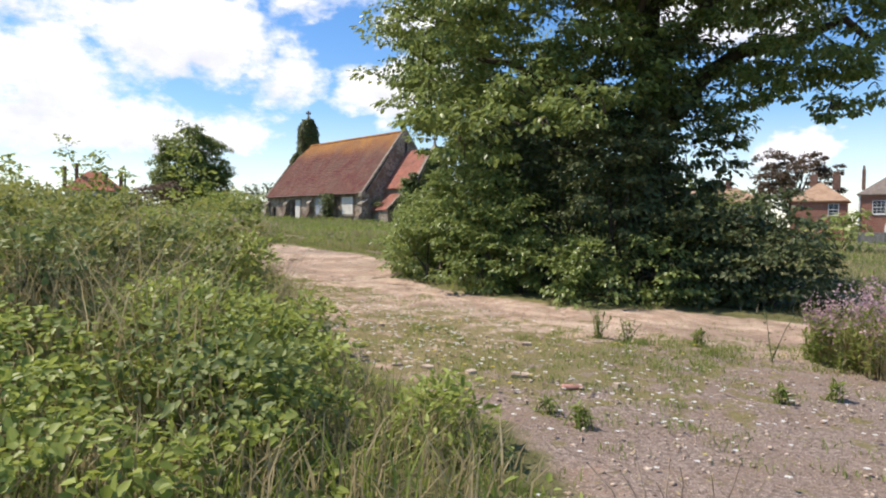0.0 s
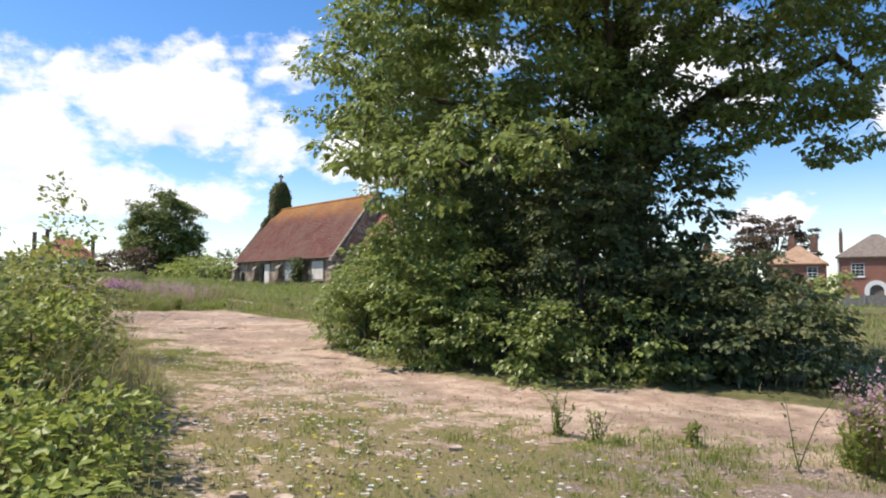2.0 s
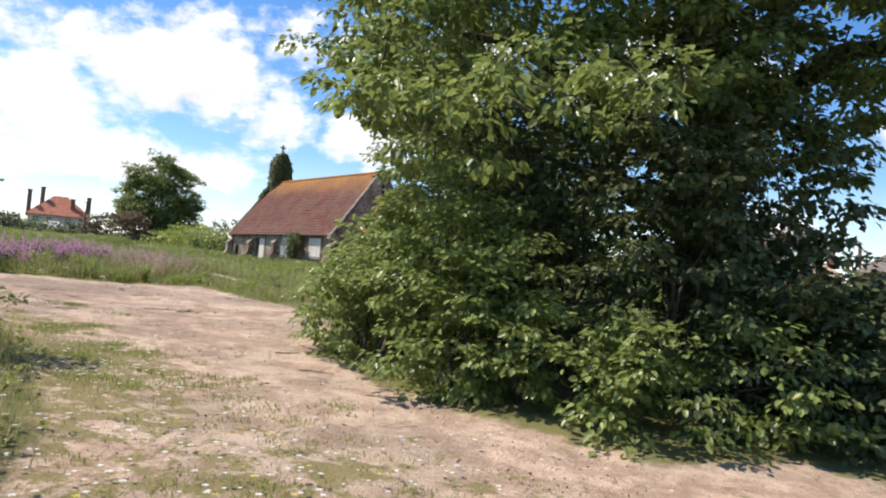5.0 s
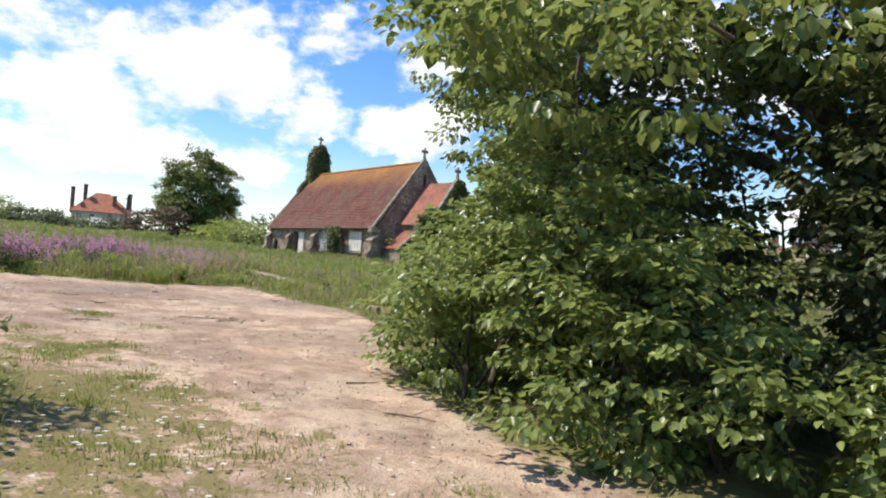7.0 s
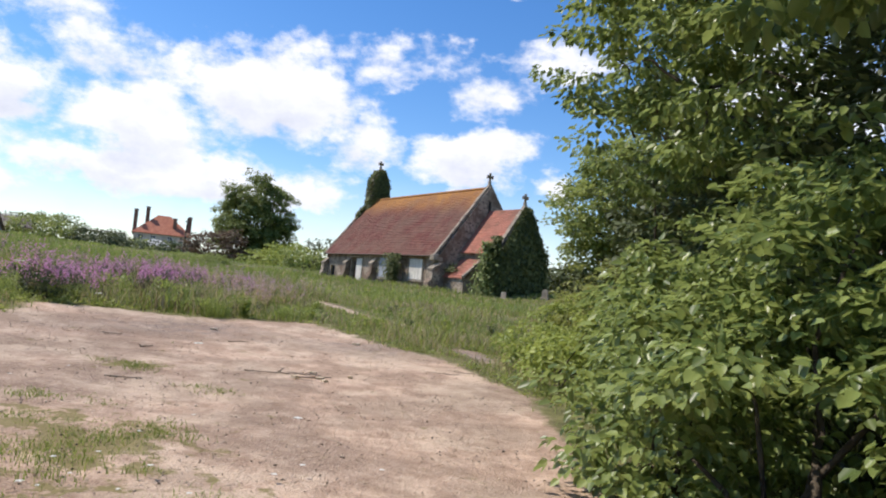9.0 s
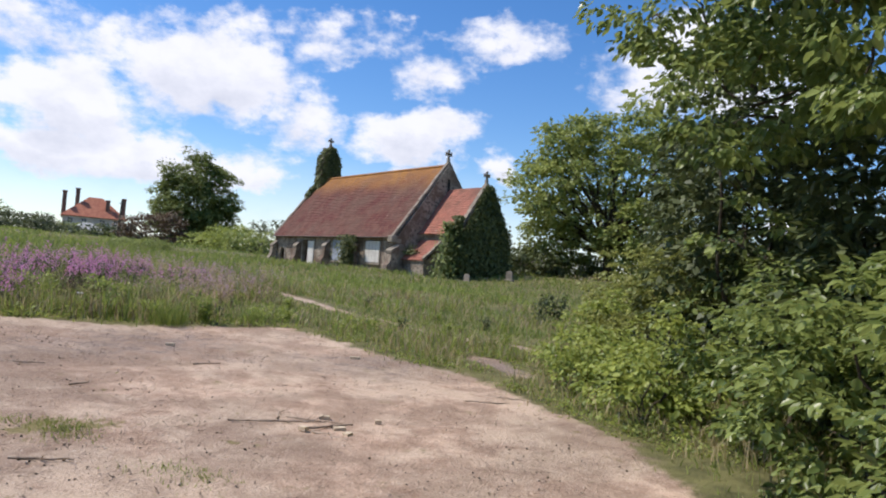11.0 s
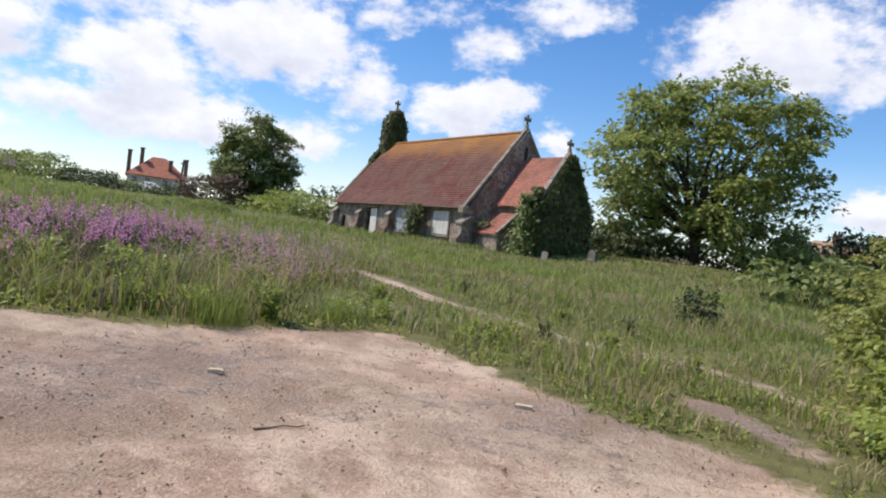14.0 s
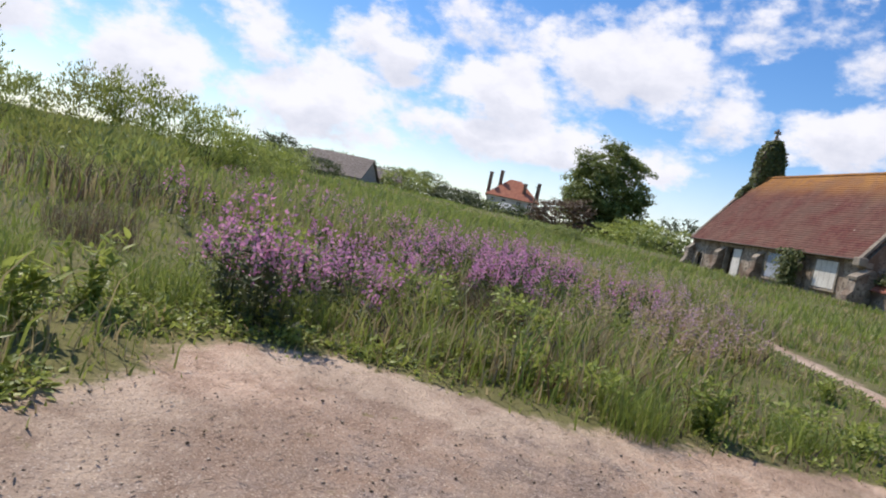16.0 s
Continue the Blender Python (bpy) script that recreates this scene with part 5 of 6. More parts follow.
# willow scrub on the rise
for x, y, r, h, mt in ((-36.1, 34, 1.9, 3.0, M_WILLOW), (-35.3, 35.6, 1.7, 3.2, M_BRAMBLE), (-34.4, 37.2, 1.7, 3.2, M_FAR), (-33.4, 38.6, 1.7, 2.5, M_BRAMBLE), (-32.6, 40.0, 1.6, 1.6, M_FAR), (-33.5, 42.5, 1.6, 1.4, M_BRAMBLE), (-38, 31.8, 1.8, 2.4, M_FAR), (-40, 29, 2.6, 3.6, M_DARK), (-52, 33, 4.0, 7.0, M_FAR), (-48, 52, 2.4, 2.0, M_BRAMBLE), (-54, 62, 2.6, 2.0, M_FAR), (-58, 70, 2.6, 2.2, M_DARK), (-19.5, 26.5, 1.0, 0.9, M_FAR), (-22.5, 28.5, 1.8, 1.0, M_WILLOW), (-26, 29, 2.0, 1.2, M_WILLOW), (-31, 34.5, 1.1, 1.1, M_BRAMBLE), (-28.5, 31.0, 1.4, 1.2, M_WILLOW)):
    sprays = [(0, 0, h * 0.32, r * 0.95, r * 0.95, h * 0.36)]
    for k in range(9):
        a, q, v = k * 2.4, r * (0.15 + 0.75 * random.random()), random.uniform(0.75, 1.12)
        sprays.append((q * math.cos(a), q * math.sin(a), h * 0.5 * v, r * 0.3, r * 0.3, h * 0.45 * v))
    make_bush("scrub", x, y, sprays, 48 if h < 5 else 14, 0.19 if h < 5 else 0.34, mt, "feathery willow scrub on the grassy rise", "scrub", "willow scrub on the rise", droop=-0.9, up=0.25, aspect=0.32, tuft=0.26 if h < 5 else 0.5, flat=1.3)

# ---- grasses ----
def meadow(name, n, box4, hmin, hmax, wide, material, label, thin=0.45, patch=0.0):
    x0, x1, y0, y1 = box4
    x, y = rng.uniform(x0, x1, n * 3), rng.uniform(y0, y1, n * 3)
    b = bare(x, y) + rng.normal(0, 0.13, len(x))
    keep = b < thin
    keep &= rng.random(len(x)) < 0.35 + 0.9 * lumpy(x, y, 0.9, 11)
    # nothing grows inside the church
    lx = (x + 8.4) * 0.663 - (y - 65.9) * 0.749
    ly = (x + 8.4) * 0.749 + (y - 65.9) * 0.663
    keep &= ~((lx > -21) & (lx < 4.7) & (ly > 0.2) & (ly < 10.4))
    if patch:
        keep &= (lumpy(x, y, 1.6, 3) * 2.4 - 1.2 + rng.normal(0, 0.3, len(x))) > patch
    x, y = x[keep][:n], y[keep][:n]
    d = np.hypot(x + 3, y - 12)
    tuft = 0.35 + 0.55 * lumpy(x, y, 0.7, 5) + 0.45 * lumpy(x, y, 3.1, 8)
    edge = np.clip(1.15 - 1.1 * np.clip(bare(x, y) * 1.6, 0, 1), 0.5, 1)
    h = rng.uniform(hmin, hmax, len(x)) * tuft * edge * verge(x, y)
    P = np.stack([x, y, land(x, y) - 0.01], 1)
    V, F = blades(P, h, (wide + 0.0009 * d) * rng.uniform(0.7, 1.4, len(x)), rng.uniform(0.0, 0.35, len(x)), rng.uniform(0.1, 0.6, len(x)))
    tagged(np_part(name, V, F, material), label, "grass", kind="stuff")


meadow("meadow_grass", 30000, (-14, 1.2, -1, 15), 0.08, 0.32, 0.0055, M_GRASS, "rough green grass beside the clearing")
meadow("meadow_grass", 44000, (-17, 6, 15, 36), 0.06, 0.32, 0.0075, M_GRASS, "rough green meadow grass with dry stems")
meadow("meadow_grass", 30000, (-42, 22, 30, 66), 0.16, 0.52, 0.013, M_GRASS, "long meadow grass before the church")
meadow("meadow_grass", 12000, (-90, 60, 60, 130), 0.25, 0.5, 0.03, M_GRASS, "long grass far across the field")
meadow("meadow_grass", 12000, (-60, -16, 12, 60), 0.4, 0.8, 0.016, M_GRASS, "long grass on the rise")
meadow("meadow_grass", 9000, (5, 30, 9, 46), 0.15, 0.4, 0.012, M_GRASS, "long grass beyond the thicket")
meadow("dry_grass", 9000, (5, 34, 9, 50), 0.15, 0.4, 0.011, M_STRAW, "pale dry grass beyond the thicket")
meadow("short_grass", 17000, (-13, 1, 19, 30), 0.04, 0.17, 0.006, M_BRAMBLE, "short fresh green grass beside the trodden ground", thin=0.55, patch=0.05)
meadow("dry_grass", 9000, (-14, 1.0, -1, 15), 0.2, 0.6, 0.005, M_STRAW, "pale dry grass stems among green", patch=0.15)
meadow("dry_grass", 17000, (-17, 4, 16, 40), 0.2, 0.5, 0.006, M_STRAW, "pale dry grass stems among green", patch=0.02)
meadow("dry_grass", 12000, (-55, 10, 34, 70), 0.15, 0.4, 0.010, M_STRAW, "pale dry grass stems among green", patch=0.2)
meadow("tall_grass", 4500, (-10, -1.6, 4, 14), 0.45, 1.0, 0.006, M_GRASS, "tall seeding grass standing among the brambles")
meadow("tall_grass", 4500, (-10, -1.6, 4, 14), 0.6, 1.25, 0.005, M_STRAW, "tall dry grass stems standing among the brambles")
meadow("tall_grass", 3600, (-6, 0.3, 2.2, 8), 0.25, 0.6, 0.004, M_STRAW, "tall dry grass standing through the brambles")
meadow("tall_grass", 2400, (-6, 0.3, 2.2, 8), 0.25, 0.6, 0.005, M_GRASS, "tall green grass standing through the brambles")
meadow("tall_grass", 5000, (-20, -8, 19, 36), 0.35, 0.95, 0.006, M_GRASS, "tall green grass tufts among the flowers", patch=0.35)
meadow("dock_stems", 1500, (-14, -6, 23.5, 33), 0.25, 0.6, 0.006, M_RUST, "rust-brown seeding stems scattered in the meadow", patch=0.3)
meadow("tall_grass", 3500, (-20, -8, 19, 36), 0.4, 0.9, 0.005, M_STRAW, "tall straw-coloured grass tufts among the flowers", patch=0.45)
meadow("tall_grass", 9000, (-16, 6, 24, 46), 0.25, 0.6, 0.008, M_BRAMBLE, "fresh green grass tufts across the meadow", patch=0.25)
meadow("dock_stems", 1800, (-24, -12.5, 18, 26), 0.45, 0.9, 0.009, M_RUST, "rust-brown seeding dock stems in long grass", patch=0.2)
meadow("tall_grass", 2600, (-7, -1.8, 4.5, 10.5), 1.1, 2.0, 0.005, M_STRAW, "tall pale seeding grass stems above the brambles")
meadow("clearing_tufts", 9000, (-6, 8, 1, 14), 0.03, 0.10, 0.008, M_GRASS, "short sparse grass tufts in the sandy clearing", thin=1.2, patch=0.62)


# ---- flowering plants ----
def stuff(ob):
    ob["kind"] = "stuff"
    return ob


def flower_clump(x, y, r, h, n, petal, label, group, bloom=0.45, size=0.035, green=M_DARK):
    """A clump of upright stems with long flower spikes and narrow leaves."""
    z = float(land(x, y))
    t = thing("flower_clump", pose(x, y, z), label, "flowers", group)
    a, q = rng.uniform(0, 2 * np.pi, n), np.sqrt(rng.random(n)) * r
    bx, by = q * np.cos(a), q * np.sin(a)
    hh = h * rng.uniform(0.65, 1.1, n) * (1 - 0.3 * (q / r) ** 2)
    foot = np.stack([bx, by, land(bx + x, by + y) - z], 1)
    tip = foot + np.stack([bx * 0.25 + rng.normal(0, 0.06, n), by * 0.25 + rng.normal(0, 0.06, n), hh], 1)
    V, F = blades(foot, hh, np.full(n, 0.012), np.full(n, 0.05), np.full(n, 0.05))
    stuff(np_part("stalk", V, F, green, t))
    k = 17
    u = rng.random((n, k))[..., None]
    P = (foot[:, None] + (tip - foot)[:, None] * u * 0.75).reshape(-1, 3)
    ax = rng.normal(0, 1, P.shape) * np.array([1, 1, 0.3]) + np.array([0, 0, 0.5])
    l = rng.uniform(0.06, 0.13, len(P))
    stuff(np_part("leaves", *leaves(P, ax, np.tile([0, 0, 1.0], (len(P), 1)) + rng.normal(0, 0.3, P.shape), l, l * 0.3), green, t))
    k = 20
    u = (1 - bloom * rng.random((n, k)) ** 1.1)[..., None]
    P = (foot[:, None] + (tip - foot)[:, None] * u).reshape(-1, 3)
    P = P + rng.normal(0, 0.03, P.shape)
    ax = rng.normal(0, 1, P.shape) + np.array([0, 0, 0.3])
    l = size * rng.uniform(0.6, 1.3, len(P))
    stuff(np_part("blossoms", *leaves(P, ax, rng.normal(0, 1, P.shape), l, l * 0.8), petal, t))
    return t


PINKS = [(-10.95, 22.95, 0.32, 1.12, 40), (-11.1, 23.9, 0.4, 0.72, 30), (-11.8, 23.3, 0.35, 0.9, 18), (-11.0, 27.2, 0.38, 1.0, 40), (-12.6, 29.4, 0.6, 0.95, 36), (-11.9, 30.2, 0.5, 0.95, 32), (-11.3, 24.9, 0.4, 0.7, 26),
         (-12.2, 25.6, 0.45, 0.75, 20), (-11.7, 26.7, 0.6, 0.85, 40), (-12.5, 28.0, 0.7, 0.85, 36), (-11.3, 28.8, 0.55, 0.85, 36), (-14.0, 27.4, 0.5, 0.8, 12), (-14.2, 29.6, 0.8, 0.9, 22), (-12.8, 31.0, 0.7, 0.85, 26),
         (-16.5, 31.5, 1.0, 0.9, 16), (-14.8, 25.2, 0.6, 0.9, 9), (-16.0, 27.8, 0.8, 1.0, 10), (-10.1, 29.8, 0.5, 0.8, 20), (-18.0, 29.5, 1.0, 1.0, 12)]
for x, y, r, h, n in PINKS:
    flower_clump(x, y, r * 1.3, h * random.uniform(0.85, 1.1), int(n * 1.1), M_PINK, "clump of bright pink-purple flower spikes in long grass", "pink flower clumps", 0.42, 0.033)
for x, y, r, h, n in ((-9.2, 27.6, 0.9, 0.75, 46), (-8.8, 29.4, 0.9, 0.7, 40), (-11.6, 33.0, 1.3, 0.8, 50), (-9.8, 31.2, 0.9, 0.7, 36), (-14.6, 35, 1.6, 0.9, 46), (-10.0, 36, 1.5, 0.8, 40)):
    flower_clump(x, y, r, h, n, M_MAUVE, "clump of faded mauve seeding flowers in dry grass", "faded flower clumps", 0.5, 0.032, M_STRAW)
for x, y, r, h, n in ((4.75, 7.5, 0.4, 1.05, 46), (5.3, 7.3, 0.5, 1.2, 56), (5.4, 8.0, 0.55, 1.15, 50), (4.4, 7.8, 0.25, 0.8, 22)):
    flower_clump(x, y, r, h, n, M_MAUVE, "clump of mauve flowers among dry stems on gravel", "mauve flowers beside the clearing", 0.36, 0.032, M_GRASS)


for x, y, r in ((5.1, 7.2, 0.6), (6.0, 7.3, 0.7), (4.7, 7.9, 0.4), (5.6, 7.8, 0.7)):
    n = 700
    a, q = rng.uniform(0, 6.283, n), np.sqrt(rng.random(n)) * r
    P = np.stack([x + q * np.cos(a), y + q * np.sin(a), np.zeros(n)], 1)
    P[:, 2] = land(P[:, 0], P[:, 1])
    V, F = blades(P, rng.uniform(0.25, 0.75, n), rng.uniform(0.004, 0.009, n), rng.uniform(0, 0.35, n), rng.uniform(0.1, 0.6, n))
    tagged(np_part("grass_tuft", V, F, M_STRAW if x < 6 else M_GRASS), "tussock of coarse dry grass beside mauve flowers", "grass", "tussocks", "stuff")


for x, y, r, h in ((4.75, 7.35, 0.4, 0.6), (5.3, 7.15, 0.45, 0.65), (5.8, 7.4, 0.4, 0.55)):
    make_bush("flower_undergrowth", x, y, [(0, 0, h * 0.45, r, r, h * 0.55)], 300, 0.07, M_WILLOW, "yellow-green leafy growth under mauve flowers", "weed", "leafy growth under the mauve flowers", stems=5, tuft=0.14, droop=-0.4, aspect=0.3, flat=1.2)


def weed(x, y, h, n, material, label, leaf=0.07):
    z = float(land(x, y))
    t = thing("weed", pose(x, y, z), label, "weed", "weeds in the clearing")
    Ps, Vs = [], []
    for k in range(n):
        e = np.array([rng.normal(0, 0.22 * h), rng.normal(0, 0.22 * h), h * rng.uniform(0.7, 1.05)])
        p = limb_path((rng.normal(0, 0.05), rng.normal(0, 0.05), -0.03), e, 0.05, 5, 0.1)
        Vs.append(tube(p, np.linspace(0.007, 0.002, 5), 4))
        u = rng.random((int(22 * h) + 6, 1))
        Ps.append(p[0] + (p[-1] - p[0]) * u)
    stuff(np_part("stalk", *join(Vs), M_TWIG if material is M_STRAW else material, t))
    P = np.concatenate(Ps)
    ax = rng.normal(0, 1, P.shape) * np.array([1, 1, 0.4]) + np.array([0, 0, 0.5])
    l = leaf * rng.uniform(0.5, 1.2, len(P))
    stuff(np_part("leaves", *leaves(P, ax, np.tile([0, 0, 1.0], (len(P), 1)) + rng.normal(0, 0.3, P.shape), l, l * 0.35), material, t))


for x, y, h, n in ((2.0, 8.8, 0.45, 9), (2.3, 8.6, 0.35, 7), (1.0, 5.0, 0.16, 10), (0.8, 5.3, 0.14, 8), (3.2, 8.6, 0.22, 9), (4.3, 8.0, 0.2, 8), (3.0, 6.0, 0.16, 9), (3.6, 6.2, 0.2, 8), (-5.2, 13.6, 0.15, 9), (-4.9, 14.0, 0.1, 8)):
    weed(x, y, h, n, M_OAK if h > 0.3 else M_GRASS, "low leafy weed growing through gravel")
weed(3.8, 7.8, 0.85, 2, M_DARK, "tall lone weed stem on the clearing", 0.06)
for x, y, h in ((0.95, 2.9, 0.55), (1.25, 2.95, 0.5), (1.1, 3.2, 0.4)):
    weed(x, y, h, 5, M_STRAW, "dry brown bare weed stalks", 0.03)
weed(-10.4, 20.5, 0.45, 9, M_BRAMBLE, "broad-leaved weed on the clearing's edge", 0.16)
weed(-10.9, 21.0, 0.55, 9, M_BRAMBLE, "broad-leaved weed on the clearing's edge", 0.14)
weed(-11.3, 21.6, 0.6, 10, M_BRAMBLE, "broad-leaved weed on the clearing's edge", 0.12)
weed(-7.7, 24.9, 0.5, 22, M_GRASS, "tuft of coarse green weed on the meadow edge", 0.09)


for k in range(26):
    u, v = random.random(), random.random()
    x, y = -13 + 13.5 * u, 25.6 + 9 * v
    if float(bare(np.array(x), np.array(y))) < 0.15:
        weed(x, y, 0.18 + 0.2 * random.random(), 10, M_BRAMBLE if k % 3 else M_DARK, "leafy green weed standing in the meadow", 0.1)
for x, y, r, h in ((-10.95, 22.85, 0.3, 0.48), (-11.2, 23.7, 0.32, 0.38), (-10.9, 26.9, 0.32, 0.45)):
    make_bush("flower_undergrowth", x, y, [(0, 0, h * 0.45, r, r, h * 0.55)], 360, 0.06, M_DARK, "dark leafy growth under pink flower spikes", "weed", "leafy growth under the pink flowers", stems=5, tuft=0.12, droop=-0.3, aspect=0.35)
for x, y, r, h in ((-9.9, 25.6, 0.5, 0.5), (-11.0, 25.2, 0.5, 0.45), (-9.4, 24.5, 0.35, 0.3), (-8.6, 24.6, 0.4, 0.28), (-12.6, 24.4, 0.5, 0.55), (-6.9, 26.2, 0.4, 0.3), (-5.2, 26.0, 0.4, 0.25)):
    make_bush("meadow_weed", x, y, [(0, 0, h * 0.4, r, r, h * 0.6)], 420, 0.06, M_BRAMBLE, "low mound of fresh green weeds at the clearing's edge", "weed", "meadow weeds", stems=2, tuft=0.12, droop=0.0)


for x, y, r, h in ((0.08, 4.2, 0.24, 0.5), (-0.1, 4.6, 0.2, 0.4), (-0.25, 4.2, 0.2, 0.36)):
    make_bush("leafy_weed", x, y, [(0, 0, h * 0.5, r, r, h * 0.5), (r * 0.3, 0, h * 0.75, r * 0.4, r * 0.4, h * 0.4)], 420, 0.07, M_BRAMBLE, "lush nettle-like weed at the clearing's edge", "weed", "weeds at the clearing's edge", stems=4, tuft=0.1, droop=0.1, aspect=0.4)


def low_weeds(name, n, box4, reach, material, label, leaf, height):
    """Low leafy growth in knots along the trodden ground."""
    x, y = rng.uniform(box4[0], box4[1], n * 6), rng.uniform(box4[2], box4[3], n * 6)
    d = np.minimum(edge_distance(x, y, CLEARING), np.min([edge_distance(x, y, line, False) for line in TRACKS], axis=0) - 0.3)
    keep = (bare(x, y) < 0.4) & (rng.random(len(x)) < np.exp(-np.maximum(d, 0) / reach)) & (lumpy(x, y, 0.8, 21) > 0.46)
    x, y = x[keep][:n], y[keep][:n]
    k = 24
    r = np.repeat(rng.uniform(0.08, 0.26, len(x)), k)
    hh = np.repeat(rng.uniform(0.4, 1.3, len(x)) * verge(x, y), k) * height
    a, q = rng.uniform(0, 6.283, len(r)), np.sqrt(rng.random(len(r)))
    px, py = np.repeat(x, k) + r * q * np.cos(a), np.repeat(y, k) + r * q * np.sin(a)
    P = np.stack([px, py, land(px, py) + 0.015 + hh * rng.random(len(r)) * (1.1 - q * q)], 1)
    ax = np.stack([np.cos(a), np.sin(a), rng.uniform(-0.1, 1.1, len(r))], 1) + rng.normal(0, 0.4, (len(r), 3))
    l = leaf * rng.uniform(0.5, 1.4, len(r))
    tagged(np_part(name, *leaves(P, ax, np.tile([0, 0, 1.0], (len(r), 1)) + rng.normal(0, 0.35, P.shape), l, l * 0.5), material), label, "weeds", kind="stuff")


low_weeds("low_weeds", 800, (-13, 0, 19, 30), 1.8, M_BRAMBLE, "low bright green weeds along the trodden ground", 0.042, 0.15)
low_weeds("low_weeds", 260, (-12.6, -8.6, 18.5, 24.5), 1.0, M_BRAMBLE, "bright green weeds crowding the clearing's edge", 0.055, 0.22)
low_weeds("low_weeds", 260, (-13, 0, 19, 32), 2.6, M_OAK, "low dark green weeds among the grass", 0.05, 0.24)
low_weeds("low_weeds", 320, (-9, 1, 2.5, 19), 1.2, M_BRAMBLE, "low bright green weeds along the trodden ground", 0.06, 0.3)


def tussock(x, y, r, h, n, material, label):
    """A knot of fine arching stems."""
    a, q = rng.uniform(0, 6.283, n), np.sqrt(rng.random(n)) * r
    P = np.stack([x + q * np.cos(a), y + q * np.sin(a), np.zeros(n)], 1)
    P[:, 2] = land(P[:, 0], P[:, 1])
    V, F = blades(P, rng.uniform(0.5, 1, n) * h, rng.uniform(0.003, 0.007, n), rng.uniform(0.05, 0.5, n), rng.uniform(0.3, 0.9, n))
    tagged(np_part("tussock", V, F, material), label, "grass", "tussocks", "stuff")


for x, y, r, h in ((-10.4, 25.7, 0.35, 0.75), (-10.0, 26.2, 0.3, 0.6), (-12.0, 24.1, 0.3, 0.5), (-9.3, 26.4, 0.4, 0.55), (-13.5, 22.8, 0.5, 0.7), (-8.4, 25.6, 0.3, 0.45)):
    tussock(x, y, r, h, 420, M_RUST if h > 0.58 else M_STRAW, "rusty dry feathery grass tussock" if h > 0.58 else "pale straw-coloured grass tussock")
for x, y, r, h in ((-1.3, 23.6, 0.35, 0.5), (-0.9, 23.0, 0.35, 0.6), (-0.7, 24.4, 0.4, 0.6), (-1.0, 22.2, 0.3, 0.5), (-8.1, 24.35, 0.3, 0.6), (-10.9, 23.4, 0.35, 0.5), (-9.9, 24.2, 0.3, 0.4), (-11.6, 22.4, 0.4, 0.6), (-7.1, 25.6, 0.3, 0.4), (-12.4, 21.4, 0.4, 0.7)):
    tussock(x, y, r, h, 420, M_GRASS, "fresh green grass tussock on the meadow edge")


def turf(n, cx, cy, sx, sy, h, label):
    """A mossy patch of very short grass, in knots."""
    k = 42
    gx, gy = rng.normal(cx, sx, n), rng.normal(cy, sy, n)
    x = np.repeat(gx, k) + rng.normal(0, 0.10, n * k)
    y = np.repeat(gy, k) + rng.normal(0, 0.08, n * k)
    P = np.stack([x, y, land(x, y) - 0.005], 1)
    V, F = blades(P, rng.uniform(0.3, 1, n * k) * h, rng.uniform(0.004, 0.008, n * k), rng.uniform(0, 0.5, n * k), rng.uniform(0.2, 0.8, n * k))
    tagged(np_part("turf", V, F, M_GRASS), label, "grass", kind="stuff")


turf(150, -0.6, 8.6, 1.2, 1.3, 0.07, "short mossy turf knots in sandy ground")
turf(70, -2.8, 11.9, 0.7, 1.0, 0.07, "short mossy turf knots in sandy ground")
turf(70, -4.3, 13.6, 0.8, 0.7, 0.08, "short mossy turf knots in sandy ground")
for x, y, n in ((-6.4, 18.3, 9), (-6.6, 18.4, 7), (-4.9, 15.4, 16), (-4.6, 15.8, 14), (-5.0, 14.9, 18), (-5.6, 15.6, 9), (-5.2, 17.7, 6), (-5.9, 16.3, 8), (-3.5, 14.1, 12), (-3.6, 13.2, 14), (-2.0, 12.4, 6), (-1.2, 11.9, 6), (-0.4, 12.2, 5)):
    turf(n, x, y, 0.24, 0.12, 0.06, "small mossy turf knot on bare sand")
turf(100, 1.6, 6.4, 1.3, 1.1, 0.09, "short turf knots in gravel")
turf(80, 3.2, 8.2, 0.9, 0.5, 0.12, "short turf knots in gravel")


def daisies(name, n, cx, cy, sx, sy, material, label, hmax=0.1):
    x, y = rng.normal(cx, sx, n), rng.normal(cy, sy, n)
    P = np.stack([x, y, land(x, y) + rng.uniform(0.03, hmax, n)], 1)
    k = 5
    a = (np.arange(k) * 2 * np.pi / k)[None] + rng.random((n, 1))
    ax = np.stack([np.cos(a), np.sin(a), np.full_like(a, 0.15)], -1).reshape(-1, 3)
    PP = np.repeat(P, k, 0)
    l = np.repeat(rng.uniform(0.014, 0.028, n), k)
    tagged(np_part(name, *leaves(PP, ax, np.tile([0, 0, 1.0], (len(PP), 1)), l, l * 0.8), material), label, "flowers", kind="stuff")


daisies("daisies", 520, -0.7, 8.6, 1.2, 1.5, M_WHITE, "tiny white daisies scattered over mossy ground")
daisies("daisies", 160, 1.6, 5.8, 1.2, 0.9, M_WHITE, "tiny white daisies scattered over gravel")
daisies("daisies", 200, -3.6, 12.6, 0.9, 1.1, M_WHITE, "tiny white daisies in a mossy patch")
daisies("yellow_flowers", 160, -0.2, 8.0, 1.4, 1.5, M_YELLOW, "tiny yellow flowers in mossy ground")
daisies("white_blossom", 260, -5.2, 11.5, 1.6, 1.6, M_WHITE, "small white bramble blossom", 1.3)

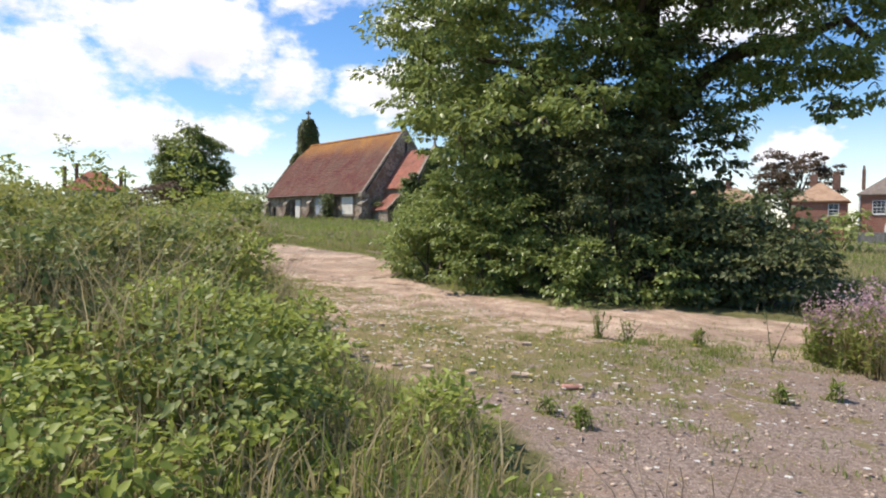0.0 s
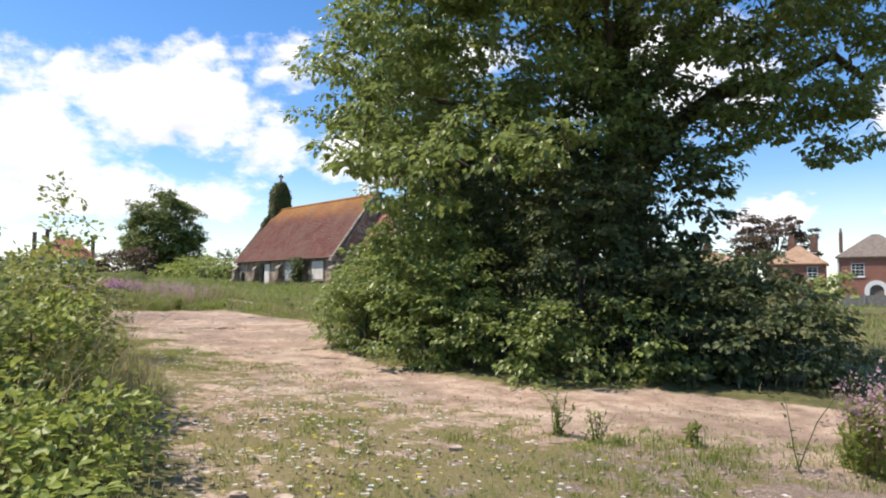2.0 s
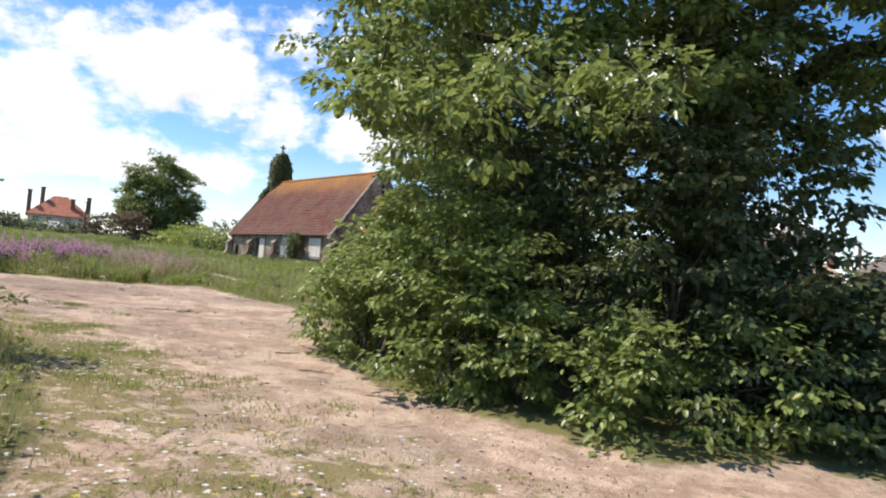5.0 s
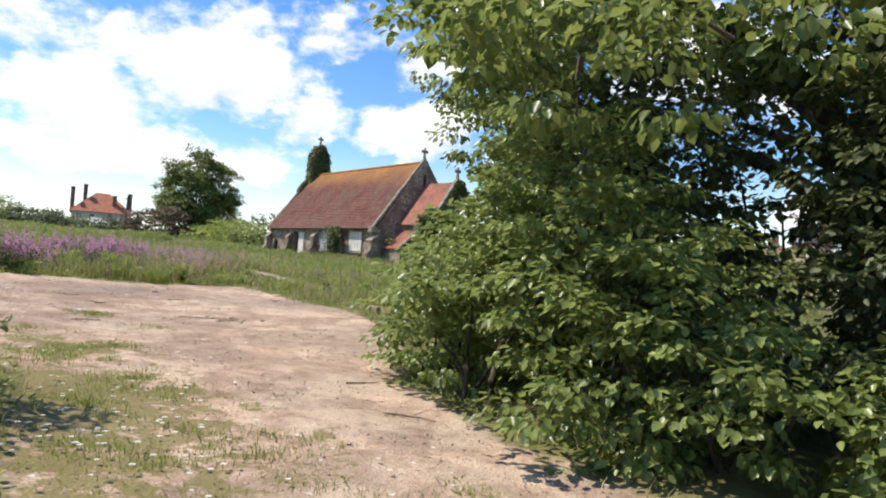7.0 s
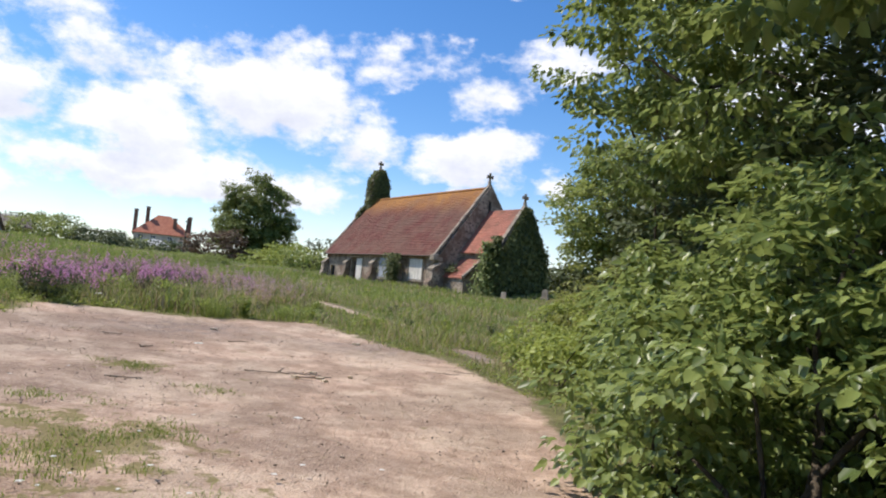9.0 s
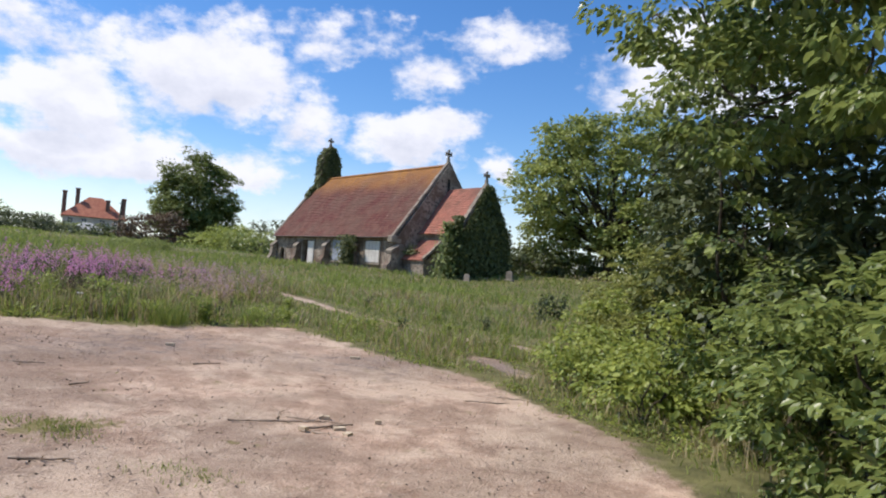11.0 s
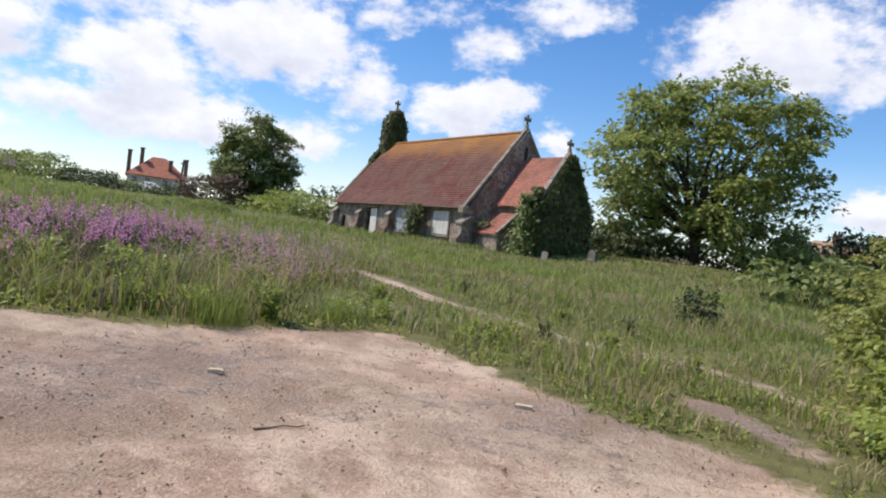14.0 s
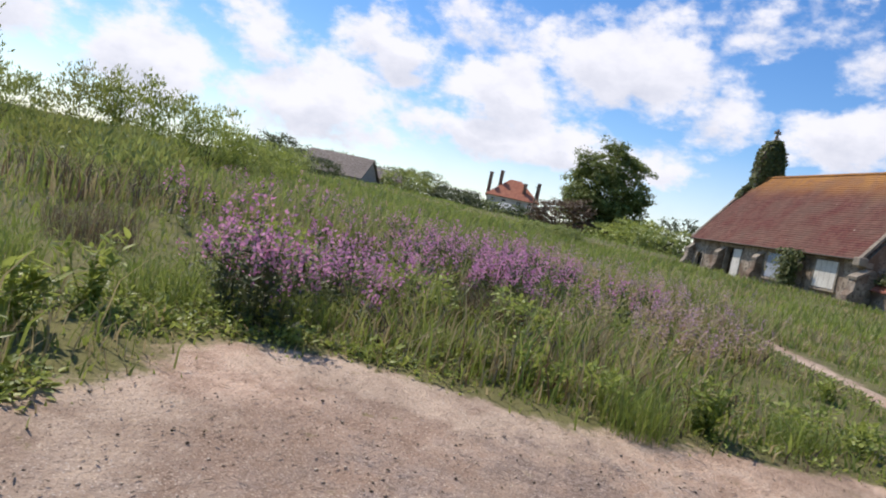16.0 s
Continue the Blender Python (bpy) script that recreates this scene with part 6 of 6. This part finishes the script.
# ---- houses ----
def hipped_roof(x0, y0, x1, y1, z, h, over=0.35):
    x0, y0, x1, y1 = x0 - over, y0 - over, x1 + over, y1 + over
    bm = bmesh.new()
    w = min(x1 - x0, y1 - y0) / 2
    ym = (y0 + y1) / 2
    low = [bm.verts.new(p) for p in ((x0, y0, z), (x1, y0, z), (x1, y1, z), (x0, y1, z))]
    if (x1 - x0) - 2 * w > 0.3:
        a, b = bm.verts.new((x0 + w, ym, z + h)), bm.verts.new((x1 - w, ym, z + h))
        for f in ((low[0], low[1], b, a), (low[1], low[2], b), (low[2], low[3], a, b), (low[3], low[0], a)):
            bm.faces.new(f)
    else:
        a = bm.verts.new(((x0 + x1) / 2, ym, z + h))
        for k in range(4):
            bm.faces.new((low[k], low[(k + 1) % 4], a))
    bot = [bm.verts.new((v.co.x, v.co.y, z - 0.15)) for v in low]
    for k in range(4):
        bm.faces.new((low[k], bot[k], bot[(k + 1) % 4], low[(k + 1) % 4]))
    bm.faces.new(bot[::-1])
    bmesh.ops.recalc_face_normals(bm, faces=bm.faces)
    return bm


def sash_window(parent, x, z, w, h, y=0.0, bars=(3, 4)):
    """A white sash window set in a wall whose face is at y."""
    bm = bmesh.new()
    t = 0.07
    for a in ((x - w / 2, z, x - w / 2 + t, z + h), (x + w / 2 - t, z, x + w / 2, z + h), (x - w / 2, z, x + w / 2, z + t), (x - w / 2, z + h - t, x + w / 2, z + h), (x - w / 2, z + h / 2 - t / 2, x + w / 2, z + h / 2 + t / 2)):
        box(bm, a[0], y - 0.04, a[1], a[2], y + 0.1, a[3])
    for k in range(1, bars[0]):
        xx = x - w / 2 + w * k / bars[0]
        box(bm, xx - 0.018, y - 0.01, z + t, xx + 0.018, y + 0.06, z + h - t)
    for k in range(1, bars[1]):
        zz = z + h * k / bars[1]
        box(bm, x - w / 2 + t, y - 0.01, zz - 0.018, x + w / 2 - t, y + 0.06, zz + 0.018)
    win = part("window", bm, M_PAINT, parent)
    part("pane", boxed(x - w / 2 + 0.02, y + 0.07, z + 0.02, x + w / 2 - 0.02, y + 0.09, z + h - 0.02), M_GLASS, win)
    part("sill", boxed(x - w / 2 - 0.1, y - 0.12, z - 0.12, x + w / 2 + 0.1, y + 0.05, z - 0.002, bevel=0.02), M_PAINT, win)


def build_brick_house():
    m = pose(54.3, 82, 0.1, 0, 0, -34)
    t = thing("brick_house", m, "two-storey red brick house with slate hipped roof and white arched doorway", "house")
    holes = [(-2.6, 3.1, -1.2, 4.75), (1.2, 3.1, 2.6, 4.75), (-0.7, -0.3, 0.7, 2.2)]
    part("wall", cut_wall(-3.9, 3.9, -0.8, 5.5, 0, 0.35, holes), M_BRICK, t)
    part("wall", boxed(-3.9, 0.352, -0.8, -3.55, 7.0, 5.5), M_BRICK, t)
    part("wall", boxed(3.55, 0.352, -0.8, 3.9, 7.0, 5.5), M_BRICK, t)
    part("wall", boxed(-3.548, 6.65, -0.8, 3.548, 7.0, 5.5), M_BRICK, t)
    part("roof", hipped_roof(-3.9, 0, 3.9, 7, 5.55, 2.9), M_SLATE, t)
    sash_window(t, -1.9, 3.1, 1.38, 1.64)
    sash_window(t, 1.9, 3.1, 1.38, 1.64)
    bm = bmesh.new()
    for k in range(12):
        a0, a1 = math.pi * k / 12, math.pi * (k + 1) / 12
        vs = [bm.verts.new((r * math.cos(a), -0.1, 1.4 + r * math.sin(a))) for r, a in ((0.72, a0), (1.25, a0), (1.25, a1), (0.72, a1))]
        f = bm.faces.new(vs)
        r = bmesh.ops.extrude_face_region(bm, geom=[f])
        bmesh.ops.translate(bm, vec=(0, 0.22, 0), verts=[v for v in r["geom"] if isinstance(v, bmesh.types.BMVert)])
    bmesh.ops.recalc_face_normals(bm, faces=bm.faces)
    d = part("doorway", bm, M_PAINT, t, "white arched door surround")
    for s in (-1, 1):
        part("pilaster", boxed(s * 1.0 - 0.26, -0.1, -0.6, s * 1.0 + 0.26, 0.12, 1.398, bevel=0.02), M_PAINT, d)
    part("door_leaf", boxed(-0.7, 0.15, -0.5, 0.7, 0.22, 1.5), M_SLATE, d)
    part("fanlight", boxed(-0.7, 0.13, 1.5, 0.7, 0.2, 2.2), M_GLASS, d)
    part("downpipe", boxed(-4.05, -0.12, -0.8, -3.86, -0.002, 5.4, bevel=0.03), M_PAINT, t)
    c = part("chimney", boxed(-3.9, 2.6, 6.2, -3.5, 3.1, 8.8, bevel=0.04), M_POT, t)
    part("chimney_pot", boxed(-3.82, 2.7, 8.8, -3.58, 3.0, 9.3, bevel=0.04), M_POT, c)


def build_terrace(name, m, length, mt, label, wins, eave=5.2, rise=2.6, depth=7.5, wall=None):
    t = thing(name, m, label, "house")
    w = wall or M_BRICK
    holes = [(x - 0.6, 3.0, x + 0.6, 4.5) for x in wins]
    part("wall", cut_wall(0, length, -1.5, eave, 0, 0.35, holes), w, t)
    part("wall", boxed(0, 0.352, -1.5, 0.35, depth, eave), w, t)
    part("wall", boxed(length - 0.35, 0.352, -1.5, length, depth, eave), w, t)
    part("wall", boxed(0.352, depth - 0.35, -1.5, length - 0.352, depth, eave), w, t)
    part("roof", hipped_roof(0, 0, length, depth, eave + 0.02, rise), mt, t)
    for x in wins:
        sash_window(t, x, 3.0, 1.18, 1.48, 0.0, (2, 4))
    for x in (length * 0.3, length * 0.72):
        c = part("chimney", boxed(x, depth / 2 - 0.4, eave + rise * 0.6, x + 0.9, depth / 2 + 0.4, eave + rise + 0.9, bevel=0.04), M_POT, t)
        for k in range(2):
            part("chimney_pot", boxed(x + 0.12 + k * 0.4, depth / 2 - 0.14, eave + rise + 0.9, x + 0.38 + k * 0.4, depth / 2 + 0.14, eave + rise + 1.3, bevel=0.04), M_POT, c)


build_brick_house()
build_terrace("brick_terrace", pose(44.8, 88.6, 0.0, 0, 0, -32), 6.2, M_BROWNTILE, "red brick house end with brown tiled hipped roof", (4.8,), 4.9, 2.6)
build_terrace("long_terrace", pose(26, 99.0, 0.2, 0, 0, -22), 18.5, M_BROWNTILE, "long low brick terrace with weathered brown tiled roof", (2.5, 6, 9.5, 13, 16), 4.6, 2.2)


def fence(x0, y0, x1, y1, h, n, label):
    t = thing("fence", pose(x0, y0, 0), label, "fence")
    d = Vector((x1 - x0, y1 - y0, 0))
    ang = math.degrees(math.atan2(d.y, d.x))
    for k in range(n + 1):
        x, y = d.x * k / n, d.y * k / n
        z = float(land(x0 + x, y0 + y))
        ob = part("post", boxed(-0.06, -0.06, -0.3, 0.06, 0.06, h, bevel=0.01), M_FENCE, t)
        ob.matrix_basis = pose(x, y, z, 0, 0, ang)
        if k < n:
            z2 = float(land(x0 + d.x * (k + 1) / n, y0 + d.y * (k + 1) / n))
            ln = d.length / n
            slope = math.degrees(math.atan2(z2 - z, ln))
            ob = part("panel", boxed(0.062, -0.02, 0.05, ln - 0.062, 0.02, h * 0.93), M_FENCE, t)
            ob.matrix_basis = pose(x, y, z, 0, 0, ang) @ pose(0, 0, 0, 0, -slope, 0)


fence(46, 76, 80, 66, 1.4, 14, "weathered grey wooden fence before the brick house")


def build_red_house():
    t = thing("red_roofed_house", pose(-100.8, 190, 5.2, 0, 0, 29), "pale house with steep red hipped roof and tall brick chimneys", "house")
    holes = [(x - 0.7, 2.7, x + 0.7, 4.1) for x in (-5.4, -2.2, 2.2, 5.4)]
    part("wall", cut_wall(-7.2, 7.6, -2.5, 4.6, 0, 0.4, holes), M_RENDER, t)
    part("wall", boxed(-7.2, 0.402, -2.5, -6.8, 11.5, 4.6), M_RENDER, t)
    part("wall", boxed(7.2, 0.402, -2.5, 7.6, 11.5, 4.6), M_RENDER, t)
    part("wall", boxed(-6.798, 11.1, -2.5, 7.198, 11.5, 4.6), M_RENDER, t)
    part("roof", hipped_roof(-7.2, 0, 7.6, 11.5, 4.62, 5.6, 0.6), M_REDTILE, t)
    for x in (-5.4, -2.2, 2.2, 5.4):
        sash_window(t, x, 2.7, 1.38, 1.38, 0.0, (2, 2))
    for x, y, h in ((-7.2, 3.0, 11.2), (-4.2, 4.6, 12.3), (3.2, 2.0, 9.6), (7.2, 4.4, 10.6)):
        c = part("chimney", boxed(x - 0.5, y - 0.5, 4.0, x + 0.5, y + 0.5, h - 0.3, bevel=0.05), M_POT, t)
        part("chimney_cap", boxed(x - 0.62, y - 0.62, h - 0.3, x + 0.62, y + 0.62, h, bevel=0.06), M_POT, c)


build_red_house()


def build_tent():
    t = thing("marquee", pose(-66.5, 126, float(land(-66.5, 126)), 0, 0, 28), "small white marquee tent in front of the house", "tent")
    bm = bmesh.new()
    c = [bm.verts.new(p) for p in ((-2.6, -1.6, 1.9), (2.6, -1.6, 1.9), (2.6, 1.6, 1.9), (-2.6, 1.6, 1.9))]
    a, b = bm.verts.new((-0.7, 0, 3.1)), bm.verts.new((0.7, 0, 3.1))
    for f in ((c[0], c[1], b, a), (c[1], c[2], b), (c[2], c[3], a, b), (c[3], c[0], a)):
        bm.faces.new(f)
    bmesh.ops.solidify(bm, geom=bm.faces[:], thickness=0.04)
    part("canopy", bm, M_PAINT, t)
    for x in (-2.5, 2.5):
        for y in (-1.5, 1.5):
            part("leg", boxed(x - 0.05, y - 0.05, 0, x + 0.05, y + 0.05, 1.9), M_PAINT, t)


build_tent()


def build_pole():
    x, y = -61, 125.5
    t = thing("utility_pole", pose(x, y, float(land(x, y)), 0, 3, 0), "dark leaning wooden utility pole", "pole")
    V, F = tube(np.array([[0, 0, -0.3], [0, 0, 4], [0, 0, 8.2]]), [0.22, 0.19, 0.15], 8)
    np_part("shaft", V, F, M_POLE, t)
    part("crossarm", boxed(-0.5, -0.06, 7.5, 0.5, 0.06, 7.65, bevel=0.01), M_POLE, t)


build_pole()


def gable_house(name, m, w, d, eave, rise, roof, wall, label):
    t = thing(name, m, label, "house")
    part("wall", cut_wall(-w / 2, w / 2, -2, eave, 0, 0.3, [(-w * 0.3, 1.0, -w * 0.12, eave - 0.3), (w * 0.12, 1.0, w * 0.3, eave - 0.3)]), wall, t)
    part("wall", boxed(-w / 2, d - 0.3, -2, w / 2, d, eave), wall, t)
    for x in (-w / 2, w / 2 - 0.3):
        part("gable_wall", prism([(x, 0.302, -2), (x, d - 0.302, -2), (x, d - 0.302, eave), (x, d / 2, eave + rise - 0.12), (x, 0.302, eave)], (0.3, 0, 0)), wall, t)
    for s in (0, 1):
        y0 = (-0.4, d + 0.4)[s]
        part("roof", roof_slab(-w / 2 - 0.3, w / 2 + 0.3, y0, eave - 0.1, d / 2, eave + rise, 14), roof, t)
    for x in (-w * 0.21, w * 0.21):
        sash_window(t, x, 1.0, w * 0.17, eave - 1.35, 0.0, (2, 2))


gable_house("hill_house", pose(-75, 88.8, float(land(-75, 88.8)) - 1.9, 0, 0, 24), 9.5, 9, 2.4, 3.1, M_SLATE, M_FENCE, "low house with long weathered brown roof on the rise")
gable_house("hill_bungalow", pose(-86, 112, float(land(-86, 112)) - 0.9, 0, 0, 40), 9, 7, 2.2, 1.9, M_SLATE, M_RENDER, "pale bungalow with grey-brown roof on the rise")
gable_house("shed", pose(3.5, 92, float(land(3.5, 92)), 0, 0, -10), 12, 6, 2.0, 1.2, M_SLATE, M_FENCE, "low grey shed beyond the chestnut tree")

# ---- litter on the clearing ----
def stick(x, y, length, ang, r, material, label, name="stick", forks=0):
    z = float(land(x, y))
    t = thing(name, pose(x, y, z + r * 0.9, 0, 0, ang), label, "stick", "fallen sticks")
    p = limb_path((-length / 2, 0, 0), (length / 2, 0, 0.01), 0, 6, 0.25)
    p[:, 2] = 0
    V = [tube(p, np.linspace(r, r * 0.55, 6), 6)]
    for k in range(forks):
        q = p[2 + k % 3]
        V.append(tube(limb_path(q, q + np.array([length * 0.22, (1 if k % 2 else -1) * length * 0.25, 0.05]), 0, 4, 0.2), np.linspace(r * 0.5, r * 0.2, 4), 5))
    np_part("twig", *join(V), material, t)


for x, y, ln, an, r, f in ((-4.75, 19.35, 0.6, 15, 0.009, 3), (-4.95, 19.6, 0.5, 100, 0.009, 2), (-4.35, 19.0, 0.4, -30, 0.010, 1), (-4.6, 19.45, 0.5, -8, 0.009, 3), (-4.4, 19.3, 0.45, 35, 0.012, 2), (-5.1, 19.2, 0.4, 5, 0.009, 1), (-2.75, 21.3, 0.75, -12, 0.016, 1), (-2.9, 21.0, 0.5, 8, 0.012, 0),
                           (-6.0, 17.6, 0.4, 10, 0.012, 1), (-6.4, 21.6, 0.35, 40, 0.01, 0), (-8.0, 20.4, 0.5, 10, 0.011, 1), (-1.0, 13.9, 0.6, -20, 0.012, 2),
                           (-1.5, 15.2, 0.5, 20, 0.012, 1), (-7.0, 19.8, 0.22, 70, 0.012, 0), (0.2, 11.6, 0.3, 30, 0.012, 0), (1.7, 8.4, 0.5, 5, 0.01, 1), (-3.4, 16.4, 0.35, -40, 0.01, 0)):
    stick(x, y, ln, an, r, M_TWIG, "dry broken stick lying on sandy ground", forks=f)
for x, y, ln, an in ((-4.5, 19.55, 0.10, 5), (-4.3, 19.2, 0.11, 20), (-4.6, 19.1, 0.08, -30), (-4.2, 19.05, 0.08, 60), (-4.0, 19.6, 0.06, 10), (-4.75, 23.1, 0.15, -5), (-7.3, 22.6, 0.12, 10)):
    z = float(land(x, y))
    t = thing("wood_chip", pose(x, y, z, 0, 0, an), "pale split wood chip on sandy ground", "wood chip", "wood chips")
    part("chip", prism([(-ln / 2, -0.03, 0), (ln / 2, -0.025, 0), (ln / 2.3, 0.03, 0), (-ln / 2.2, 0.035, 0)], (0, 0, 0.035)), M_CHIP, t)
t = thing("brick_shard", pose(1.16, 6.2, float(land(1.16, 6.2)), 0, 0, 10), "broken piece of red brick on gravel", "brick")
part("shard", boxed(-0.10, -0.045, -0.015, 0.10, 0.045, 0.022, bevel=0.012), M_SHARD, t)

for x, y, w, rz in ((-0.51, 6.68, 0.11, 20), (-0.2, 6.65, 0.13, -15), (0.23, 6.54, 0.12, 40), (0.71, 6.51, 0.2, 5), (1.6, 6.32, 0.09, 60), (0.95, 8.1, 0.12, 10), (-0.9, 8.9, 0.1, 33)):
    t = thing("stone", pose(x, y, float(land(x, y)), 3, 2, rz), "flat pale broken stone lying on gravel", "stone", "stones on the clearing")
    part("slab", prism([(-w / 2, -w * 0.3, -0.015), (w * 0.1, -w * 0.38, -0.015), (w / 2, -w * 0.22, -0.015), (w * 0.42, w * 0.3, -0.015), (-w * 0.1, w * 0.36, -0.015), (-w * 0.46, w * 0.2, -0.015)], (0, 0, 0.045)), M_PEBBLE, t)


def pebbles(n, box4, smin, smax, label, dens, material=M_PEBBLE):
    x, y = rng.uniform(box4[0], box4[1], n), rng.uniform(box4[2], box4[3], n)
    k = bare(x, y) > dens
    x, y = x[k], y[k]
    n = len(x)
    s = smin + (smax - smin) * rng.random(n) ** 3
    base = np.array([(1, 0, 0), (0, 1, 0), (-1, 0, 0), (0, -1, 0), (0, 0, 0.7), (0, 0, -0.5)], float)
    sc = rng.uniform(0.6, 1.2, (n, 1, 3))
    th = rng.uniform(0, 6.28, n)
    R = np.stack([np.stack([np.cos(th), -np.sin(th)], -1), np.stack([np.sin(th), np.cos(th)], -1)], 1)
    V = base[None] * sc
    V[..., :2] = np.einsum("nij,nkj->nki", R, V[..., :2])
    V = V * s[:, None, None] + np.stack([x, y, land(x, y) + 0.2 * s], 1)[:, None]
    F = np.array([(0, 1, 4), (1, 2, 4), (2, 3, 4), (3, 0, 4), (1, 0, 5), (2, 1, 5), (3, 2, 5), (0, 3, 5)])
    F = (np.arange(n) * 6)[:, None, None] + F[None]
    tagged(np_part("pebbles", V.reshape(-1, 3), F.reshape(-1, 3), material), label, "pebbles", kind="stuff")


pebbles(24000, (-10.5, 8, 2, 25.5), 0.004, 0.017, "loose stones and grit on the sandy clearing", 0.45)
pebbles(12000, (-10.5, 3, 10, 25.5), 0.004, 0.015, "dark crumbs of earth and bark on the sandy clearing", 0.45, M_BARK)
pebbles(4000, (-1, 6, 3, 9), 0.006, 0.03, "loose pale gravel on the clearing", 0.45)


def litter(n, box4, label):
    """Short dead stems and crumbs of leaf lying about."""
    x, y = rng.uniform(box4[0], box4[1], n), rng.uniform(box4[2], box4[3], n)
    k = bare(x, y) > 0.4
    x, y = x[k], y[k]
    n = len(x)
    P = np.stack([x, y, land(x, y) + 0.014], 1)
    a = rng.uniform(0, 6.283, n)
    ax = np.stack([np.cos(a), np.sin(a), rng.uniform(0.0, 0.35, n)], 1)
    l = 0.015 + 0.07 * rng.random(n) ** 3
    tagged(np_part("dead_litter", *leaves(P, ax, np.tile([0, 0, 1.0], (n, 1)), l, np.minimum(l * 0.5, 0.012)), M_RUST), label, "litter", kind="stuff")


litter(15000, (-10.5, 8, 2, 25.5), "dry brown crumbs of stem and leaf on the sandy clearing")
